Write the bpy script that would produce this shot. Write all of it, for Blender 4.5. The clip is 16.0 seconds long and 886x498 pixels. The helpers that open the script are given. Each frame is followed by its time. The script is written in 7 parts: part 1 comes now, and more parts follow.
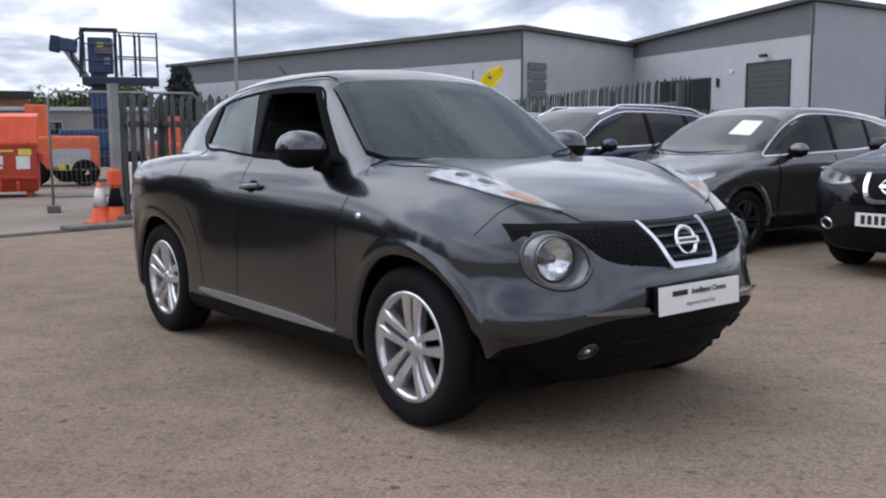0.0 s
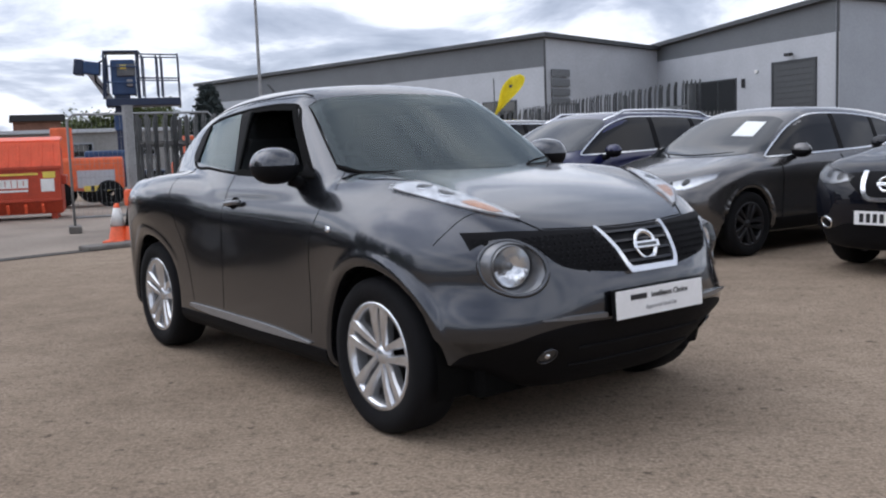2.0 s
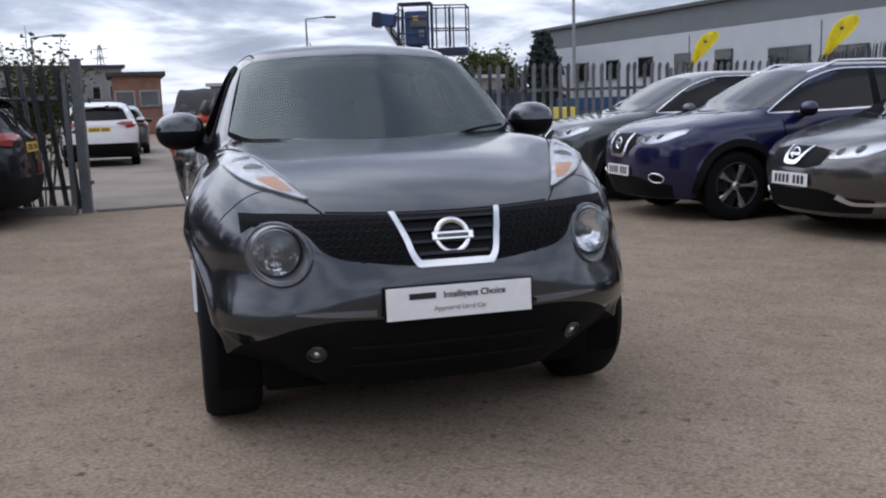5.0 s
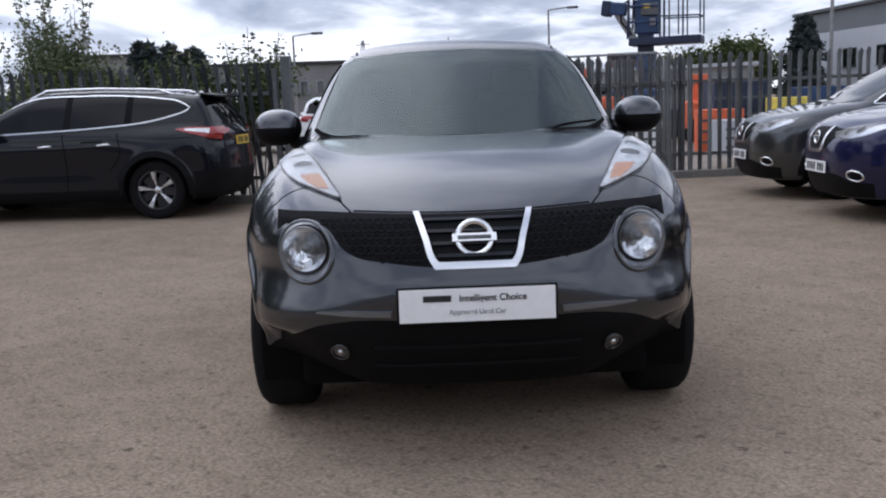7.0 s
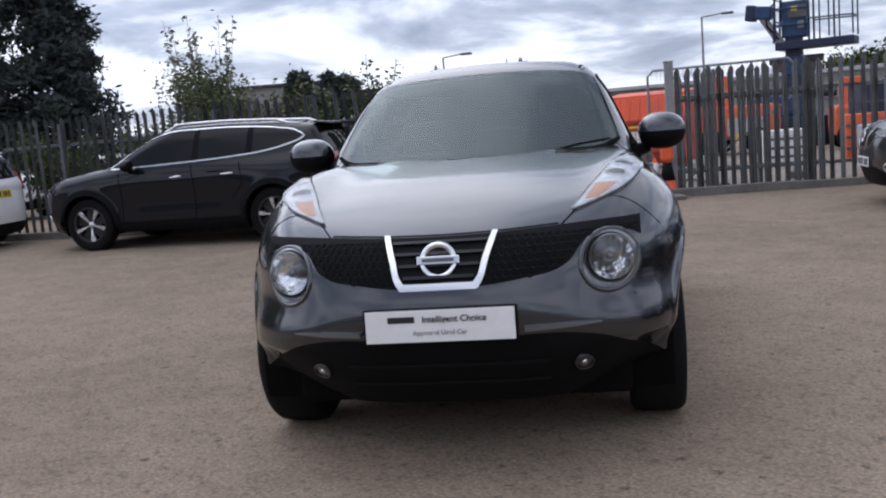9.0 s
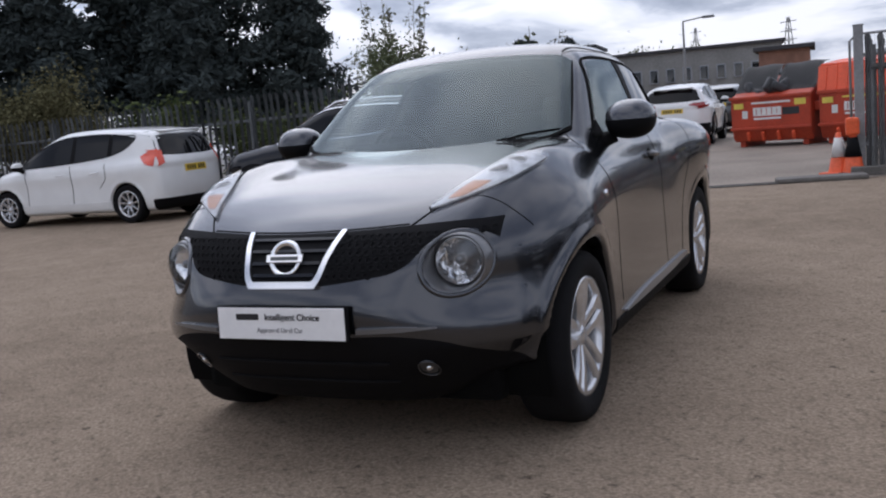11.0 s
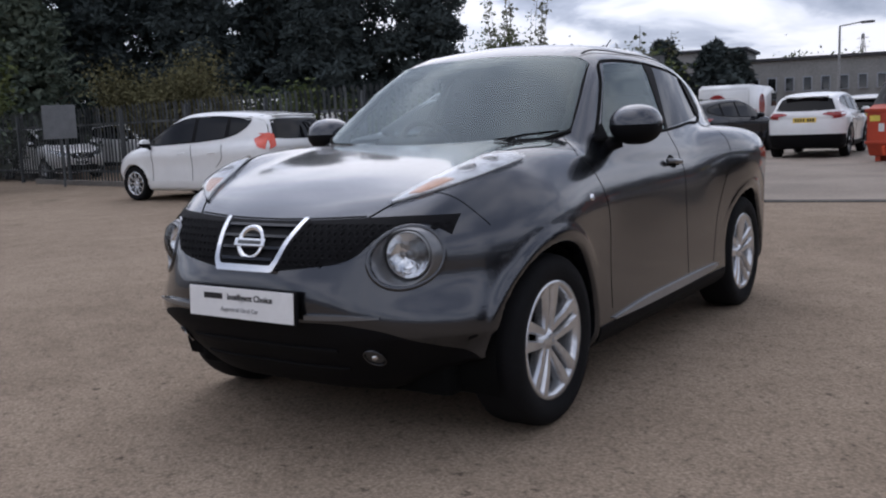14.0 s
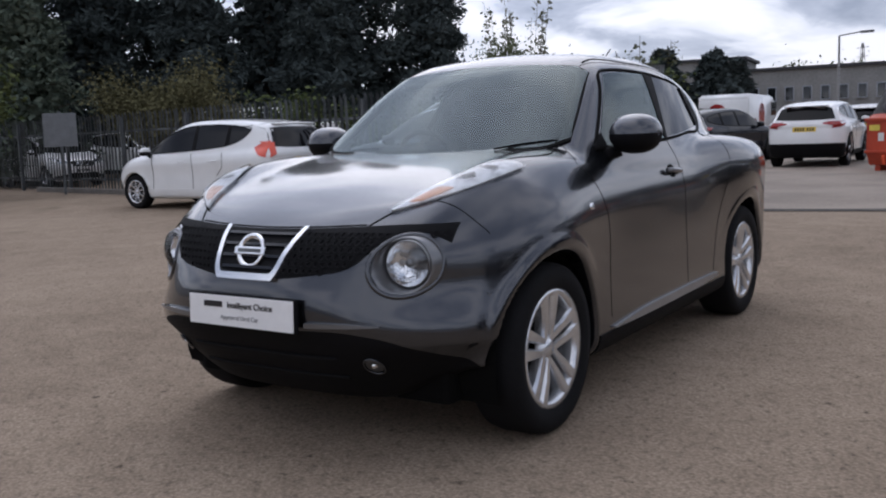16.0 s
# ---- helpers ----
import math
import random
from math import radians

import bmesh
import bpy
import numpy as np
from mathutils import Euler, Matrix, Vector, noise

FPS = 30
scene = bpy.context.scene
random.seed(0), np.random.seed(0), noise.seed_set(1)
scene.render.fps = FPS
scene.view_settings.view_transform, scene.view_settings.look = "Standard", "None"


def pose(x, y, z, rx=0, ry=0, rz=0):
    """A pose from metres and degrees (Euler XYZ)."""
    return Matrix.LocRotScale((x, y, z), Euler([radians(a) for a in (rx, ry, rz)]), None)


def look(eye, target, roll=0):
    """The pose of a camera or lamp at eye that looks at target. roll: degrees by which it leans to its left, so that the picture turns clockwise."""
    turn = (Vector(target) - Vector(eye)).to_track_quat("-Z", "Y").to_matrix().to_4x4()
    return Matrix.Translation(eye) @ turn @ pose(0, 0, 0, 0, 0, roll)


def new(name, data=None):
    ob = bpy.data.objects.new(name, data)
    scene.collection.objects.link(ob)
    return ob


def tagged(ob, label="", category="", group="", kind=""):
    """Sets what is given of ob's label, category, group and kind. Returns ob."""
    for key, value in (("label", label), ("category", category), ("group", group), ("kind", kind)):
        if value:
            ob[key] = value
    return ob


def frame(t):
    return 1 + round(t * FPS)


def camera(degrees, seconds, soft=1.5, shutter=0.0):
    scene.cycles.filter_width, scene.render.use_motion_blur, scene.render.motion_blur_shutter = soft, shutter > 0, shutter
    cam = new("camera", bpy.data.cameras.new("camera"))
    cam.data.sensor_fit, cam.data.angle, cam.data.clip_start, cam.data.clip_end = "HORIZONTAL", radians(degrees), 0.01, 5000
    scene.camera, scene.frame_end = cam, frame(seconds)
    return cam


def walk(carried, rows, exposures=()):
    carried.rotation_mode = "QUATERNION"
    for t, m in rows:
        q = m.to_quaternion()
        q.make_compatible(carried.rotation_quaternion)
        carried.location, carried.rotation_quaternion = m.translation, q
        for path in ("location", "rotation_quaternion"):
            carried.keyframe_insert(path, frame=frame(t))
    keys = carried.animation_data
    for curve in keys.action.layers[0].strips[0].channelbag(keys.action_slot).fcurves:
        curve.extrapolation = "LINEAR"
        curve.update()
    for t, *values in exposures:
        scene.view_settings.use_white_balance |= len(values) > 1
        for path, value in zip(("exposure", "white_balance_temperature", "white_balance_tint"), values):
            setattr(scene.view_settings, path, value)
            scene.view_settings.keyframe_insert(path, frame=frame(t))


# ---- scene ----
cam = camera(50.8, 16.0, 2.1)
PATH = [
    (0, (0.559, 0.509, 1.192), (0.352, 2.484, 0.953), -0.3),
    (0.5, (0.557, 0.511, 1.191), (0.345, 2.485, 0.954), -0.4),
    (1, (0.559, 0.515, 1.192), (0.346, 2.49, 0.96), -0.6),
    (1.5, (0.61, 0.504, 1.199), (0.417, 2.482, 0.979), -1.0),
    (2, (0.847, 0.461, 1.197), (0.572, 2.43, 0.98), -2.1),
    (2.5, (1.125, 0.531, 1.204), (0.721, 2.478, 0.986), -3.8),
    (3, (1.476, 0.644, 1.222), (0.931, 2.551, 0.968), -4.7),
    (5.5, (2.946, 1.721, 1.223), (1.82, 3.344, 0.91), -2.1),
    (6, (3.177, 1.909, 1.226), (1.876, 3.396, 0.913), -3.0),
    (6.5, (3.261, 1.996, 1.225), (1.891, 3.42, 0.919), -2.0),
    (7, (3.243, 2.024, 1.22), (1.857, 3.433, 0.914), -2.2),
    (7.5, (3.238, 2.028, 1.223), (1.848, 3.434, 0.924), -2.4),
    (8, (3.258, 2.087, 1.215), (1.848, 3.474, 0.923), -3.5),
    (8.5, (3.511, 2.233, 1.221), (2.003, 3.518, 0.952), -4.2),
    (11, (4.365, 3.738, 1.211), (2.501, 4.409, 0.935), -5.0),
    (11.5, (4.529, 3.988, 1.214), (2.638, 4.573, 0.931), -3.8),
    (12, (4.526, 4.176, 1.2), (2.612, 4.702, 0.952), -1.5),
    (12.5, (4.597, 4.251, 1.196), (2.668, 4.709, 0.932), -2.2),
    (13, (4.603, 4.306, 1.19), (2.664, 4.72, 0.926), -1.9),
    (13.5, (4.616, 4.328, 1.183), (2.67, 4.714, 0.927), -1.9),
    (14, (4.59, 4.335, 1.181), (2.647, 4.724, 0.912), -2.3),
    (14.5, (4.599, 4.339, 1.182), (2.656, 4.733, 0.92), -2.5),
    (15, (4.596, 4.339, 1.18), (2.653, 4.733, 0.914), -2.5),
    (15.5, (4.597, 4.339, 1.18), (2.652, 4.73, 0.926), -2.3),
    (16, (4.595, 4.335, 1.182), (2.65, 4.725, 0.931), -2.2),
]
walk(cam, [(t, look(eye, target, roll)) for t, eye, target, roll in PATH], [(0, 0.0, 6130, 13), (3, 0.0, 6130, 13), (5.5, -0.16, 5980, 14), (8.5, -0.13, 5960, 14.5), (11, -0.35, 6040, 15.5), (16, -0.35, 6040, 16)])

# ---- sky and sun ----
world = bpy.data.worlds.new("overcast_sky")
scene.world = world
world.use_nodes = True
wn, wl = world.node_tree.nodes, world.node_tree.links
wn.clear()
w_out = wn.new("ShaderNodeOutputWorld")
w_sky = wn.new("ShaderNodeTexSky")
w_sky.sky_type, w_sky.sun_disc = "NISHITA", False
w_sky.sun_elevation, w_sky.sun_rotation = radians(51), radians(-98)
w_bg = wn.new("ShaderNodeBackground")
w_bg.inputs["Strength"].default_value = 0.1
w_cloud = wn.new("ShaderNodeBackground")
w_cloud.inputs["Strength"].default_value = 1.2
w_co = wn.new("ShaderNodeTexCoord")
# the cloud layer lies flat overhead, so that it closes up towards the horizon
w_sep = wn.new("ShaderNodeSeparateXYZ")
w_lift = wn.new("ShaderNodeMath")
w_lift.operation = "ADD"
w_lift.inputs[1].default_value = 0.20
w_flat = wn.new("ShaderNodeVectorMath")
w_flat.operation = "DIVIDE"
w_even = wn.new("ShaderNodeCombineXYZ")
w_map = wn.new("ShaderNodeMapping")
w_map.inputs["Scale"].default_value = (0.9, 0.9, 0.0)
w_big = wn.new("ShaderNodeTexNoise")
w_big.inputs["Scale"].default_value, w_big.inputs["Detail"].default_value = 1.6, 9.0
w_big.inputs["Roughness"].default_value, w_big.inputs["Distortion"].default_value = 0.55, 0.35
w_ramp = wn.new("ShaderNodeValToRGB")
for k, (at, c) in enumerate(((0.36, (0.34, 0.38, 0.46, 1)), (0.45, (0.52, 0.56, 0.64, 1)), (0.51, (0.82, 0.85, 0.90, 1)), (0.58, (1.04, 1.04, 1.05, 1)))):
    e = w_ramp.color_ramp.elements[k] if k < 2 else w_ramp.color_ramp.elements.new(at)
    e.position, e.color = at, c
w_mix = wn.new("ShaderNodeMixShader")
w_mix.inputs[0].default_value = 0.86
wl.new(w_co.outputs["Generated"], w_sep.inputs[0])
wl.new(w_sep.outputs["Z"], w_lift.inputs[0])
for axis in ("X", "Y", "Z"):
    wl.new(w_lift.outputs[0], w_even.inputs[axis])
wl.new(w_co.outputs["Generated"], w_flat.inputs[0]), wl.new(w_even.outputs[0], w_flat.inputs[1])
wl.new(w_flat.outputs["Vector"], w_map.inputs["Vector"])
wl.new(w_map.outputs[0], w_big.inputs["Vector"])
wl.new(w_big.outputs["Fac"], w_ramp.inputs["Fac"])
wl.new(w_ramp.outputs["Color"], w_cloud.inputs["Color"])
w_up = wn.new("ShaderNodeMapRange")
w_up.inputs["From Min"].default_value, w_up.inputs["From Max"].default_value = 0.15, 0.95
w_up.inputs["To Min"].default_value, w_up.inputs["To Max"].default_value = 1.42, 1.5
wl.new(w_sep.outputs["Z"], w_up.inputs["Value"])
# the veiled sun brightens the cloud round it
w_dot, w_pow, w_glow = wn.new("ShaderNodeVectorMath"), wn.new("ShaderNodeMath"), wn.new("ShaderNodeMapRange")
w_dot.operation = "DOT_PRODUCT"
w_dot.inputs[1].default_value = Vector((-40, -6, 50)).normalized()
w_pow.operation, w_pow.use_clamp = "POWER", True
w_pow.inputs[1].default_value = 6.0
w_glow.inputs["To Min"].default_value, w_glow.inputs["To Max"].default_value = 0.92, 2.1
w_mul = wn.new("ShaderNodeMath")
w_mul.operation = "MULTIPLY"
wl.new(w_co.outputs["Generated"], w_dot.inputs[0])
wl.new(w_dot.outputs["Value"], w_pow.inputs[0]), wl.new(w_pow.outputs[0], w_glow.inputs["Value"])
wl.new(w_up.outputs[0], w_mul.inputs[0]), wl.new(w_glow.outputs[0], w_mul.inputs[1])
wl.new(w_mul.outputs[0], w_cloud.inputs["Strength"])
wl.new(w_sky.outputs[0], w_bg.inputs["Color"])
wl.new(w_bg.outputs[0], w_mix.inputs[1])
wl.new(w_cloud.outputs[0], w_mix.inputs[2])
wl.new(w_mix.outputs[0], w_out.inputs["Surface"])

sun_data = bpy.data.lights.new("sun", "SUN")
sun_data.energy, sun_data.angle, sun_data.color = 0.5, radians(88), (1.0, 0.95, 0.88)
sun = new("sun", sun_data)
sun.matrix_basis = look((-40, -6, 50), (0, 0, 0))

# ---- materials ----
def material(name, color, rough=0.5, metal=0.0, vary=0.12, scale=6.0, bump=0.0, bump_scale=60.0, coat=0.0, fine=40.0, spec=0.5, emit=0.0):
    """A principled material whose colour varies at two scales, with a fine relief."""
    m = bpy.data.materials.new(name)
    m.use_nodes = True
    n, l = m.node_tree.nodes, m.node_tree.links
    p = n["Principled BSDF"]
    p.inputs["Roughness"].default_value, p.inputs["Metallic"].default_value = rough, metal
    p.inputs["Coat Weight"].default_value, p.inputs["Coat Roughness"].default_value = coat, 0.03
    p.inputs["Specular IOR Level"].default_value = spec
    co = n.new("ShaderNodeTexCoord")
    if vary:
        a, b = n.new("ShaderNodeTexNoise"), n.new("ShaderNodeTexNoise")
        a.inputs["Scale"].default_value, b.inputs["Scale"].default_value = scale, fine
        a.inputs["Detail"].default_value = b.inputs["Detail"].default_value = 4
        add = n.new("ShaderNodeMath")
        add.operation = "ADD"
        mul = n.new("ShaderNodeMapRange")
        mul.inputs["From Min"].default_value, mul.inputs["From Max"].default_value = 0.78, 1.22
        mul.inputs["To Min"].default_value, mul.inputs["To Max"].default_value = 1 - vary, 1 + vary
        mix = n.new("ShaderNodeMix")
        mix.data_type, mix.blend_type = "RGBA", "MULTIPLY"
        mix.inputs["Factor"].default_value = 1.0
        mix.inputs["A"].default_value = (*color, 1)
        for s in (a, b):
            l.new(co.outputs["Object"], s.inputs["Vector"])
        l.new(a.outputs["Fac"], add.inputs[0]), l.new(b.outputs["Fac"], add.inputs[1])
        l.new(add.outputs[0], mul.inputs["Value"]), l.new(mul.outputs[0], mix.inputs["B"])
        l.new(mix.outputs["Result"], p.inputs["Base Color"])
    else:
        p.inputs["Base Color"].default_value = (*color, 1)
    if bump:
        c, bp = n.new("ShaderNodeTexNoise"), n.new("ShaderNodeBump")
        c.inputs["Scale"].default_value, c.inputs["Detail"].default_value = bump_scale, 4
        bp.inputs["Strength"].default_value, bp.inputs["Distance"].default_value = bump, 0.01
        l.new(co.outputs["Object"], c.inputs["Vector"]), l.new(c.outputs["Fac"], bp.inputs["Height"]), l.new(bp.outputs[0], p.inputs["Normal"])
    if emit:
        p.inputs["Emission Color"].default_value, p.inputs["Emission Strength"].default_value = (*color, 1), emit
    return m


def glass_material(name, color, rough=0.02, alpha=1.0, tint=(0.62, 0.68, 0.66), ior=1.5, gloss=(1, 1, 1)):
    """Glossy tinted glazing; alpha under 1 lets the inside show."""
    m = bpy.data.materials.new(name)
    m.use_nodes = True
    n, l = m.node_tree.nodes, m.node_tree.links
    p = n["Principled BSDF"]
    p.inputs["Base Color"].default_value = (*color, 1)
    p.inputs["Roughness"].default_value, p.inputs["IOR"].default_value = rough, 1.5
    p.inputs["Specular IOR Level"].default_value = 0.85 if alpha == 1 else 0.0
    if alpha < 1:
        tr, mix, gl, top = n.new("ShaderNodeBsdfTransparent"), n.new("ShaderNodeMixShader"), n.new("ShaderNodeBsdfGlossy"), n.new("ShaderNodeMixShader")
        tr.inputs["Color"].default_value = (*tint, 1)
        mix.inputs[0].default_value = alpha
        gl.inputs["Roughness"].default_value = rough
        gl.inputs["Color"].default_value = (*gloss, 1)
        fr = n.new("ShaderNodeFresnel")
        fr.inputs["IOR"].default_value = ior
        l.new(tr.outputs[0], mix.inputs[1]), l.new(p.outputs[0], mix.inputs[2])
        l.new(fr.outputs[0], top.inputs[0]), l.new(mix.outputs[0], top.inputs[1]), l.new(gl.outputs[0], top.inputs[2])
        l.new(top.outputs[0], n["Material Output"].inputs["Surface"])
    return m


def paint(name, color, metal=0.5, rough=0.34):
    m = material(name, color, rough, metal, vary=0.05, scale=3.0, fine=900.0, coat=1.0, spec=0.15)
    m.node_tree.nodes["Principled BSDF"].inputs["Coat Roughness"].default_value = 0.07
    m.node_tree.nodes["Principled BSDF"].inputs["Coat IOR"].default_value = 1.53
    return m


M_GREY = paint("gunmetal_paint", (0.053, 0.057, 0.066), 0.9, 0.24)
M_QGREY = paint("grey_paint", (0.060, 0.064, 0.068), 0.7, 0.28)
M_PGREY = paint("warm_grey_paint", (0.12, 0.116, 0.115), 0.75, 0.24)
M_BLUE = paint("dark_blue_paint", (0.007, 0.009, 0.052), 0.3)
M_BLACKP = material("black_paint", (0.003, 0.004, 0.008), 0.5, 0.0, vary=0.05, coat=0.75, spec=0.05)
M_WHITEP = paint("white_paint", (0.80, 0.81, 0.81), 0.0, 0.3)
M_PLASTIC = material("black_plastic", (0.005, 0.005, 0.006), 0.65, bump=0.15, bump_scale=400, spec=0.12)
M_RUBBER = material("tyre_rubber", (0.007, 0.007, 0.008), 0.85, bump=0.2, bump_scale=200, spec=0.18)
# near-black with the shade inside hollows put into the colour
M_VOID = material("shaded_hollow", (0.004, 0.004, 0.004), 0.95, spec=0.1)
M_SEAM = material("panel_gap", (0.006, 0.006, 0.006), 0.9, vary=0, spec=0.1)
M_ALLOY = material("silver_alloy", (0.66, 0.67, 0.69), 0.24, 0.8, vary=0.06, scale=10)
M_ALLOYD = material("dark_alloy", (0.03, 0.03, 0.033), 0.4, 0.5, vary=0.1)
M_CHROME = material("chrome", (0.86, 0.87, 0.88), 0.08, 1.0, vary=0.0)
M_BRIGHT = material("satin_chrome", (0.80, 0.81, 0.83), 0.18, 0.95, vary=0.0)
M_GLASS = glass_material("tinted_glass", (0.010, 0.012, 0.013))
M_CLEAR = glass_material("windscreen_glass", (0.020, 0.032, 0.035), 0.012, 0.16, (0.66, 0.76, 0.75), 1.65, (0.84, 0.94, 0.95))
M_DARKGL = glass_material("privacy_glass", (0.004, 0.004, 0.005))
M_DARKGL.node_tree.nodes["Principled BSDF"].inputs["Specular IOR Level"].default_value = 0.3
M_LENS = glass_material("lamp_lens", (0.6, 0.62, 0.65), 0.02, 0.03, (0.97, 0.98, 0.99), 1.3)
M_AMBER = material("amber_lens", (0.72, 0.42, 0.28), 0.12, vary=0.1, coat=1.0)
M_REFL = material("lamp_reflector", (0.55, 0.56, 0.58), 0.25, 0.92, vary=0.12, scale=14)
# paler copy of the body grey, reflected sky put into the colour
M_SURR = paint("sky_lit_body_grey", (0.15, 0.155, 0.163), 0.6, 0.36)
M_BED = material("pale_lamp_bed", (0.80, 0.81, 0.83), 0.22, 0.2, vary=0.22, scale=26)
M_FACET = material("faceted_reflector", (0.80, 0.81, 0.83), 0.07, 1.0, vary=0.0, bump=0.8, bump_scale=17)
M_FOG = material("smoked_fog_lens", (0.045, 0.048, 0.052), 0.12, 0.5, vary=0.25, scale=30, coat=1.0)
M_SILL = material("satin_sill_metal", (0.34, 0.345, 0.355), 0.35, 0.7, vary=0.08, scale=4)
M_REDL = material("red_lens", (0.30, 0.010, 0.010), 0.1, vary=0.1, coat=1.0)
M_ORANGEL = material("orange_red_lens", (0.70, 0.075, 0.03), 0.12, vary=0.1, coat=1.0)
M_PLATEW = material("white_plate", (0.80, 0.80, 0.80), 0.35, vary=0.03)
M_PLATEY = material("yellow_plate", (0.75, 0.52, 0.06), 0.35, vary=0.03)
M_INK = material("black_ink", (0.012, 0.012, 0.014), 0.5, vary=0)
M_INKG = material("grey_ink", (0.32, 0.32, 0.33), 0.5, vary=0)
M_TRIM = material("dark_cabin_trim", (0.018, 0.018, 0.019), 0.8, bump=0.2, bump_scale=150)
M_SEATC = material("seat_cloth", (0.022, 0.022, 0.024), 0.95, bump=0.3, bump_scale=300)
M_GALV = material("galvanised_steel", (0.25, 0.255, 0.26), 0.6, 0.25, vary=0.22, scale=3, fine=60)
M_GALVD = material("dull_painted_steel", (0.105, 0.113, 0.118), 0.6, 0.2, vary=0.25, scale=3, fine=60)
M_CLAD = material("light_grey_cladding", (0.42, 0.44, 0.47), 0.55, vary=0.07, scale=0.6, fine=8)
M_CLADS = material("pale_side_cladding", (0.30, 0.325, 0.36), 0.5, vary=0.06, scale=0.6, fine=8)
M_CLADD = material("dark_grey_cladding", (0.115, 0.125, 0.135), 0.5, vary=0.08, scale=0.6, fine=8)
M_ROOFM = material("roof_edge_metal", (0.055, 0.06, 0.065), 0.5, 0.2)
M_SHUT = material("roller_shutter", (0.075, 0.08, 0.085), 0.5, 0.2, vary=0.1)
M_ORANGE = material("orange_painted_steel", (0.43, 0.052, 0.020), 0.5, vary=0.18, scale=3, fine=30, bump=0.08)
M_ORANGELID = material("orange_plastic", (0.80, 0.115, 0.045), 0.45, vary=0.12, scale=3)
M_BLACKLID = material("black_lid_plastic", (0.03, 0.031, 0.034), 0.5, vary=0.2, scale=3)
M_WHITEV = material("white_vinyl", (0.75, 0.75, 0.73), 0.5, vary=0.1)
M_YELLOWV = material("yellow_vinyl", (0.75, 0.60, 0.10), 0.5, vary=0.1)
M_CONE = material("orange_cone_plastic", (0.75, 0.11, 0.03), 0.55, vary=0.15)
M_CONEW = material("white_sleeve", (0.72, 0.72, 0.70), 0.45, vary=0.12)
M_LIFT = material("blue_painted_steel", (0.016, 0.052, 0.135), 0.45, vary=0.2, scale=3)
M_LIFTD = material("dark_blue_steel", (0.010, 0.022, 0.055), 0.5, vary=0.2, scale=3)
M_MACH = material("orange_machine_paint", (0.70, 0.14, 0.05), 0.5, vary=0.15)
M_FLAG = material("yellow_flag_cloth", (0.80, 0.68, 0.03), 0.8, vary=0.1)
M_BRICK = material("red_brown_brickwork", (0.23, 0.12, 0.085), 0.9, vary=0.2, scale=2, fine=30, bump=0.2)
M_STONE = material("old_grey_render", (0.24, 0.24, 0.235), 0.85, vary=0.15, scale=0.5, fine=6)
M_LEAD = material("dark_roof_felt", (0.045, 0.045, 0.05), 0.8, vary=0.15)
M_BARK = material("bark", (0.07, 0.055, 0.04), 0.95, vary=0.3, scale=8, bump=0.5, bump_scale=40)
M_KERB = material("concrete_kerb", (0.15, 0.14, 0.128), 0.9, vary=0.2, scale=5, bump=0.3, bump_scale=80)
M_PAPER = material("white_paper", (0.80, 0.82, 0.80), 0.7, vary=0.03)
M_SIGN = material("grey_sign_back", (0.16, 0.17, 0.18), 0.5, 0.3, vary=0.15)


def leaf_material(name, a, b):
    m = bpy.data.materials.new(name)
    m.use_nodes = True
    n, l = m.node_tree.nodes, m.node_tree.links
    p = n["Principled BSDF"]
    g, r = n.new("ShaderNodeNewGeometry"), n.new("ShaderNodeValToRGB")
    r.color_ramp.elements[0].color, r.color_ramp.elements[1].color = (*a, 1), (*b, 1)
    l.new(g.outputs["Random Per Island"], r.inputs["Fac"]), l.new(r.outputs["Color"], p.inputs["Base Color"])
    p.inputs["Roughness"].default_value, p.inputs["Specular IOR Level"].default_value = 0.9, 0.06
    return m


M_CONIF = leaf_material("dark_conifer_needles", (0.044, 0.055, 0.056), (0.068, 0.083, 0.080))
M_SPRUCE = leaf_material("grey_green_needles", (0.06, 0.08, 0.062), (0.14, 0.165, 0.125))
M_SHRUB = leaf_material("green_shrub_leaves", (0.082, 0.080, 0.042), (0.17, 0.158, 0.085))
M_GREENL = leaf_material("dull_green_leaves", (0.050, 0.068, 0.028), (0.120, 0.140, 0.060))
# raised tone stands for daylight coming through the leaves
M_SPRIG = leaf_material("backlit_grey_green", (0.12, 0.13, 0.09), (0.25, 0.25, 0.18))
M_SPRIGD = leaf_material("soft_green_leaves", (0.075, 0.092, 0.048), (0.15, 0.17, 0.095))


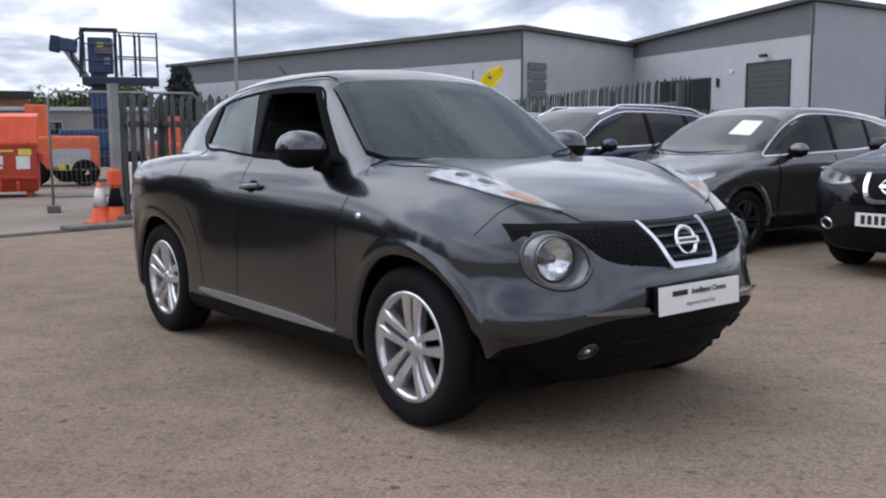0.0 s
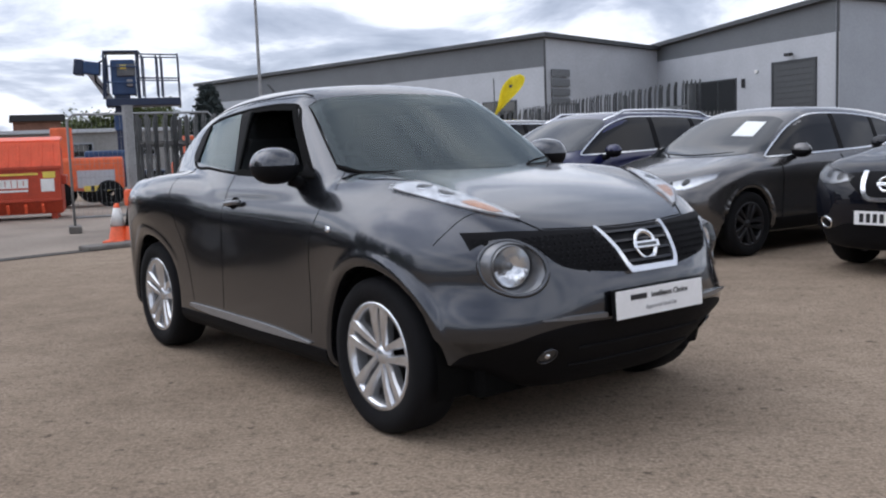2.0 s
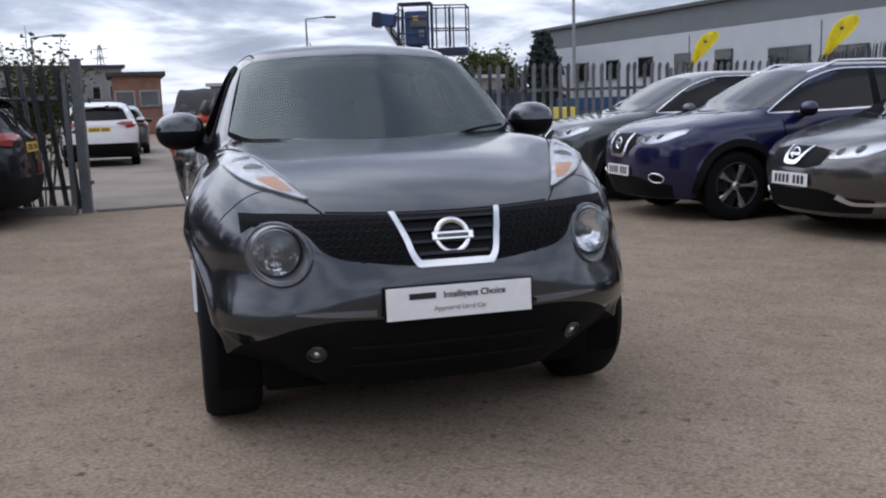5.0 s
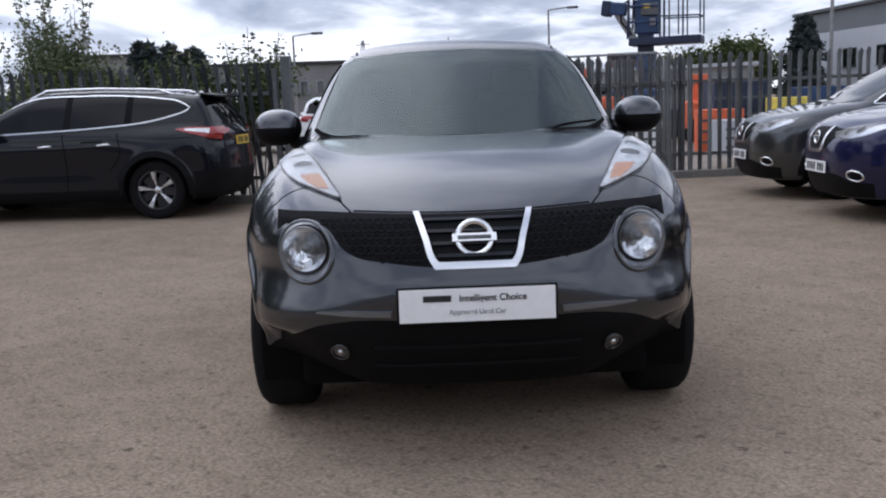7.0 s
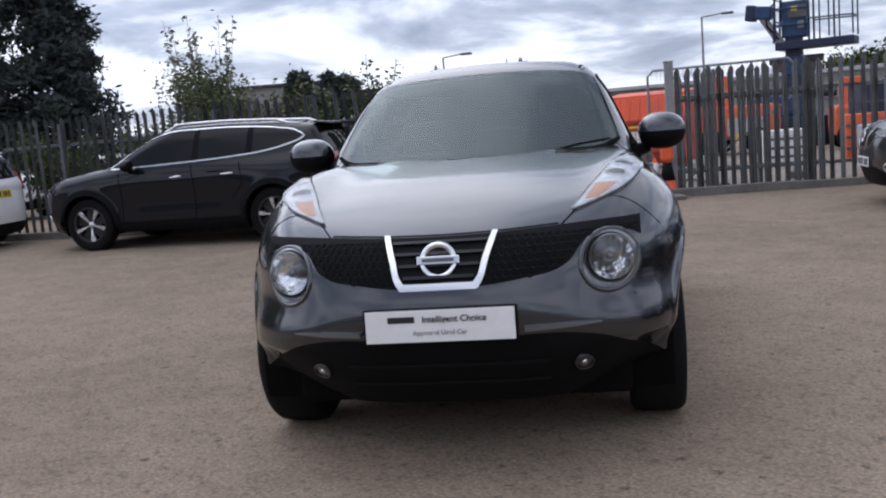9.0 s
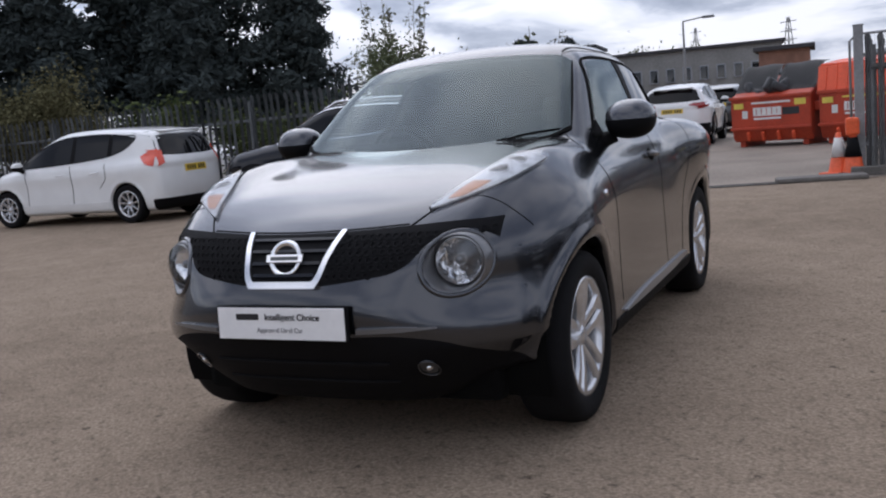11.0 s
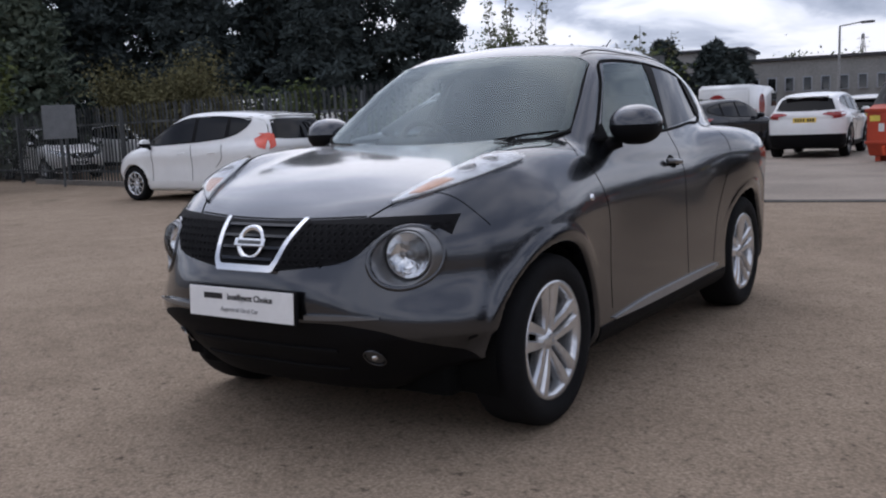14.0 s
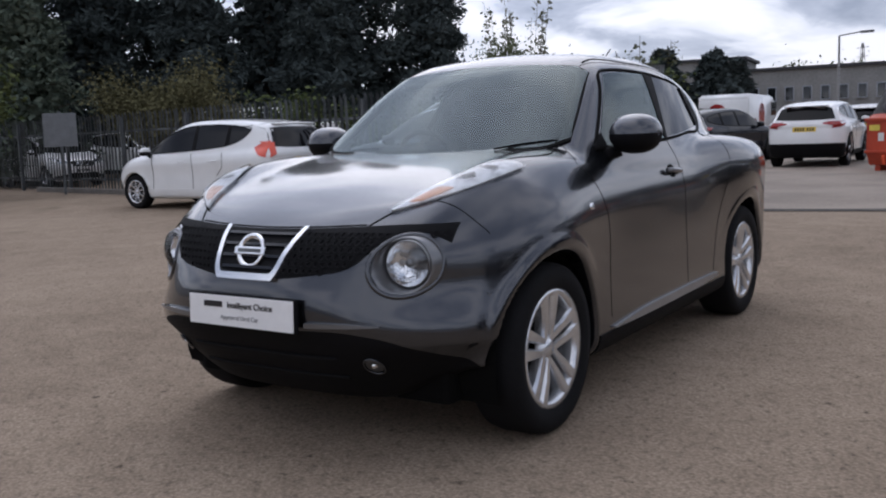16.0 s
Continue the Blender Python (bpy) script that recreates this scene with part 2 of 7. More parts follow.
def asphalt():
    m = bpy.data.materials.new("worn_asphalt")
    m.use_nodes = True
    n, l = m.node_tree.nodes, m.node_tree.links
    p = n["Principled BSDF"]
    p.inputs["Roughness"].default_value, p.inputs["Specular IOR Level"].default_value = 0.95, 0.06
    co = n.new("ShaderNodeTexCoord")

    def tex(scale, detail=4, rough=0.55):
        t = n.new("ShaderNodeTexNoise")
        t.inputs["Scale"].default_value, t.inputs["Detail"].default_value, t.inputs["Roughness"].default_value = scale, detail, rough
        l.new(co.outputs["Object"], t.inputs["Vector"])
        return t
    big, mid, fine, fleck = tex(0.22, 5), tex(2.6, 8, 0.8), tex(60, 3, 0.7), tex(20, 5, 0.75)
    ramp = n.new("ShaderNodeValToRGB")
    ramp.color_ramp.elements[0].position, ramp.color_ramp.elements[0].color = 0.35, (0.180, 0.138, 0.102, 1)
    ramp.color_ramp.elements[1].position, ramp.color_ramp.elements[1].color = 0.65, (0.318, 0.252, 0.190, 1)
    mix = n.new("ShaderNodeMix")
    mix.inputs["Factor"].default_value = 0.55
    l.new(big.outputs["Fac"], mix.inputs["A"]), l.new(mid.outputs["Fac"], mix.inputs["B"])
    l.new(mix.outputs["Result"], ramp.inputs["Fac"])

    def scaled(value, lo, hi, dark, light, before):
        r = n.new("ShaderNodeMapRange")
        r.inputs["From Min"].default_value, r.inputs["From Max"].default_value = lo, hi
        r.inputs["To Min"].default_value, r.inputs["To Max"].default_value = dark, light
        l.new(value, r.inputs["Value"])
        q = n.new("ShaderNodeMix")
        q.data_type, q.blend_type = "RGBA", "MULTIPLY"
        q.inputs["Factor"].default_value = 1.0
        l.new(before, q.inputs["A"]), l.new(r.outputs[0], q.inputs["B"])
        return q.outputs["Result"]
    col = scaled(fine.outputs["Fac"], 0.3, 0.7, 0.62, 1.38, ramp.outputs["Color"])
    col = scaled(fleck.outputs["Fac"], 0.32, 0.48, 0.55, 1.04, col)
    for size, near, far, dark in ((1.1, 0.016, 0.034, 0.3), (0.45, 0.03, 0.13, 0.7), (5.0, 0.05, 0.11, 0.45)):
        spot, bend, add = n.new("ShaderNodeTexVoronoi"), tex(9 * size, 2), n.new("ShaderNodeMix")
        spot.inputs["Scale"].default_value = size
        add.data_type = "RGBA"
        add.inputs["Factor"].default_value = 0.06
        l.new(co.outputs["Object"], add.inputs["A"]), l.new(bend.outputs["Color"], add.inputs["B"])
        l.new(add.outputs["Result"], spot.inputs["Vector"])
        col = scaled(spot.outputs["Distance"], near, far, dark, 1.0, col)
    l.new(col, p.inputs["Base Color"])
    bp = n.new("ShaderNodeBump")
    bp.inputs["Strength"].default_value, bp.inputs["Distance"].default_value = 0.6, 0.006
    l.new(fine.outputs["Fac"], bp.inputs["Height"]), l.new(bp.outputs[0], p.inputs["Normal"])
    return m


M_ASPHALT = asphalt()


# ---- mesh tools ----
def mesh_object(name, verts, faces, mat, parent=None, label="", smooth=False):
    me = bpy.data.meshes.new(name)
    me.from_pydata([tuple(v) for v in verts], [], [tuple(f) for f in faces])
    me.materials.append(mat)
    if smooth:
        me.polygons.foreach_set("use_smooth", [True] * len(me.polygons))
    me.update()
    ob = new(name, me)
    ob.parent = parent
    return tagged(ob, label)


def part(name, bm, mat, parent=None, label="", smooth=False):
    me = bpy.data.meshes.new(name)
    bmesh.ops.recalc_face_normals(bm, faces=bm.faces)
    bm.to_mesh(me)
    bm.free()
    me.materials.append(mat)
    if smooth:
        me.polygons.foreach_set("use_smooth", [True] * len(me.polygons))
    ob = new(name, me)
    ob.parent = parent
    return tagged(ob, label)


def thing(name, m, label, category, group="", kind=""):
    ob = new(name)
    ob.empty_display_size = 0.2
    ob.matrix_basis = m
    return tagged(ob, label, category, group, kind)


def add_box(bm, size, at=(0, 0, 0), turn=None, bevel=0.0):
    m = Matrix.Translation(at) @ (turn or Matrix.Identity(4)) @ Matrix.Diagonal((*size, 1))
    got = bmesh.ops.create_cube(bm, size=1.0, matrix=m)
    if bevel:
        edges = {e for v in got["verts"] for e in v.link_edges}
        bmesh.ops.bevel(bm, geom=list(edges), offset=bevel, segments=2, affect="EDGES", profile=0.6)
    return bm


def box(size, at=(0, 0, 0), turn=None, bevel=0.0):
    return add_box(bmesh.new(), size, at, turn, bevel)


def add_rod(bm, a, b, r, sides=8, r2=None):
    a, b = Vector(a), Vector(b)
    d = b - a
    m = Matrix.Translation((a + b) / 2) @ d.to_track_quat("Z", "Y").to_matrix().to_4x4()
    bmesh.ops.create_cone(bm, cap_ends=True, segments=sides, radius1=r, radius2=r if r2 is None else r2, depth=d.length, matrix=m)
    return bm


def rod(a, b, r, sides=8, r2=None):
    return add_rod(bmesh.new(), a, b, r, sides, r2)


def lathe(profile, sides=48, axis="Y"):
    """A bmesh turned about the axis from (radius, along) pairs; closed where the profile meets itself."""
    bm = bmesh.new()
    rings = []
    for r, s in profile:
        ring = []
        for k in range(sides):
            a = 2 * math.pi * k / sides
            c, d = r * math.cos(a), r * math.sin(a)
            ring.append(bm.verts.new((c, s, d) if axis == "Y" else ((s, c, d) if axis == "X" else (c, d, s))))
        rings.append(ring)
    for p, q in zip(rings, rings[1:]):
        for k in range(sides):
            bm.faces.new((p[k], p[(k + 1) % sides], q[(k + 1) % sides], q[k]))
    return bm


def tube(points, r, sides=6):
    """One bent pipe through the points."""
    bm = bmesh.new()
    p = [Vector(q) for q in points]
    rings = []
    for k, at in enumerate(p):
        d = (p[min(k + 1, len(p) - 1)] - p[max(k - 1, 0)]).normalized()
        u = d.cross(Vector((0, 0, 1)) if abs(d.z) < 0.9 else Vector((1, 0, 0))).normalized()
        v = d.cross(u)
        rings.append([bm.verts.new(at + r * (math.cos(2 * math.pi * j / sides) * u + math.sin(2 * math.pi * j / sides) * v)) for j in range(sides)])
    for a, b in zip(rings, rings[1:]):
        best = min(range(sides), key=lambda s: sum((a[j].co - b[(j + s) % sides].co).length for j in range(sides)))
        for j in range(sides):
            bm.faces.new((a[j], a[(j + 1) % sides], b[(j + 1 + best) % sides], b[(j + best) % sides]))
    bm.faces.new(rings[0]), bm.faces.new(rings[-1])
    return bm


def curve(xs, ys):
    """A smooth curve through points (Hermite, limited slopes), as a function on arrays."""
    xs, ys = np.array(xs, float), np.array(ys, float)
    h, d = np.diff(xs), np.diff(ys) / np.diff(xs)
    m = np.zeros_like(xs)
    m[1:-1] = np.where(d[:-1] * d[1:] > 0, (d[:-1] * h[1:] + d[1:] * h[:-1]) / (h[:-1] + h[1:]), 0.0)
    m[0], m[-1] = d[0], d[-1]

    def f(x):
        x = np.clip(x, xs[0], xs[-1])
        k = np.clip(np.searchsorted(xs, x) - 1, 0, len(h) - 1)
        t = (x - xs[k]) / h[k]
        return (1 + 2 * t) * (1 - t) ** 2 * ys[k] + t * (1 - t) ** 2 * h[k] * m[k] + t * t * (3 - 2 * t) * ys[k + 1] + t * t * (t - 1) * h[k] * m[k + 1]
    return f


def smax(a, b, r):
    k = np.maximum(r - np.abs(a - b), 0) / r
    return np.maximum(a, b) + k * k * r * 0.25


def ease(t):
    t = np.clip(t, 0, 1)
    return t * t * (3 - 2 * t)


def smin(a, b, r):
    return -smax(-a, -b, r)


def surface_net(f, lo, hi, cell):
    """Vertices and quads of the surface f = 0, drawn onto it."""
    n = [int(math.ceil((b - a) / cell)) + 1 for a, b in zip(lo, hi)]
    ax = [a + cell * np.arange(k) for a, k in zip(lo, n)]
    gx, gy, gz = np.meshgrid(*ax, indexing="ij")
    v = f(gx, gy, gz)
    s = v < 0
    corners = [(i, j, k) for i in (0, 1) for j in (0, 1) for k in (0, 1)]

    def sub(a, o):
        return a[o[0]:n[0] - 1 + o[0], o[1]:n[1] - 1 + o[1], o[2]:n[2] - 1 + o[2]]
    count = sum(sub(s, o).astype(np.int8) for o in corners)
    act = (count > 0) & (count < 8)
    idx = -np.ones(act.shape, int)
    idx[act] = np.arange(act.sum())
    base = np.argwhere(act)
    acc, cnt = np.zeros((len(base), 3)), np.zeros(len(base))
    for o in corners:
        for d in range(3):
            if o[d]:
                continue
            p = list(o)
            p[d] = 1
            va, vb = sub(v, o)[act], sub(v, tuple(p))[act]
            cross = (va < 0) != (vb < 0)
            t = np.where(cross, va / np.where(cross, va - vb, 1), 0)
            q = np.tile(np.array(o, float), (len(base), 1))
            q[:, d] += t
            acc += q * cross[:, None]
            cnt += cross
    pts = np.array(lo) + cell * (base + acc / cnt[:, None])
    faces = []
    for d in range(3):
        e, g = [(1, 2), (2, 0), (0, 1)][d]
        sl_a, sl_b = [slice(None)] * 3, [slice(None)] * 3
        sl_a[d], sl_b[d] = slice(0, -1), slice(1, None)
        for sl in (sl_a, sl_b):
            sl[e], sl[g] = slice(1, -1), slice(1, -1)
        a, b = s[tuple(sl_a)], s[tuple(sl_b)]
        for flip, where in ((False, a & ~b), (True, ~a & b)):
            at = np.argwhere(where)
            at[:, e] += 1
            at[:, g] += 1

            def cellid(de, dg):
                c = at.copy()
                c[:, e] += de
                c[:, g] += dg
                return idx[c[:, 0], c[:, 1], c[:, 2]]
            quad = np.stack([cellid(-1, -1), cellid(0, -1), cellid(0, 0), cellid(-1, 0)], 1)
            faces.append(quad[:, ::-1] if flip else quad)
    start = pts.copy()
    for _ in range(3):
        val, g = f(*pts.T), gradient(f, pts)
        pts = pts - g * (val / np.maximum((g * g).sum(1), 0.05))[:, None]
        pts = start + np.clip(pts - start, -cell, cell)
    return pts, np.concatenate(faces)


def gradient(f, p, h=2e-3):
    out = np.empty_like(p)
    for d in range(3):
        e = np.zeros(3)
        e[d] = h
        out[:, d] = (f(*(p + e).T) - f(*(p - e).T)) / (2 * h)
    return out


def project(f, start, way, far=2.4, steps=160):
    """The first places where rays from outside meet f = 0; rays that miss end at their nearest."""
    start = np.asarray(start, float)
    way = np.broadcast_to(np.asarray(way, float), start.shape)
    ts = np.linspace(0, far, steps)
    val = np.stack([f(*(start + t * way).T) for t in ts], 1)
    inside = val < 0
    first = np.where(inside.any(1), inside.argmax(1), np.argmin(val, 1))
    b = ts[first]
    a = ts[np.maximum(first - 1, 0)]
    for _ in range(14):
        mid = (a + b) / 2
        neg = f(*(start + mid[:, None] * way).T) < 0
        a, b = np.where(neg, a, mid), np.where(neg, mid, b)
    return start + b[:, None] * way


def resample(pts, n, closed=False):
    """A smooth line through control points, n points along it."""
    p = np.array(pts, float)
    if closed:
        p = np.vstack([p, p[:1]])
    s = np.r_[0, np.cumsum(np.linalg.norm(np.diff(p, axis=0), axis=1))]
    u = np.linspace(0, s[-1], n + (1 if closed else 0))
    out = np.stack([curve(s, p[:, d])(u) for d in range(2)], 1) if len(p) > 2 else np.stack([np.interp(u, s, p[:, d]) for d in range(2)], 1)
    return out[:-1] if closed else out


def lay(f, flat, view, side):
    """Places on the shape f for points of a side view (x, z), a front or back view (y, z) or a top view (x, y)."""
    flat = np.asarray(flat, float)
    o = np.zeros(len(flat))
    if view == "side":
        return project(f, np.stack([flat[:, 0], o + 1.25 * side, flat[:, 1]], 1), (0, -side, 0), 1.2)
    if view == "front":
        return project(f, np.stack([o + 2.6 * side, flat[:, 0], flat[:, 1]], 1), (-side, 0, 0), 2.4)
    return project(f, np.stack([flat[:, 0], flat[:, 1], o + 2.0], 1), (0, 0, -1), 1.6)


def panel(name, f, upper, lower, view, side, mat, parent, lift=0.004, n=24, m=8, deep=0.02, label=""):
    """A piece that follows the shape f between an upper and a lower line drawn in a view."""
    a, b = resample(upper, n), resample(lower, n)
    t = np.linspace(0, 1, m)[:, None, None]
    flat = (a[None] * (1 - t) + b[None] * t).reshape(-1, 2)
    p = lay(f, flat, view, side)
    g = gradient(f, p)
    g /= np.maximum(np.linalg.norm(g, axis=1), 1e-6)[:, None]
    return sheet(name, p + lift * g, p - deep * g, n, m, mat, parent, label)


def sheet(name, top, under, n, m, mat, parent, label=""):
    k = n * m
    idx = np.arange(k).reshape(m, n)
    faces = [(idx[i, j], idx[i, j + 1], idx[i + 1, j + 1], idx[i + 1, j]) for i in range(m - 1) for j in range(n - 1)]
    rim = [*idx[0, :], *idx[1:, -1], *idx[-1, -2::-1], *idx[-2:0:-1, 0]]
    verts = [*top, *under[rim]]
    r = len(rim)
    faces += [(rim[q], k + q, k + (q + 1) % r, rim[(q + 1) % r]) for q in range(r)]
    me = bpy.data.meshes.new(name)
    me.from_pydata([tuple(v) for v in verts], [], [tuple(int(c) for c in q) for q in faces])
    bm = bmesh.new()
    bm.from_mesh(me)
    bmesh.ops.recalc_face_normals(bm, faces=bm.faces)
    for e in bm.edges:
        e.smooth = not (e.is_manifold and e.calc_face_angle(0) > 0.8)
    bm.to_mesh(me)
    bm.free()
    me.polygons.foreach_set("use_smooth", [True] * len(me.polygons))
    me.materials.append(mat)
    ob = new(name, me)
    ob.parent = parent
    return tagged(ob, label)


def disc(name, f, centre, radius, view, side, mat, parent, lift=0.004, n=28, rings=5, squash=1.0, label="", tilt=0.0):
    """A round or oval piece that follows the shape f."""
    flat = [(0.0, 0.0)]
    for r in range(1, rings + 1):
        for k in range(n):
            a = 2 * math.pi * k / n
            u, v = radius * r / rings * math.cos(a), radius * r / rings * squash * math.sin(a)
            flat.append((u * math.cos(tilt) - v * math.sin(tilt), u * math.sin(tilt) + v * math.cos(tilt)))
    p = lay(f, np.array(flat) + np.array(centre), view, side)
    g = gradient(f, p)
    g /= np.maximum(np.linalg.norm(g, axis=1), 1e-6)[:, None]
    verts = [*(p + lift * g), *(p[-n:] - 0.015 * g[-n:])]
    faces = [(0, 1 + k, 1 + (k + 1) % n) for k in range(n)]
    for r in range(rings):
        o, q = 1 + n * r, 1 + n * (r + 1)
        faces += [(o + k, q + k, q + (k + 1) % n, o + (k + 1) % n) for k in range(n)]
    ob = mesh_object(name, verts, faces, mat, parent, label, True)
    bm = bmesh.new()
    bm.from_mesh(ob.data)
    bmesh.ops.recalc_face_normals(bm, faces=bm.faces)
    bm.to_mesh(ob.data)
    bm.free()
    return ob


def seam(name, f, line, view, side, mat, parent, wide=0.0042, lift=0.0022, n=40, label=""):
    """A narrow strip along a line on the shape f: a shut line or a thin moulding."""
    p = lay(f, resample(line, n), view, side)
    g = gradient(f, p)
    g /= np.maximum(np.linalg.norm(g, axis=1), 1e-6)[:, None]
    d = np.gradient(p, axis=0)
    s = np.cross(g, d)
    s /= np.maximum(np.linalg.norm(s, axis=1), 1e-6)[:, None]
    top = np.concatenate([p - s * wide / 2 + g * lift, p + s * wide / 2 + g * lift])
    return sheet(name, top, top - np.concatenate([g, g]) * (lift + 0.004), n, 2, mat, parent, label)


def inside_poly(pts, poly):
    x, y = pts[:, 0], pts[:, 1]
    hit = np.zeros(len(pts), bool)
    q = np.array(poly)
    for (x1, y1), (x2, y2) in zip(q, np.roll(q, -1, 0)):
        c = (y1 > y) != (y2 > y)
        hit ^= c & (x < (x2 - x1) * (y - y1) / ((y2 - y1) if y2 != y1 else 1e-9) + x1)
    return hit

# ---- cars: a smooth shape for each kind ----
def car_shape(c):
    """The outer shape of a car as a field, below zero inside. x forward from mid-wheelbase, y to the car's left, z up."""
    front, back, wide, hood, roof = c["front"], c["back"], c["wide"], c["hood"], c["roof"]
    kf, pf, kr, pr = c["plan"]

    def f(x, y, z):
        a = np.abs(y)
        flare = sum(k * np.exp(-((x - w) / sx) ** 2) * np.exp(-((z - at) / sz) ** 2) for w, (k, sx, at, sz) in zip(c["axles"], c.get("haunch", ((c["flare"], 0.42, 0.72, 0.24),) * 2)))
        side = a - wide(z) - flare
        kf = c["plan"][0] * (1 + c["tuck"] * np.clip((c["tuck_z"] - z) / 0.2, 0, 1))
        fx = kf * a ** pf
        if "low_plan" in c:
            kl, pl = c["low_plan"]
            w = ease((0.68 - z) / 0.24)
            fx = fx * (1 - w) + w * kl * a ** pl * (kf / c["plan"][0])
        nose = (x - front(z) + fx - c["corner"] * ease((a - 0.30) / 0.36) * ease((z - 0.56) / 0.24)) / np.sqrt(1 + (kf * pf * a ** (pf - 1)) ** 2)
        tail = (back(z) + kr * a ** pr - x) / np.sqrt(1 + (kr * pr * a ** (pr - 1)) ** 2)
        top = (z - hood(x) + c["crown"] * a * a - c["ridge"][0] * np.exp(-((a - c["ridge"][1]) / c["ridge"][2]) ** 2) * np.exp(-((x - c["ridge"][3]) / 0.42) ** 2)) * 0.94
        low = smax(smax(side, top, c["shoulder"] - c.get("rear_crisp", 0.0) * ease((-0.3 - x) / 0.7)), smax(nose, tail, 0.05), c["edge"])
        low = smax(low, c["floor"] + c.get("chin", 0.0) * np.clip((a - 0.40) / 0.34, 0, 1) * np.clip((x - 1.45) / 0.25, 0, 1) - z, 0.08)
        xw, zw, sw, cw = c["screen"]
        screen = (x + cw * a * a - xw + (z - zw) / sw) * sw / math.sqrt(1 + sw * sw)
        xb, zb, sb, cb = c["rear_screen"]
        hatch = (xb + cb * a * a - x - (zb - z) / sb) * sb / math.sqrt(1 + sb * sb)
        lid = (z - roof(x) + c["roof_crown"] * a * a) * 0.97
        ga, gz, gs = c["glass_side"]
        taper = c["taper"] * np.clip(-(x + 0.2), 0, 3) ** 2 + c["front_taper"] * np.clip(x - 0.1, 0, 2) ** 2
        flank = (a - ga + gs * (z - gz) + taper) / math.sqrt(1 + gs * gs)
        cab = smax(smax(flank, lid, c["roof_round"]), smax(screen, hatch, 0.04), 0.09)
        cab = smax(cab, c["cab_low"] - z, 0.05)
        body = smin(low, cab, c.get("cab_blend", 0.05))
        r = c["arch"]
        for w in c["axles"]:
            d = np.sqrt((x - w) ** 2 + (z - c["wheel"]) ** 2)
            if c.get("band"):
                lip = smax(smax(np.abs(d - r - 0.017) - 0.017, a - wide(np.maximum(z, 0.62)) - flare + 0.014 + 0.055 * ease((0.70 - z) / 0.32), 0.02), smax(0.66 - a, c["lip_low"] - z, 0.03), 0.03)
                body = smin(body, lip, 0.05)
            else:
                lip = np.sqrt((d - r - c["lip"]) ** 2 + ((a - c["lip_at"]) * 0.8) ** 2) - c["lip"] * np.clip((z - c["lip_low"]) / 0.25, 0.0, 1)
                body = smin(body, lip, 0.045)
            body = smax(body, np.minimum(r - d, a - 0.52), 0.022)
        for hx, ha, hz, hr, cone in c["bowls"]:
            q = np.sqrt((a - ha) ** 2 + (z - hz) ** 2)
            body = smax(body, np.minimum(hr + cone * (x - hx) - q, x - hx), 0.005)
        return body
    return f


def body_mesh(c, f, cell, cut=()):
    """The shell of a car; faces within the outlines of cut, drawn in a view, are left open."""
    lo, hi = (c["length"][0] - 0.1, -1.0, c["floor"] - 0.1), (c["length"][1] + 0.1, 1.0, c["height"] + 0.12)
    pts, faces = surface_net(f, lo, hi, cell)
    mid = pts[faces].mean(1)
    keep = np.ones(len(faces), bool)
    for view, side, poly in cut:
        if view == "side":
            keep &= ~(inside_poly(mid[:, [0, 2]], poly) & (mid[:, 1] * side > 0.45))
        else:
            keep &= ~(inside_poly(mid[:, [1, 2]], poly) & (mid[:, 0] * side > 0.1))
    return pts, faces[keep]


def split_mesh(pts, faces, g):
    """Cuts a mesh along g = 0; gives the part above and the part below."""
    v = g(*pts.T)
    out = []
    for sign in (1, -1):
        w = v * sign
        new_pts, new_faces = [tuple(p) for p in pts], [tuple(q) for q in faces[(w[faces] >= 0).all(1)]]
        for q in faces[(w[faces] >= 0).any(1) & (w[faces] < 0).any(1)]:
            loop = []
            for a, b in zip(q, np.roll(q, -1)):
                if w[a] >= 0:
                    loop.append(int(a))
                if (w[a] >= 0) != (w[b] >= 0):
                    t = w[a] / (w[a] - w[b])
                    new_pts.append(tuple(pts[a] + t * (pts[b] - pts[a])))
                    loop.append(len(new_pts) - 1)
            if len(loop) > 2:
                new_faces.append(tuple(loop))
        used = sorted({int(k) for q in new_faces for k in q})
        at = {k: j for j, k in enumerate(used)}
        out.append(([new_pts[k] for k in used], [tuple(at[int(k)] for k in q) for q in new_faces]))
    return out


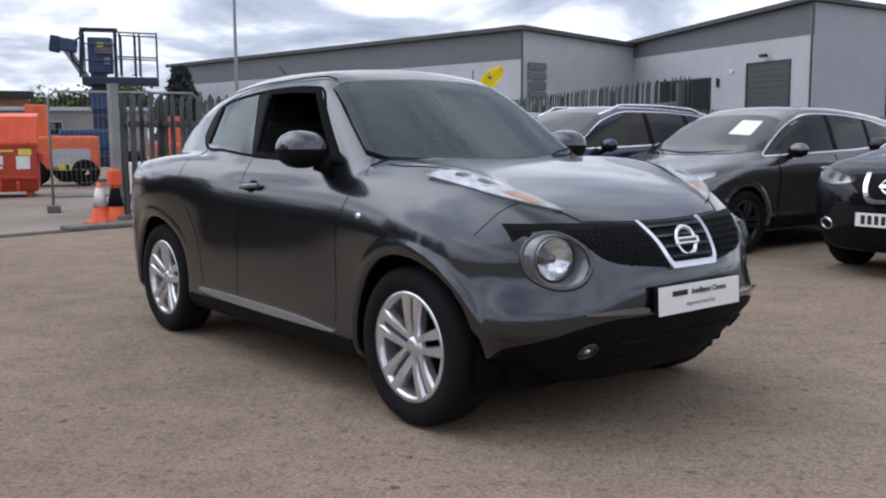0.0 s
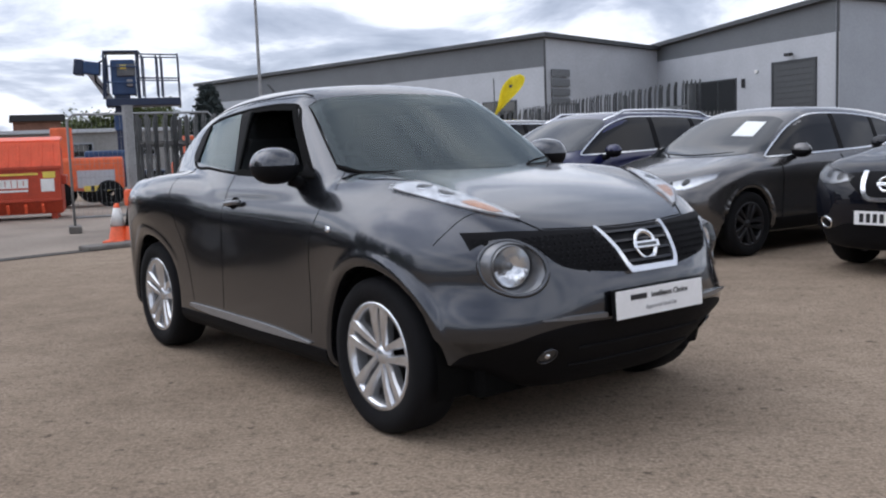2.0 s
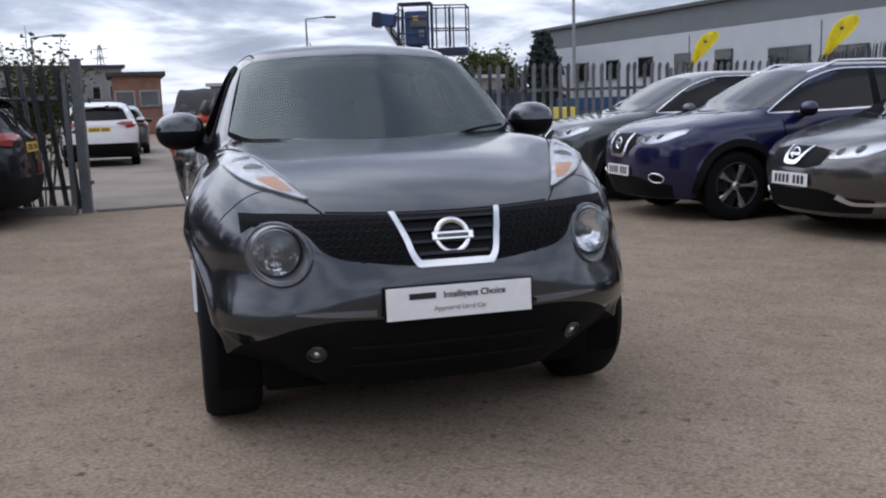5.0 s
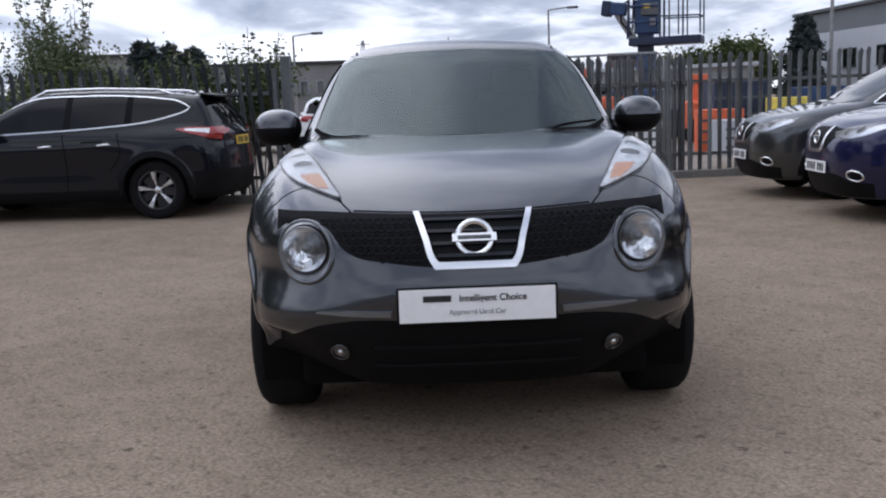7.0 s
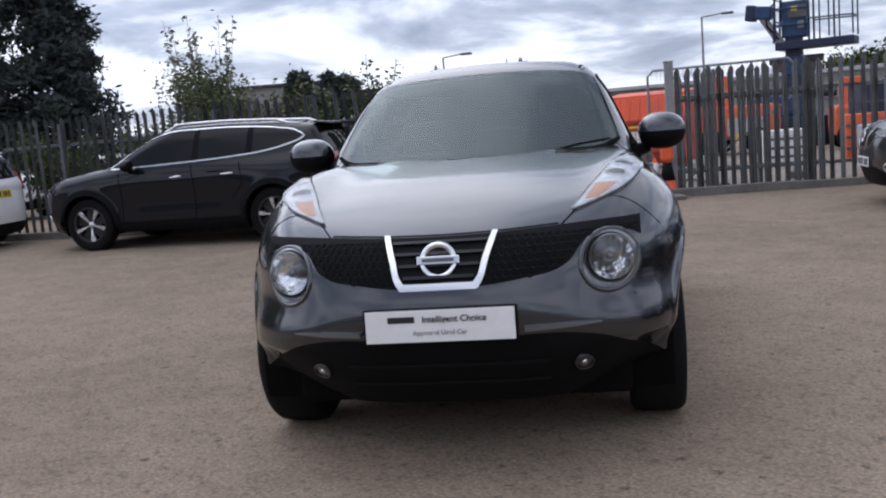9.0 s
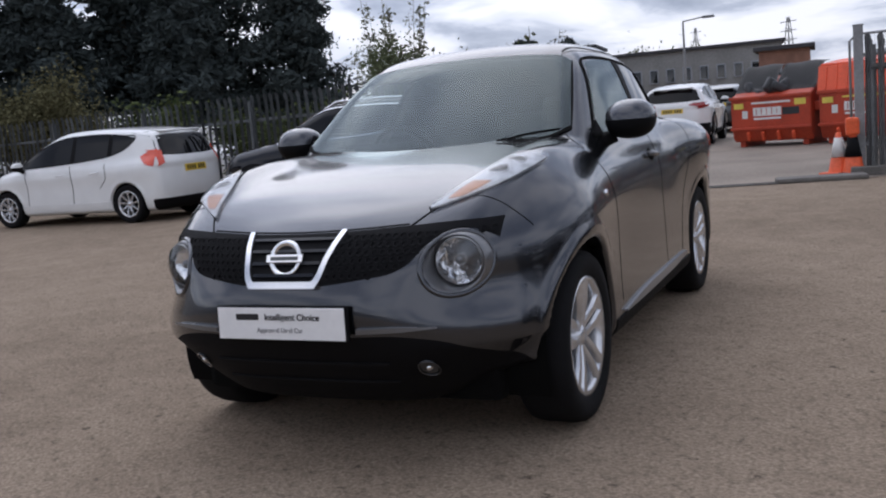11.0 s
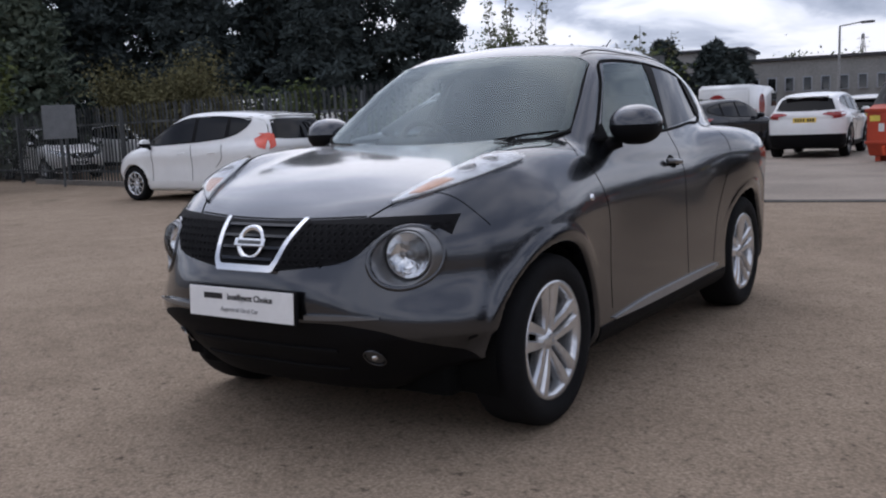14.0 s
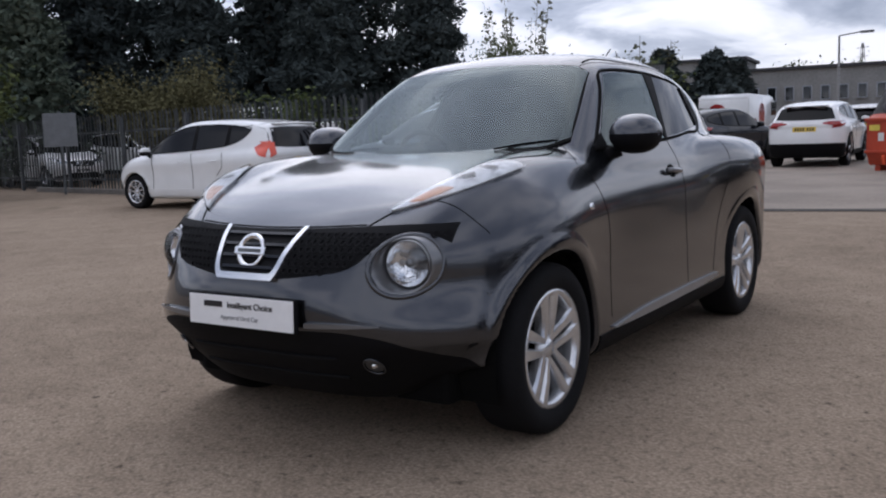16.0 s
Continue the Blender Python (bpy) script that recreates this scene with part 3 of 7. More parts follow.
def wheel(parent, at, side, r, width, rim, style, mats, spin=None):
    """One road wheel at its hub, outer face towards side."""
    w = new("wheel")
    w.parent = parent
    w.matrix_basis = pose(*at, 0, random.uniform(0, 72) if spin is None else spin, 0 if side > 0 else 180)
    h, face = width / 2, mats[0]
    k = rim + 0.008
    tyre = [(k, -h * 0.8), (r - 0.03, -h), (r - 0.006, -h * 0.82), (r, -h * 0.5), (r, h * 0.5), (r - 0.006, h * 0.82), (r - 0.022, h), (k + 0.045, h + 0.004), (k + 0.012, h - 0.004), (k, h - 0.012), (k, -h * 0.8)]
    part("tyre", lathe(tyre, 56), M_RUBBER, w, "black rubber tyre", True)
    lip = [(rim - 0.02, -h * 0.7), (rim - 0.02, h - 0.035), (rim - 0.012, h - 0.012), (rim + 0.009, h - 0.007), (rim + 0.009, -h * 0.7), (rim - 0.02, -h * 0.7)]
    part("rim", lathe(lip, 56), M_ALLOY if style not in ("dark", "five") else M_ALLOYD, w, "", True)
    # steel disc coloured near-black for the shade behind the spokes
    part("brake_disc", lathe([(0.01, 0.0), (rim * 0.66, 0.0), (rim * 0.66, -0.02), (rim - 0.022, -0.05), (rim - 0.022, -0.07), (0.01, -0.07)], 40), M_VOID, w, "brake disc in shaded near-black")
    bm = bmesh.new()

    def spoke(angle, off, w0, w1, r0, r1, y0, y1, thick):
        vs = []
        for rr, ww, yy in ((r0, w0, y0), (r0 + (r1 - r0) * 0.55, (w0 + w1) * 0.48, y0 + (y1 - y0) * 0.75), (r1, w1, y1)):
            ring = []
            for u, v in ((-ww / 2, 0), (-ww / 2 * 0.7, thick * 0.4), (ww / 2 * 0.7, thick * 0.4), (ww / 2, 0), (ww / 2, -thick), (-ww / 2, -thick)):
                s = u + off * (0.55 + 0.45 * (rr - r0) / (r1 - r0))
                ring.append(bm.verts.new((rr * math.cos(angle) - s * math.sin(angle), yy + v, rr * math.sin(angle) + s * math.cos(angle))))
            vs.append(ring)
        for p, q in zip(vs, vs[1:]):
            for j in range(6):
                bm.faces.new((p[j], p[(j + 1) % 6], q[(j + 1) % 6], q[j]))
        bm.faces.new(vs[0]), bm.faces.new(vs[-1][::-1])
    ym, yo = h - 0.045, h - 0.022
    n = {"double": 5, "five": 5, "dark": 5, "multi": 9}[style]
    for j in range(n):
        a = 2 * math.pi * j / n
        if style in ("double", "dark"):
            for s in (-1, 1):
                spoke(a, s * 0.040, 0.027, 0.056, 0.028, rim - 0.006, ym, yo, 0.032)
        elif style == "five":
            spoke(a, 0, 0.02, 0.072, 0.05, rim - 0.01, ym, yo, 0.03)
        else:
            spoke(a, 0, 0.026, 0.03, 0.03, rim - 0.01, ym, yo, 0.03)
    part("spoke_set", bm, M_ALLOY if style != "dark" else M_ALLOYD, w, "silver alloy spokes" if style != "dark" else "dark alloy spokes")
    part("hub_cap", lathe([(0.001, ym + 0.022), (0.03, ym + 0.02), (0.045, ym + 0.006), (0.052, ym - 0.02)], 24), M_ALLOY if style != "dark" else M_ALLOYD, w, "", True)
    if style == "double":
        for j in range(5):
            a = 2 * math.pi * (j + 0.5) / 5
            part("lug_nut", lathe([(0.001, 0.012), (0.007, 0.011), (0.009, 0.004), (0.009, -0.02)], 6), M_ALLOYD, w, "dark wheel nut").matrix_basis = Matrix.Translation((0.057 * math.cos(a), ym - 0.004, 0.057 * math.sin(a)))
    if style == "five":
        for j in range(5):
            a = 2 * math.pi * (j + 0.5) / 5
            part("spoke_insert", box((rim * 0.62, 0.02, rim * 0.42), (math.cos(a) * rim * 0.6, ym - 0.028, math.sin(a) * rim * 0.6), Matrix.Rotation(-a, 4, "Y")), M_ALLOYD, w, "gloss black insert between the spokes")
    return w


BARS = {}


def plate(parent, m, back=False, width=0.52, words=True, bars=(7, 0.05)):
    """A number plate whose characters are plain bars."""
    p = part("number_plate", box((0.006, width, 0.111), bevel=0.002), M_PLATEY if back else M_PLATEW, parent, "yellow number plate" if back else "white number plate")
    p.matrix_basis = m
    if words:
        if "bar" not in BARS:
            BARS["bar"] = part("plate_bar", box((0.002, 0.036, 0.072)), M_INK, p).data
            bpy.data.objects.remove(bpy.data.objects["plate_bar"])
        for k in range(7):
            bar = new("plate_bar", BARS["bar"])
            bar.parent = p
            bar.matrix_basis = pose(0.0045, (k - 3) * 0.058 + (0.02 if k > 3 else -0.02), 0)
    return p


def mirrors(parent, f, at, size, mat, lower=None):
    """Both door mirrors: a painted upper shell, a dark lower shell and a foot."""
    for side in (1, -1):
        def egg(x, y, z):
            u, v, w = (x - at[0]) / size[0], (y * side - at[1]) / size[1], (z - at[2]) / size[2]
            back = np.maximum(at[0] - size[0] * 0.55 - x, 0)
            return ((np.abs(u) ** 2.3 + np.abs(v) ** 2.4 + np.abs(w) ** 2.1) ** (1 / 2.25) - 1) * min(size) + back * 1.5
        lo = [at[0] - size[0] - 0.03, min(side * (at[1] - size[1]), side * (at[1] + size[1])) - 0.03, at[2] - size[2] - 0.03]
        hi = [at[0] + size[0] + 0.03, max(side * (at[1] - size[1]), side * (at[1] + size[1])) + 0.03, at[2] + size[2] + 0.03]
        pts, faces = surface_net(egg, lo, hi, 0.014)
        z = pts[faces].mean(1)[:, 2]
        split = at[2] - size[2] * 0.05
        mir = mesh_object("door_mirror", pts, faces[z >= split], mat, parent, "", True)
        mesh_object("mirror_base", pts, faces[z < split], lower or M_PLASTIC, mir, "black plastic lower shell", True)
        bm = bmesh.new()
        add_rod(bm, (at[0] + 0.01, side * (at[1] - size[1] * 0.6), at[2] - size[2] * 0.8), (at[0] + 0.06, side * (at[1] - size[1] - 0.13), at[2] - size[2] - 0.04), 0.028, 10, 0.04)
        part("mirror_foot", bm, M_PLASTIC, mir, "black mirror foot", True)


def arch_liners(parent, c):
    for w in c["axles"]:
        for side in (1, -1):
            bm = bmesh.new()
            n, r = 28, c["arch"] - 0.004
            rows = []
            for y in (c["lip_at"] - 0.03, 0.5):
                rows.append([bm.verts.new((w + r * math.cos(math.pi * (1.12 - 1.24 * k / n)), side * y, c["wheel"] + r * math.sin(math.pi * (1.12 - 1.24 * k / n)))) for k in range(n + 1)])
            for k in range(n):
                bm.faces.new((rows[0][k], rows[0][k + 1], rows[1][k + 1], rows[1][k]))
            bm.faces.new(rows[1])
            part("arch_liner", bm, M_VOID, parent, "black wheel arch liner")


def ring_on(name, f, centre, radius, view, side, mat, parent, r=0.006, squash=1.0, lift=0.0, label="", n=40, tilt=0.0):
    """A round moulding that lies on the shape."""
    a = np.linspace(0, 2 * math.pi, n, endpoint=False)
    u, v = radius * np.cos(a), radius * squash * np.sin(a)
    flat = np.stack([centre[0] + u * math.cos(tilt) - v * math.sin(tilt), centre[1] + u * math.sin(tilt) + v * math.cos(tilt)], 1)
    p = lay(f, flat, view, side)
    g = gradient(f, p)
    g /= np.maximum(np.linalg.norm(g, axis=1), 1e-6)[:, None]
    p = p + g * lift
    d = np.roll(p, -1, 0) - np.roll(p, 1, 0)
    d /= np.linalg.norm(d, axis=1)[:, None]
    s = np.cross(d, g)
    verts, faces, m = [], [], 8
    for k in range(m):
        b = 2 * math.pi * k / m
        verts += list(p + r * (math.cos(b) * g + math.sin(b) * s))
    for k in range(m):
        for j in range(n):
            faces.append((k * n + j, k * n + (j + 1) % n, ((k + 1) % m) * n + (j + 1) % n, ((k + 1) % m) * n + j))
    return mesh_object(name, verts, faces, mat, parent, label, True)


def mirrored(line):
    """A line drawn from one side to the centre, carried on to the other side."""
    return list(line) + [(-u, v) for u, v in line[::-1] if abs(u) > 1e-6]


# ---- the grey crossover that the camera goes round ----
COUPE_SHAPE = dict(
    length=(-2.04, 2.10), height=1.57, edge=0.11, wheel=0.334, axles=(1.265, -1.265), arch=0.380, lip=0.020, lip_at=0.838, lip_low=0.335, band=True, chin=0.10, tuck=1.0, tuck_z=0.45, floor=0.20, flare=0.042, haunch=((0.048, 0.42, 0.80, 0.25), (0.085, 0.44, 0.93, 0.25)),
    front=curve((0.1, 0.2, 0.28, 0.36, 0.44, 0.52, 0.58, 0.64, 0.70, 0.78, 0.86, 0.95, 1.1), (1.78, 1.83, 1.895, 1.96, 2.008, 2.042, 2.05, 2.043, 2.022, 1.985, 1.935, 1.86, 1.72)),
    back=curve((0.1, 0.3, 0.55, 0.8, 1.0, 1.2), (-1.93, -2.0, -2.05, -2.03, -1.96, -1.85)),
    plan=(0.82, 2.91, 0.38, 3.0), low_plan=(0.70, 3.7), cab_blend=0.022, corner=0.055,
    wide=curve((0.15, 0.24, 0.32, 0.45, 0.6, 0.75, 0.84, 0.90, 0.95, 1.0, 1.1, 1.25), (0.79, 0.850, 0.860, 0.857, 0.853, 0.849, 0.848, 0.846, 0.843, 0.838, 0.826, 0.80)),
    hood=curve((-2.1, -1.6, -1.0, -0.4, 0.4, 0.9, 1.2, 1.5, 1.7, 1.85, 1.95, 2.1), (1.05, 1.10, 1.13, 1.125, 1.11, 1.095, 1.06, 1.005, 0.945, 0.88, 0.835, 0.75)),
    crown=0.06, ridge=(0.040, 0.67, 0.12, 1.25), shoulder=0.24, rear_crisp=0.10,
    roof=curve((-2.1, -1.7, -1.3, -1.0, -0.7, -0.35, 0.0, 0.3, 0.6, 1.0), (1.22, 1.35, 1.457, 1.512, 1.546, 1.562, 1.56, 1.535, 1.48, 1.38)),
    roof_crown=0.13, roof_round=0.13, glass_side=(0.760, 1.1, 0.47), taper=0.112, front_taper=0.10,
    screen=(0.405, 1.434, 0.72, 0.24), rear_screen=(-1.76, 1.40, 1.7, 0.2), cab_low=0.97, bowls=((1.770, 0.590, 0.727, 0.097, 0.0),),
)


def crossover():
    c = COUPE_SHAPE
    f = car_shape(c)
    smooth_f = car_shape(dict(c, bowls=()))
    cab_f = car_shape(dict(c, hood=lambda x: 0 * x - 2.0))
    car = thing("crossover_car", pose(-0.267, 5.729, 0, 0, 0, -45.16), "gunmetal grey compact crossover car parked on the yard", "car")
    win_f = ([(0.20, 1.425), (-0.05, 1.438), (-0.31, 1.436)], [(0.575, 1.085), (0.22, 1.090), (-0.19, 1.102)])
    win_r = ([(-0.42, 1.424), (-0.66, 1.410), (-0.91, 1.376)], [(-0.225, 1.108), (-0.5, 1.126), (-0.91, 1.157)])
    screen = (mirrored([(0.565, 1.425), (0.52, 1.45), (0.40, 1.468), (0.2, 1.480), (0, 1.484)]), mirrored([(0.668, 1.122), (0.62, 1.098), (0.45, 1.084), (0.2, 1.076), (0, 1.074)]))

    def outline(pair, inset):
        p = np.array(list(pair[0]) + list(pair[1])[::-1])
        m = p.mean(0)
        return m + (p - m) * (1 - inset)
    cut = [("side", s, outline(w, 0.06)) for s in (1, -1) for w in (win_f, win_r)] + [("front", 1, outline(screen, 0.06))]
    pts, faces = body_mesh(c, f, 0.016, cut)
    paint_edge = curve((0, 0.2, 0.45, 0.56, 0.66, 0.745, 0.80, 1.0), (0.505, 0.505, 0.500, 0.475, 0.425, 0.368, 0.335, 0.335))
    upper, lower = split_mesh(pts, faces, lambda x, y, z: z - np.where(x > 1.2, paint_edge(np.abs(y)), 0.0))
    shell = mesh_object("body", *upper, M_GREY, car, "gunmetal grey metallic body shell", True)
    way = gradient(f, np.array(upper[0]))
    shell.data.normals_split_custom_set_from_vertices((way / np.maximum(np.linalg.norm(way, axis=1), 1e-6)[:, None]).tolist())
    low = mesh_object("lower_bumper", *lower, M_PLASTIC, car, "black plastic lower bumper", True)
    inner = lambda x, y, z: f(x, y, z) + 0.035
    pts, faces = surface_net(lambda x, y, z: np.maximum(inner(x, y, z), 0.5 - z), (-2.0, -0.95, 0.45), (1.1, 0.95, 1.6), 0.06)
    mid = pts[faces].mean(1)
    keep = np.ones(len(faces), bool)
    for s in (1, -1):
        for w in (win_f, win_r):
            keep &= ~(inside_poly(mid[:, [0, 2]], outline(w, -0.02)) & (mid[:, 1] * s > 0.4))
    keep &= ~(inside_poly(mid[:, [1, 2]], outline(screen, -0.03)) & (mid[:, 0] > 0.1))
    mesh_object("cabin_lining", pts, faces[keep], M_TRIM, car, "dark cabin lining", True)
    # glazing
    panel("rear_window", f, mirrored([(0.38, 1.335), (0.25, 1.36), (0, 1.37)]), mirrored([(0.46, 1.12), (0.3, 1.10), (0, 1.095)]), "front", -1, M_DARKGL, car, 0.004, 24, 6, label="dark rear window")
    panel("windscreen", cab_f, *screen, "front", 1, M_CLEAR, car, 0.006, 40, 12, label="tinted windscreen")
    seam("windscreen_seal", f, screen[0], "front", 1, M_SEAM, car, 0.010, 0.005, 60)
    seam("windscreen_seal", cab_f, screen[1], "front", 1, M_SEAM, car, 0.016, 0.009, 60)
    for s in (1, -1):
        seam("windscreen_seal", f, [(s * 0.565, 1.425), (s * 0.60, 1.34), (s * 0.64, 1.22), (s * 0.668, 1.122)], "front", 1, M_SEAM, car, 0.010, 0.005, 30)
        if s == 1:
            panel("front_side_window", f, *win_f, "side", s, M_CLEAR, car, 0.002, 20, 8, label="tinted side window, closed")
        panel("rear_side_window", f, *win_r, "side", s, M_DARKGL if s == 1 else M_CLEAR, car, 0.002, 20, 8, label="tinted rear side window")
        loop = list(win_f[0]) + list(win_f[1])[::-1]
        for j in range(len(loop)):
            p0, p1 = loop[j], loop[(j + 1) % len(loop)]
            if s == -1:
                seam("window_channel", f, [p0, ((p0[0] + p1[0]) / 2, (p0[1] + p1[1]) / 2), p1], "side", s, M_SEAM, car, 0.034, 0.004, 14)
        panel("door_pillar", f, [(-0.31, 1.438), (-0.42, 1.424)], [(-0.19, 1.100), (-0.225, 1.106)], "side", s, M_PLASTIC, car, 0.005, 4, 12, label="black door pillar")
        panel("handle_cover", f, [(-0.905, 1.374), (-0.99, 1.345), (-1.04, 1.30)], [(-0.905, 1.157), (-1.0, 1.168), (-1.06, 1.205)], "side", s, M_PLASTIC, car, 0.010, 16, 14, label="black rear door handle cover")
        panel("mirror_sail", f, [(0.52, 1.145), (0.57, 1.115), (0.62, 1.092)], [(0.51, 1.084), (0.56, 1.082), (0.62, 1.080)], "side", s, M_PLASTIC, car, 0.007, 8, 5, label="black mirror triangle")
        seam("window_seal", f, [(0.63, 1.078), (0.25, 1.083), (-0.2, 1.097), (-0.6, 1.122), (-0.98, 1.156), (-1.06, 1.20)], "side", s, M_SEAM, car, 0.014, 0.006, 50)
        seam("window_seal", f, [(0.61, 1.088), (0.48, 1.20), (0.345, 1.32), (0.225, 1.43), (0.10, 1.446), (-0.12, 1.45), (-0.35, 1.442), (-0.66, 1.420), (-0.90, 1.388), (-1.0, 1.352), (-1.05, 1.30)], "side", s, M_SEAM, car, 0.012, 0.006, 60)
        seam("door_frame_gap", f, [(0.86, 1.02), (0.72, 1.13), (0.40, 1.36), (0.26, 1.465), (0.08, 1.485), (-0.3, 1.482), (-0.7, 1.445), (-1.0, 1.38)], "side", s, M_SEAM, car, 0.0028, 0.0012, 60)
        seam("roof_gap", f, [(0.22, s * 0.50), (-0.3, s * 0.535), (-0.9, s * 0.51), (-1.4, s * 0.46)], "top", 1, M_SEAM, car, 0.010, 0.002, 40)
        # shut lines
        seam("door_gap", f, [(0.84, 1.0), (0.80, 0.9), (0.745, 0.78), (0.735, 0.55), (0.73, 0.36)], "side", s, M_SEAM, car, 0.0028, 0.0012)
        seam("door_gap", f, [(-0.21, 1.09), (-0.235, 0.95), (-0.25, 0.7), (-0.25, 0.36)], "side", s, M_SEAM, car, 0.0028, 0.0012)
        seam("door_gap", f, [(-0.93, 1.15), (-0.90, 0.98), (-0.84, 0.80), (-0.74, 0.6), (-0.68, 0.42), (-0.66, 0.36)], "side", s, M_SEAM, car, 0.0028, 0.0012)
        seam("wing_gap", f, [(1.668, s * 0.595), (1.650, s * 0.67), (1.625, s * 0.74), (1.60, s * 0.78)], "top", 1, M_SEAM, car, 0.003, 0.0012)
        seam("bonnet_gap", f, [(1.852, s * 0.415), (1.772, s * 0.47), (1.60, s * 0.54), (1.40, s * 0.61), (1.20, s * 0.672), (1.02, s * 0.70), (0.93, s * 0.69)], "top", 1, M_SEAM, car, 0.005)
        panel("sill_strip", f, [(0.72, 0.316), (0.4, 0.338), (-0.1, 0.346), (-0.45, 0.348), (-0.70, 0.346)], [(0.72, 0.310), (0.4, 0.306), (-0.1, 0.308), (-0.45, 0.314), (-0.70, 0.330)], "side", s, M_SILL, car, 0.015, 40, 4, label="silver sill strip")
        panel("sill", f, [(0.86, 0.30), (0.0, 0.30), (-0.86, 0.30)], [(0.86, 0.215), (0.0, 0.215), (-0.86, 0.215)], "side", s, M_PLASTIC, car, 0.006, 30, 4, label="black plastic sill")
        # upper lamps that run up the wings
        lamp = panel("wing_lamp", f, [(1.765, s * 0.462), (1.68, s * 0.498), (1.57, s * 0.540), (1.45, s * 0.588), (1.34, s * 0.640), (1.253, s * 0.715)], [(1.765, s * 0.474), (1.70, s * 0.555), (1.62, s * 0.640), (1.52, s * 0.695), (1.38, s * 0.732), (1.253, s * 0.738)], "top", 1, M_LENS, car, 0.014, 30, 8, label="clear wing-top lamp")
        panel("lamp_bed", f, [(1.755, s * 0.468), (1.68, s * 0.504), (1.57, s * 0.546), (1.45, s * 0.594), (1.34, s * 0.646), (1.265, s * 0.712)], [(1.755, s * 0.478), (1.70, s * 0.548), (1.62, s * 0.633), (1.52, s * 0.688), (1.38, s * 0.725), (1.265, s * 0.731)], "top", 1, M_BED, lamp, 0.007, 24, 6, label="bright lamp bed")
        panel("indicator", f, [(1.705, s * 0.512), (1.64, s * 0.536), (1.585, s * 0.558)], [(1.69, s * 0.553), (1.635, s * 0.600), (1.59, s * 0.628)], "top", 1, M_AMBER, lamp, 0.010, 10, 6, label="amber indicator bulb cover")
        # flat dark discs stand for the shade inside the round cups
        for bx, by, br in ((1.50, 0.628, 0.034), (1.40, 0.665, 0.030)):
            disc("lamp_cup", f, (bx, s * by), br, "top", 1, M_GALVD, lamp, 0.009, 18, 3, label="flat dark disc for the shaded lamp cup")
            ring_on("cup_ring", f, (bx, s * by), br, "top", 1, M_BRIGHT, lamp, 0.004, 1.0, 0.009, n=20)
        # side repeaters, handles
        disc("side_repeater", f, (0.94, 0.855), 0.017, "side", s, M_BRIGHT, car, 0.008, 20, 3, 0.75, "clear side repeater")
        hy = abs(float(lay(f, [(-0.10, 0.942)], "side", s)[0, 1]))
        # handle in body grey lightened for the light it reflects
        h = part("door_handle", tube([(-0.20, s * (hy + 0.012), 0.935), (-0.16, s * (hy + 0.026), 0.940), (-0.06, s * (hy + 0.026), 0.948), (-0.015, s * (hy + 0.012), 0.950)], 0.013, 10), M_SURR, car, "door handle in sky-lit body grey", True)
        # flat near-black disc stands for the shade in the grip recess
        disc("handle_recess", f, (-0.105, 0.942), 0.052, "side", s, M_VOID, h, 0.0015, 24, 3, 0.62)
        # round main lamps
        lamp = part("headlamp", lathe([(0.001, -0.055), (0.02, -0.053), (0.04, -0.045), (0.062, -0.028), (0.078, -0.006), (0.084, 0.004)], 40, "X"), M_FACET, car, "round faceted chrome headlamp bowl", True)
        lamp.matrix_basis = pose(1.846, s * 0.594, 0.733, 0, 0, s * 12) @ Matrix.Scale(0.93, 4)
        part("lens", lathe([(0.001, 0.034), (0.03, 0.031), (0.055, 0.023), (0.074, 0.012), (0.085, 0.002)], 40, "X"), M_LENS, lamp, "clear domed lens", True)
        part("bezel", lathe([(0.084, 0.003), (0.0865, 0.004), (0.089, 0.0), (0.090, -0.05)], 40, "X"), M_SURR, lamp, "grey lamp bezel", True)
        part("bulb_shield", lathe([(0.001, -0.008), (0.016, -0.012), (0.021, -0.03), (0.021, -0.052)], 18, "X"), M_SURR, lamp, "grey bulb shield", True)
        # the painted funnel from the lens out to the bumper skin, in sky-lit grey
        a = np.linspace(0, 2 * math.pi, 49)
        rim = lay(smooth_f, np.stack([s * 0.590 + 0.1035 * np.cos(a), 0.727 + 0.1035 * np.sin(a)], 1), "front", 1)
        root = np.stack([0 * a + 1.822, s * 0.594 + 0.080 * np.cos(a), 0.733 + 0.080 * np.sin(a)], 1)
        rows = [rim * (1 - t) + root * t + np.array((0.018 * math.sin(math.pi * t), 0, 0)) for t in np.linspace(0, 1, 8)]
        verts = np.concatenate(rows)
        faces = [(i * 49 + j, i * 49 + j + 1, (i + 1) * 49 + j + 1, (i + 1) * 49 + j) for i in range(7) for j in range(48)]
        surround = mesh_object("lamp_surround", verts, faces, M_SURR, car, "lamp surround in sky-lit body grey", True)
        ring_on("surround_lip", smooth_f, (s * 0.590, 0.727), 0.1040, "front", 1, M_GREY, surround, 0.0105, 1.0, -0.003, n=48)
        fog = disc("fog_lamp", f, (s * 0.478, 0.378), 0.030, "front", 1, M_FOG, car, 0.006, 24, 3, 1.0, "round front fog lamp")
        ring_on("fog_ring", f, (s * 0.478, 0.378), 0.031, "front", 1, M_GREY, fog, 0.0035, lift=0.007)
        spot = lay(f, [(s * 0.478, 0.378)], "front", 1)[0]
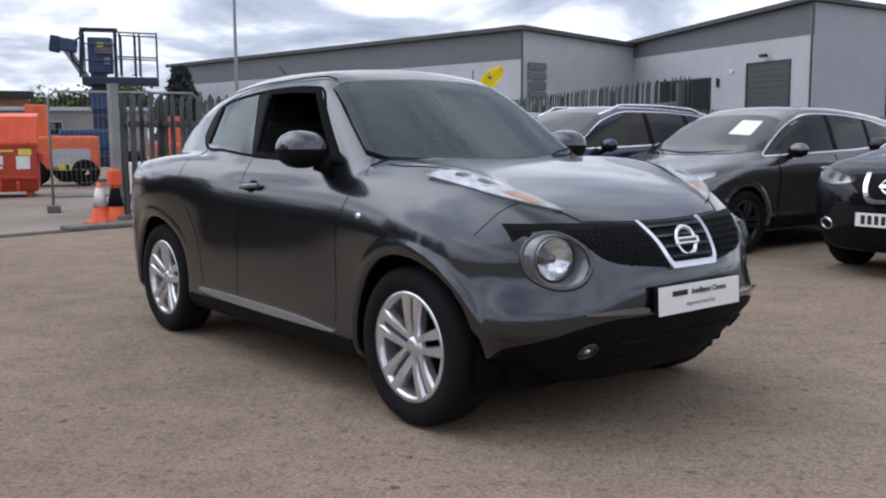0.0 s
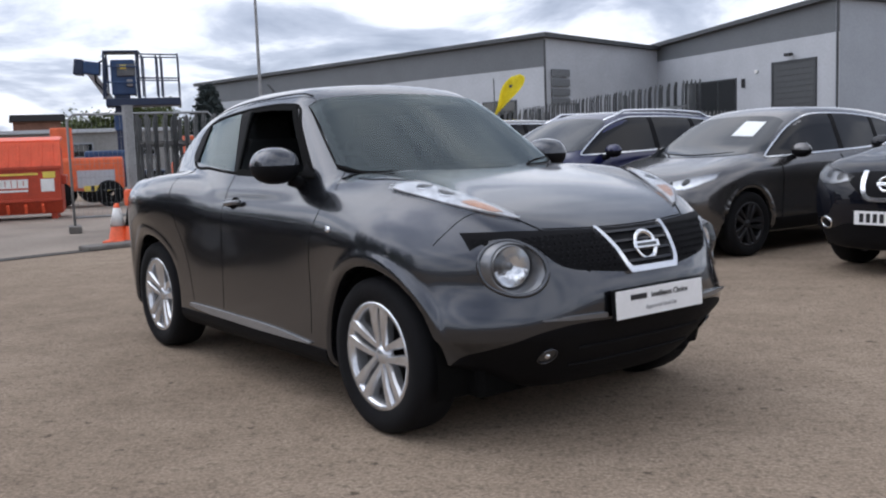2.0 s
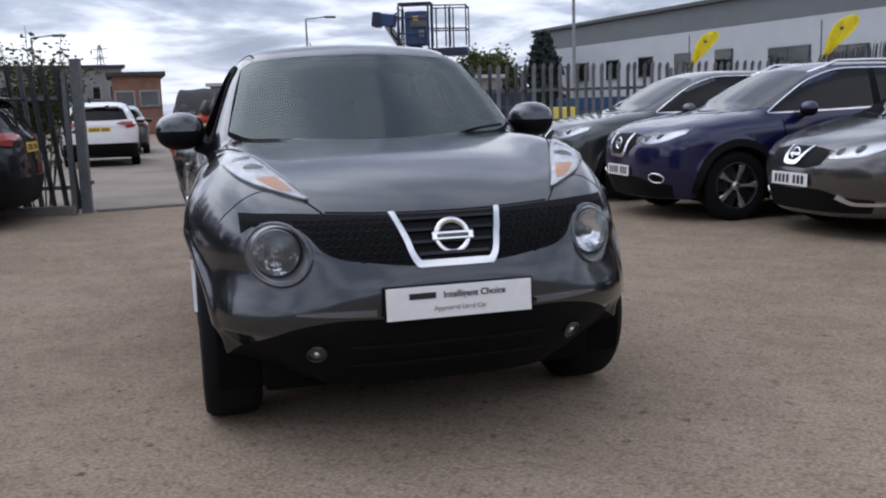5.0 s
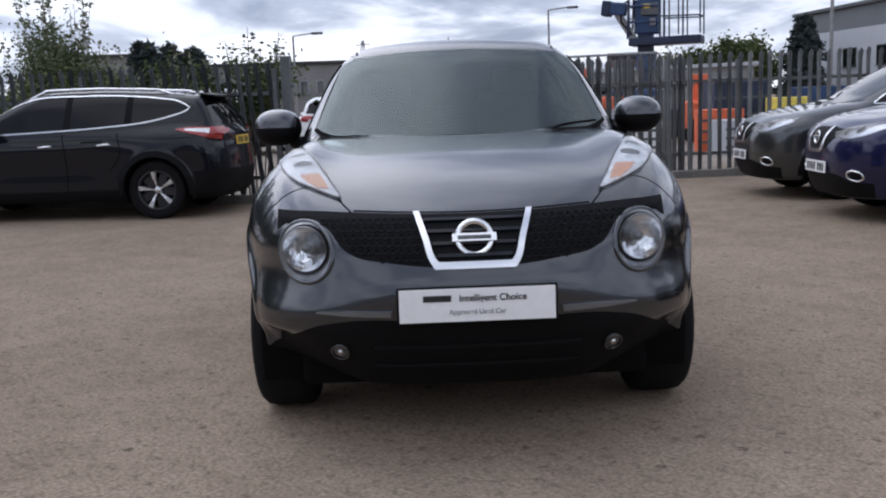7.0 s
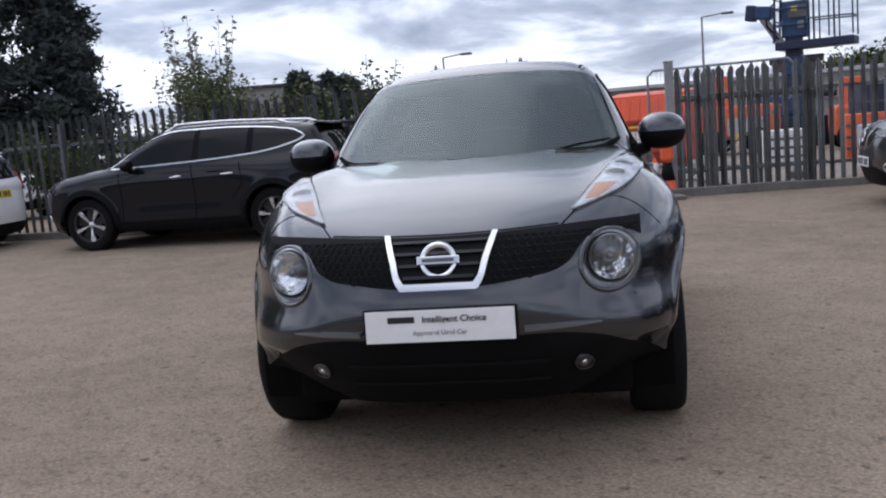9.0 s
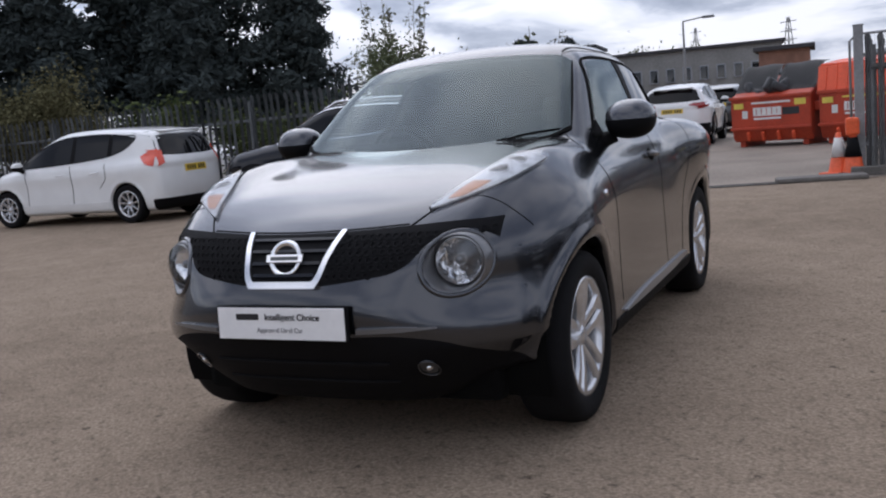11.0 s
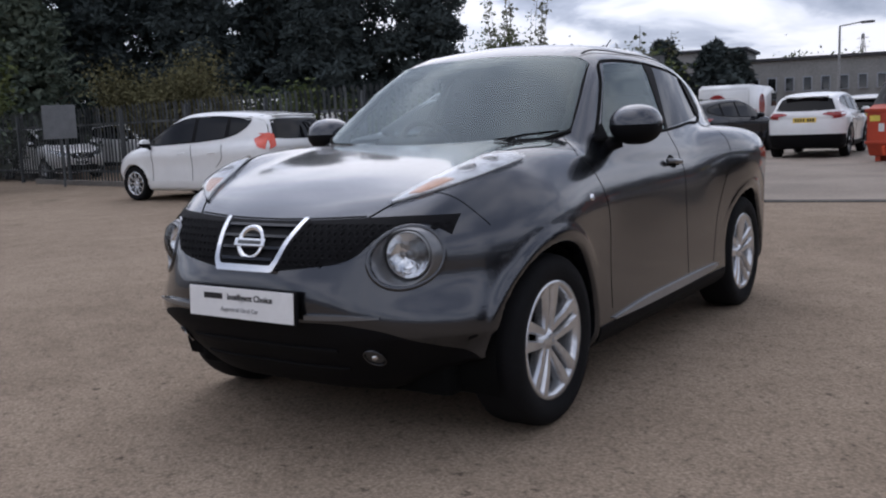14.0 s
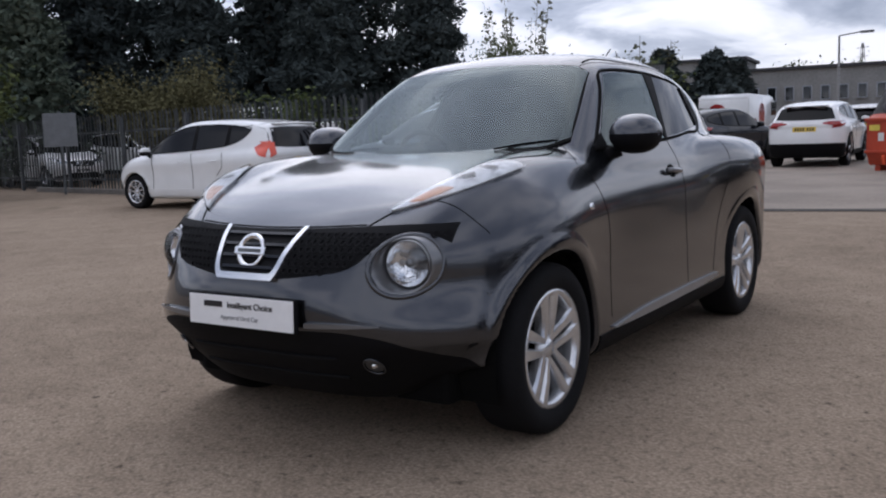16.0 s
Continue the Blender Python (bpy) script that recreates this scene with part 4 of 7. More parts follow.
        # chrome cap added for the bright glint in the fog lamp glass
        part("fog_bulb", lathe([(0.001, 0.014), (0.007, 0.012), (0.013, 0.004), (0.014, -0.004)], 16, "X"), M_CHROME, fog, "chrome bulb cap for the glint in the glass", True).matrix_basis = Matrix.Translation(tuple(spot))
        disc("tail_lamp", f, (-1.79, 1.02), 0.055, "side", s, M_REDL, car, 0.012, 24, 4, 0.7, "red tail lamp", 0.3)
        # the lit top of the ledge is put in as a paler grey
        panel("bumper_ledge", f, [(s * 0.285, 0.540), (s * 0.42, 0.539), (s * 0.54, 0.531)], [(s * 0.285, 0.525), (s * 0.42, 0.525), (s * 0.54, 0.526)], "front", 1, M_SURR, car, 0.022, 14, 4, label="bumper ledge")
    mirrors(car, f, (0.490, 0.880, 1.138), (0.115, 0.112, 0.088), M_GREY)
    # front
    gtop = mirrored([(0.705, 0.862), (0.60, 0.862), (0.415, 0.856), (0.2, 0.848), (0, 0.845)])
    glow = mirrored([(0.703, 0.796), (0.680, 0.812), (0.64, 0.832), (0.585, 0.840), (0.53, 0.824), (0.485, 0.785), (0.450, 0.742), (0.40, 0.716), (0.3, 0.700), (0.13, 0.682), (0, 0.680)])
    grille = panel("grille", smooth_f, gtop, glow, "front", 1, M_PLASTIC, car, 0.003, 90, 10, label="black honeycomb grille")
    cells, poly = [], np.array(gtop + glow[::-1])
    for row in range(8):
        for col in range(-27, 28):
            y, z = 0.0275 * (col + 0.5 * (row % 2)), 0.690 + 0.0235 * row
            if abs(y) > 0.205 - 0.35 * (0.845 - z) and inside_poly(np.array([[y * 1.012, z - 0.008], [y, z + 0.012]]), poly).all():
                cells.append((y, z))
    cells = np.array(cells)
    ang = np.pi / 6 + np.arange(6) * np.pi / 3
    outer = np.concatenate([lay(smooth_f, cells + 0.0145 * np.array([math.cos(b), math.sin(b) * 0.85]), "front", 1) for b in ang])
    innr = np.concatenate([lay(smooth_f, cells + 0.0098 * np.array([math.cos(b), math.sin(b) * 0.85]), "front", 1) for b in ang])
    n = len(cells)
    verts = [*(outer + (0.010, 0, 0)), *(innr + (0.010, 0, 0)), *(innr + (0.002, 0, 0))]
    faces = [(k * n + j, ((k + 1) % 6) * n + j, (6 + (k + 1) % 6) * n + j, (6 + k) * n + j) for k in range(6) for j in range(n)]
    faces += [((6 + k) * n + j, (6 + (k + 1) % 6) * n + j, (12 + (k + 1) % 6) * n + j, (12 + k) * n + j) for k in range(6) for j in range(n)]
    tagged(mesh_object("honeycomb", verts, faces, M_RUBBER, grille, "black honeycomb mesh"), kind="stuff")
    for z in (0.715, 0.752, 0.789, 0.824):
        w = 0.115 + (z - 0.69) * 0.42
        seam("grille_bar", f, [(-w, z), (0, z), (w, z)], "front", 1, M_BLACKP, grille, 0.012, 0.014, 20)
    panel("grille_chevron", f, [(-0.204, 0.846), (-0.174, 0.765), (-0.146, 0.688), (-0.132, 0.672), (-0.07, 0.672), (0, 0.672), (0.07, 0.672), (0.132, 0.672), (0.146, 0.688), (0.174, 0.765), (0.204, 0.846)], [(-0.184, 0.846), (-0.154, 0.770), (-0.128, 0.702), (-0.120, 0.694), (-0.06, 0.694), (0, 0.694), (0.06, 0.694), (0.120, 0.694), (0.128, 0.702), (0.154, 0.770), (0.184, 0.846)], "front", 1, M_BRIGHT, car, 0.018, 80, 4, label="satin chrome chevron")
    xb = float(project(f, [(2.6, 0, 0.774)], (-1, 0, 0))[0, 0])
    badge = part("badge", lathe([(0.048, 0.0), (0.055, 0.006), (0.064, 0.006), (0.068, 0.0), (0.048, 0.0)], 40, "X"), M_CHROME, car, "round chrome badge with a cross bar", True)
    badge.matrix_basis = pose(xb + 0.022, 0, 0.774, 0, -20, 0)
    bar = part("badge_bar", box((0.012, 0.15, 0.030), (0.004, 0, 0), bevel=0.003), M_CHROME, badge)
    part("name_strip", box((0.002, 0.112, 0.013), (0.0105, 0, 0)), M_GALVD, bar, "dark strip in place of the maker's name")
    for z in (0.30, 0.38):
        seam("intake_slat", f, [(-0.36, z + 0.02), (0, z + 0.02), (0.36, z + 0.02)], "front", 1, M_RUBBER, low, 0.014, 0.007, 20)
    xp = float(project(f, [(2.6, 0, 0.56)], (-1, 0, 0))[0, 0])
    holder = part("plate_holder", box((0.014, 0.538, 0.122), bevel=0.004), M_PLASTIC, car, "black plate holder")
    holder.matrix_basis = pose(xp + 0.012, 0, 0.560, 0, -3, 0)
    plate_w = part("dealer_plate", box((0.006, 0.52, 0.111), (0.012, 0, 0), bevel=0.002), M_PLATEW, holder, "white dealer show plate")
    for words, z, size, mat, y0 in (("Intelligent Choice", 0.013, 0.0315, M_INK, 0.052), ("Approved Used Car", -0.030, 0.023, M_INKG, 0.0)):
        t = bpy.data.curves.new("plate_text", "FONT")
        t.body, t.size, t.align_x, t.extrude, t.offset = words, size, "CENTER", 0.0005, 0.0006
        t.materials.append(mat)
        ob = new("plate_text", t)
        ob.parent = holder
        ob.matrix_basis = Matrix.Translation((0.0165, y0, z)) @ Euler((radians(90), 0, radians(90))).to_matrix().to_4x4()
    part("maker_bar", box((0.002, 0.094, 0.021), (0.016, -0.133, 0.0235)), M_INK, plate_w, "black bar in place of the maker's name")
    seam("bonnet_edge", f, mirrored([(0.415, 0.862), (0.2, 0.854), (0, 0.851)]), "front", 1, M_SEAM, car, 0.007, 0.001, 40)
    for a, b in (((0.38, 1.090), (0.63, 1.120)),):
        line = lay(f, resample([a, ((a[0] + b[0]) / 2, (a[1] + b[1]) / 2 + 0.004), b], 10), "front", 1) + np.array((0.006, 0, 0.005))
        part("wiper", tube([tuple(p) for p in line], 0.0045, 6), M_PLASTIC, car, "black wiper")
    # wheels and underside
    arch_liners(car, c)
    for x in c["axles"]:
        for s in (1, -1):
            wheel(car, (x, s * 0.752, 0.334), s, 0.334, 0.215, 0.222, "double", (M_ALLOY,), -22 if s < 0 else -15)
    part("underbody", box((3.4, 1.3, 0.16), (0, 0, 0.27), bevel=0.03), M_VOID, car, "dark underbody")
    part("aerial", rod((-1.05, 0.0, 1.515), (-1.28, 0.0, 1.66), 0.004, 6), M_PLASTIC, car, "thin roof aerial")
    # cabin
    for s in (1, -1):
        bm = box((0.50, 0.50, 0.16), (-0.12, s * 0.37, 0.66), bevel=0.05)
        add_box(bm, (0.15, 0.46, 0.62), (-0.44, s * 0.37, 0.98), Matrix.Rotation(radians(-16), 4, "Y"), 0.06)
        add_box(bm, (0.10, 0.26, 0.18), (-0.56, s * 0.37, 1.33), Matrix.Rotation(radians(-12), 4, "Y"), 0.04)
        part("front_seat", bm, M_SEATC, car, "dark cloth front seat with headrest", True)
    part("rear_bench", add_box(box((0.5, 1.14, 0.16), (-0.82, 0, 0.66), bevel=0.05), (0.16, 0.98, 0.56), (-1.10, 0, 0.93), Matrix.Rotation(radians(-18), 4, "Y"), 0.06), M_SEATC, car, "dark cloth rear bench", True)
    part("dashboard", add_box(box((0.5, 1.30, 0.22), (0.62, 0, 0.95), bevel=0.07), (0.2, 0.34, 0.10), (0.45, -0.37, 1.06), None, 0.04), M_TRIM, car, "dark dashboard", True)
    wheel_rim = lathe([(0.175 + 0.015 * math.cos(2 * math.pi * k / 8), 0.015 * math.sin(2 * math.pi * k / 8)) for k in range(9)], 32, "X")
    add_box(wheel_rim, (0.02, 0.33, 0.05)), add_box(wheel_rim, (0.04, 0.13, 0.11))
    part("steering_wheel", wheel_rim, M_TRIM, car, "dark steering wheel", True).matrix_basis = pose(0.28, -0.37, 1.02, 0, 24, 0)
    return car


crossover()

# ---- parked cars ----
TALL_SHAPE = dict(
    length=(-2.19, 2.21), height=1.6, edge=0.13, wheel=0.345, axles=(1.323, -1.323), arch=0.395, lip=0.024, lip_at=0.872, lip_low=0.25, floor=0.22, flare=0.03, tuck=0.3, tuck_z=0.5,
    front=curve((0.1, 0.25, 0.4, 0.55, 0.7, 0.85, 0.95, 1.05, 1.2), (2.08, 2.13, 2.18, 2.205, 2.20, 2.16, 2.07, 1.93, 1.7)),
    back=curve((0.1, 0.3, 0.55, 0.8, 1.0, 1.15, 1.3), (-2.03, -2.12, -2.18, -2.16, -2.12, -2.08, -2.0)),
    plan=(0.50, 3.0, 0.36, 3.2), corner=0.0,
    wide=curve((0.15, 0.28, 0.4, 0.6, 0.8, 0.95, 1.05, 1.15, 1.3), (0.80, 0.845, 0.862, 0.858, 0.872, 0.868, 0.845, 0.80, 0.70)),
    hood=curve((-2.2, -1.6, -1.0, 0.0, 0.7, 1.1, 1.5, 1.8, 2.0, 2.15, 2.3), (1.10, 1.14, 1.12, 1.08, 1.08, 1.085, 1.035, 0.985, 0.93, 0.86, 0.76)),
    crown=0.07, ridge=(0.012, 0.6, 0.12, 1.4), shoulder=0.16,
    roof=curve((-2.3, -1.9, -1.5, -1.0, -0.4, 0.0, 0.4, 0.9), (1.36, 1.445, 1.50, 1.54, 1.562, 1.558, 1.525, 1.43)),
    roof_crown=0.10, roof_round=0.13, glass_side=(0.835, 1.05, 0.40), taper=0.022, front_taper=0.07,
    screen=(0.42, 1.44, 0.52, 0.2), rear_screen=(-1.92, 1.40, 1.9, 0.18), cab_low=0.96, bowls=(),
)
HATCH_SHAPE = dict(TALL_SHAPE, length=(-2.15, 2.24), height=1.53, wheel=0.325, axles=(1.35, -1.35), arch=0.362, lip=0.014, lip_at=0.86, floor=0.19, flare=0.024,
    front=curve((0.1, 0.25, 0.4, 0.55, 0.68, 0.8, 0.9, 1.0, 1.2), (2.12, 2.18, 2.22, 2.235, 2.21, 2.13, 2.0, 1.82, 1.5)),
    back=curve((0.1, 0.3, 0.55, 0.8, 1.0, 1.15, 1.3), (-2.0, -2.09, -2.13, -2.11, -2.07, -2.02, -1.95)), plan=(0.55, 2.7, 0.4, 3.2),
    hood=curve((-2.2, -1.6, -1.0, 0.0, 0.7, 1.1, 1.5, 1.8, 2.0, 2.15, 2.3), (1.07, 1.09, 1.06, 1.02, 1.03, 1.03, 0.965, 0.89, 0.82, 0.75, 0.66)),
    wide=curve((0.15, 0.26, 0.4, 0.6, 0.8, 0.92, 1.0, 1.1, 1.25), (0.78, 0.825, 0.848, 0.842, 0.856, 0.85, 0.82, 0.77, 0.68)),
    roof=curve((-2.3, -1.9, -1.5, -1.0, -0.4, 0.0, 0.4, 0.9), (1.29, 1.38, 1.44, 1.49, 1.515, 1.51, 1.475, 1.37)),
    glass_side=(0.80, 1.0, 0.40), screen=(0.45, 1.38, 0.50, 0.2), rear_screen=(-1.88, 1.35, 1.8, 0.18), cab_low=0.90)
COMPACT_SHAPE = dict(TALL_SHAPE, length=(-2.06, 2.05), height=1.54, wheel=0.305, axles=(1.30, -1.30), arch=0.340, lip=0.012, lip_at=0.825, floor=0.18, flare=0.022,
    front=curve((0.1, 0.25, 0.4, 0.55, 0.68, 0.8, 0.9, 1.0, 1.2), (1.94, 2.0, 2.04, 2.045, 2.01, 1.93, 1.83, 1.68, 1.4)),
    back=curve((0.1, 0.3, 0.55, 0.8, 1.0, 1.15, 1.3), (-1.95, -2.02, -2.055, -2.04, -2.01, -1.97, -1.92)), plan=(0.6, 2.7, 0.3, 3.4),
    hood=curve((-2.2, -1.6, -1.0, 0.0, 0.7, 1.2, 1.5, 1.7, 1.85, 2.0, 2.2), (1.06, 1.06, 1.03, 0.98, 0.99, 0.975, 0.91, 0.85, 0.785, 0.71, 0.6)),
    wide=curve((0.15, 0.26, 0.4, 0.6, 0.8, 0.92, 1.0, 1.1, 1.25), (0.76, 0.80, 0.818, 0.815, 0.828, 0.822, 0.80, 0.765, 0.70)),
    roof=curve((-2.3, -1.9, -1.5, -1.0, -0.4, 0.0, 0.4, 0.9), (1.33, 1.41, 1.47, 1.51, 1.53, 1.518, 1.465, 1.34)),
    glass_side=(0.785, 0.98, 0.33), taper=0.018, front_taper=0.09, screen=(0.47, 1.38, 0.50, 0.22), rear_screen=(-1.86, 1.36, 2.4, 0.16), cab_low=0.88)

LOOKS = {
    "suv": dict(
        spec=TALL_SHAPE, dlo=([(0.96, 1.055), (0.72, 1.21), (0.42, 1.375), (0.18, 1.452), (-0.3, 1.475), (-0.9, 1.460), (-1.40, 1.412), (-1.60, 1.375), (-1.74, 1.288)], [(0.96, 1.045), (0.7, 1.05), (0.3, 1.06), (-0.2, 1.075), (-0.8, 1.105), (-1.2, 1.14), (-1.5, 1.20), (-1.72, 1.275)]),
        screen=([(0.60, 1.41), (0.5, 1.445), (0.25, 1.47), (0, 1.478)], [(0.755, 1.105), (0.6, 1.075), (0.3, 1.058), (0, 1.052)]),
        rear=([(0.56, 1.37), (0.4, 1.41), (0, 1.42)], [(0.66, 1.12), (0.4, 1.105), (0, 1.10)]),
        lamp=([(0.30, 0.83), (0.5, 0.875), (0.68, 0.905), (0.79, 0.925)], [(0.34, 0.79), (0.5, 0.765), (0.68, 0.79), (0.80, 0.86)]),
        grille=([(0.40, 0.850), (0.2, 0.868), (0, 0.870)], [(0.32, 0.770), (0.17, 0.665), (0, 0.655)]), chev=(0.215, 0.13, 0.865, 0.655), badge=0.775, plate_z=0.50, intake=0.40, fog=(0.60, 0.44), cuff=True, belt=0.93, pillars=(-0.28, -1.02)),
    "hatch": dict(
        spec=HATCH_SHAPE, dlo=([(1.0, 0.985), (0.75, 1.14), (0.45, 1.30), (0.2, 1.385), (-0.3, 1.415), (-0.9, 1.385), (-1.35, 1.32), (-1.66, 1.20)], [(1.0, 0.975), (0.7, 0.982), (0.3, 0.995), (-0.2, 1.01), (-0.8, 1.03), (-1.2, 1.06), (-1.45, 1.11), (-1.66, 1.19)]),
        screen=([(0.58, 1.345), (0.5, 1.375), (0.25, 1.405), (0, 1.412)], [(0.735, 1.035), (0.6, 1.01), (0.3, 0.995), (0, 0.99)]),
        rear=([(0.54, 1.31), (0.4, 1.35), (0, 1.36)], [(0.64, 1.07), (0.4, 1.055), (0, 1.05)]),
        lamp=([(0.36, 0.735), (0.5, 0.785), (0.66, 0.825), (0.79, 0.85)], [(0.40, 0.675), (0.52, 0.68), (0.68, 0.705), (0.80, 0.785)]),
        grille=([(0.40, 0.745), (0.2, 0.77), (0, 0.775)], [(0.34, 0.63), (0.15, 0.60), (0, 0.60)]), chev=(0.14, 0.06, 0.768, 0.64), badge=0.712, plate_z=0.50, intake=0.38, fog=(0.62, 0.36), cuff=False, belt=0.88, pillars=(-0.30, -1.05)),
    "mpv": dict(
        spec=COMPACT_SHAPE, dlo=([(1.14, 0.972), (0.9, 1.085), (0.6, 1.225), (0.28, 1.35), (-0.2, 1.425), (-0.8, 1.42), (-1.2, 1.38), (-1.46, 1.33)], [(1.14, 0.965), (0.9, 0.968), (0.5, 0.98), (0.0, 1.0), (-0.6, 1.035), (-1.0, 1.08), (-1.25, 1.16), (-1.42, 1.28)]),
        screen=([(0.57, 1.36), (0.5, 1.395), (0.25, 1.425), (0, 1.432)], [(0.71, 1.01), (0.6, 0.985), (0.3, 0.97), (0, 0.965)]),
        rear=([(0.60, 1.40), (0.4, 1.43), (0, 1.435)], [(0.70, 1.04), (0.4, 1.02), (0, 1.015)]),
        lamp=([(0.34, 0.74), (0.5, 0.80), (0.66, 0.84), (0.77, 0.86)], [(0.38, 0.66), (0.52, 0.66), (0.68, 0.70), (0.77, 0.78)]),
        grille=([(0.36, 0.72), (0.2, 0.735), (0, 0.74)], [(0.30, 0.60), (0.15, 0.58), (0, 0.58)]), chev=(0.18, 0.10, 0.735, 0.60), badge=0.675, plate_z=0.47, intake=0.36, fog=(0.58, 0.36), cuff=False, belt=0.86, pillars=(-0.22, -0.98)),
}
SHELLS = {}


def parked_car(look_key, m, paint_mat, label, wheels="five", chrome=True, rails=False, glass=None, paper=False, group="parked cars", cell=0.034, name="parked_car"):
    """One parked car with its shell, glazing, lamps, grille, trims, mirrors and wheels."""
    k = LOOKS[look_key]
    c = k["spec"]
    f = car_shape(c)
    car = thing(name, m, label, "car", group)
    if look_key not in SHELLS:
        edge = 0.56 if look_key == "suv" else 0.36
        SHELLS[look_key] = split_mesh(*body_mesh(c, f, cell), lambda x, y, z: z - np.where(x < -1.78, edge, 0.0))
    mesh_object("body", *SHELLS[look_key][0], paint_mat, car, "", True)
    mesh_object("rear_bumper_cladding", *SHELLS[look_key][1], M_PLASTIC, car, "black rear bumper cladding", True)
    gl = glass or M_GLASS
    up, lo = [mirrored(q) for q in k["screen"]]
    panel("windscreen", f, up, lo, "front", 1, gl, car, 0.004, 30, 8, label="dark windscreen")
    up, lo = [mirrored(q) for q in k["rear"]]
    panel("rear_window", f, up, lo, "front", -1, M_DARKGL, car, 0.004, 24, 6, label="dark rear window")
    seam("wiper", f, [(0.5, k["screen"][1][2][1] + 0.03), (0.1, k["screen"][1][2][1] + 0.012), (-0.5, k["screen"][1][2][1] + 0.035)], "front", 1, M_PLASTIC, car, 0.02, 0.012, 16, "black wiper")
    xn = c["length"][1]
    for s in (1, -1):
        panel("side_glass", f, *k["dlo"], "side", s, M_DARKGL, car, 0.004, 30, 7, label="dark side glass")
        loop = list(k["dlo"][0]) + list(k["dlo"][1])[::-1]
        seam("window_moulding", f, loop + loop[:1], "side", s, M_BRIGHT if chrome else M_PLASTIC, car, 0.016, 0.008, 90, "bright window moulding" if chrome else "black window moulding")
        for px in k["pillars"]:
            zt, zb = np.interp(px, [q[0] for q in k["dlo"][0]][::-1], [q[1] for q in k["dlo"][0]][::-1]), np.interp(px, [q[0] for q in k["dlo"][1]][::-1], [q[1] for q in k["dlo"][1]][::-1])
            panel("door_pillar", f, [(px + 0.035, zt), (px - 0.035, zt)], [(px + 0.06, zb), (px - 0.03, zb)], "side", s, M_PLASTIC, car, 0.006, 3, 8, label="black door pillar")
        for gx, g0, g1 in ((0.80, k["belt"] + 0.06, 0.34), (k["pillars"][0] + 0.03, k["belt"] + 0.1, 0.30), (-0.92, k["belt"] + 0.1, 0.58)):
            seam("door_gap", f, [(gx + 0.03, g0), (gx, (g0 + g1) / 2), (gx + (0.02 if gx > -0.9 else 0.16), g1)], "side", s, M_SEAM, car, 0.009, 0.004, 20)
        for hx in (0.0, -0.72):
            part("door_handle", tube([(hx - 0.09, s * 0.868, k["belt"] - 0.03), (hx - 0.06, s * 0.885, k["belt"] - 0.028), (hx + 0.06, s * 0.885, k["belt"] - 0.036), (hx + 0.09, s * 0.868, k["belt"] - 0.038)], 0.013, 6), M_BRIGHT if chrome else paint_mat, car, "", True)
        panel("sill", f, [(c["axles"][0] - c["arch"], 0.36), (0, 0.36), (c["axles"][1] + c["arch"], 0.36)], [(c["axles"][0] - c["arch"], 0.235), (0, 0.235), (c["axles"][1] + c["arch"], 0.235)], "side", s, paint_mat if look_key == "mpv" else M_PLASTIC, car, 0.008, 24, 4, label="" if look_key == "mpv" else "black plastic sill")
        lamp = panel("headlamp", f, [(s * u, v) for u, v in k["lamp"][0]], [(s * u, v) for u, v in k["lamp"][1]], "front", 1, M_LENS, car, 0.010, 18, 6, label="clear headlamp")
        shr = [[(s * (u * 0.96 + 0.02), v + d) for u, v in k["lamp"][j]] for j, d in ((0, -0.012), (1, 0.012))]
        panel("lamp_bed", f, *shr, "front", 1, M_REFL, lamp, 0.003, 14, 5, label="bright lamp reflector")
        for u in (0.46, 0.60):
            disc("lamp_projector", f, (s * u, (k["lamp"][0][1][1] + k["lamp"][1][1][1]) / 2 + 0.01 + (u - 0.46) * 0.15), 0.03, "front", 1, M_INK, lamp, 0.006, 16, 2)
        if look_key == "suv":
            fog = disc("fog_lamp", f, (s * k["fog"][0], k["fog"][1]), 0.05, "front", 1, M_PLASTIC, car, 0.006, 20, 3, 0.7, "front fog lamp")
            ring_on("fog_ring", f, (s * k["fog"][0], k["fog"][1]), 0.075, "front", 1, M_CHROME, fog, 0.009, 0.62, 0.004, "chrome fog lamp ring")
            panel("tail_lamp", f, [(-1.60, 1.050), (-1.8, 1.065), (-2.07, 1.06)], [(-1.60, 1.038), (-1.85, 0.975), (-2.07, 0.91)], "side", s, M_REDL, car, 0.012, 18, 6, label="red tail lamp")
            panel("lamp_strip", f, [(-1.70, 1.044), (-1.85, 1.046), (-1.98, 1.044)], [(-1.70, 1.030), (-1.85, 1.008), (-1.98, 0.992)], "side", s, M_BED, car, 0.015, 10, 4, label="pale lamp strip")
            panel("tail_lamp", f, [(s * 0.70, 1.055), (s * 0.6, 1.05), (s * 0.40, 1.035)], [(s * 0.72, 0.92), (s * 0.6, 0.965), (s * 0.40, 1.01)], "front", -1, M_REDL, car, 0.012, 14, 6, label="red tail lamp")
        elif look_key == "mpv":
            panel("tail_lamp", f, [(-1.60, 1.03), (-1.75, 1.10), (-1.87, 1.13)], [(-1.60, 1.015), (-1.75, 0.90), (-1.87, 0.865)], "side", s, M_ORANGEL, car, 0.015, 14, 8, label="orange-red angular tail lamp")
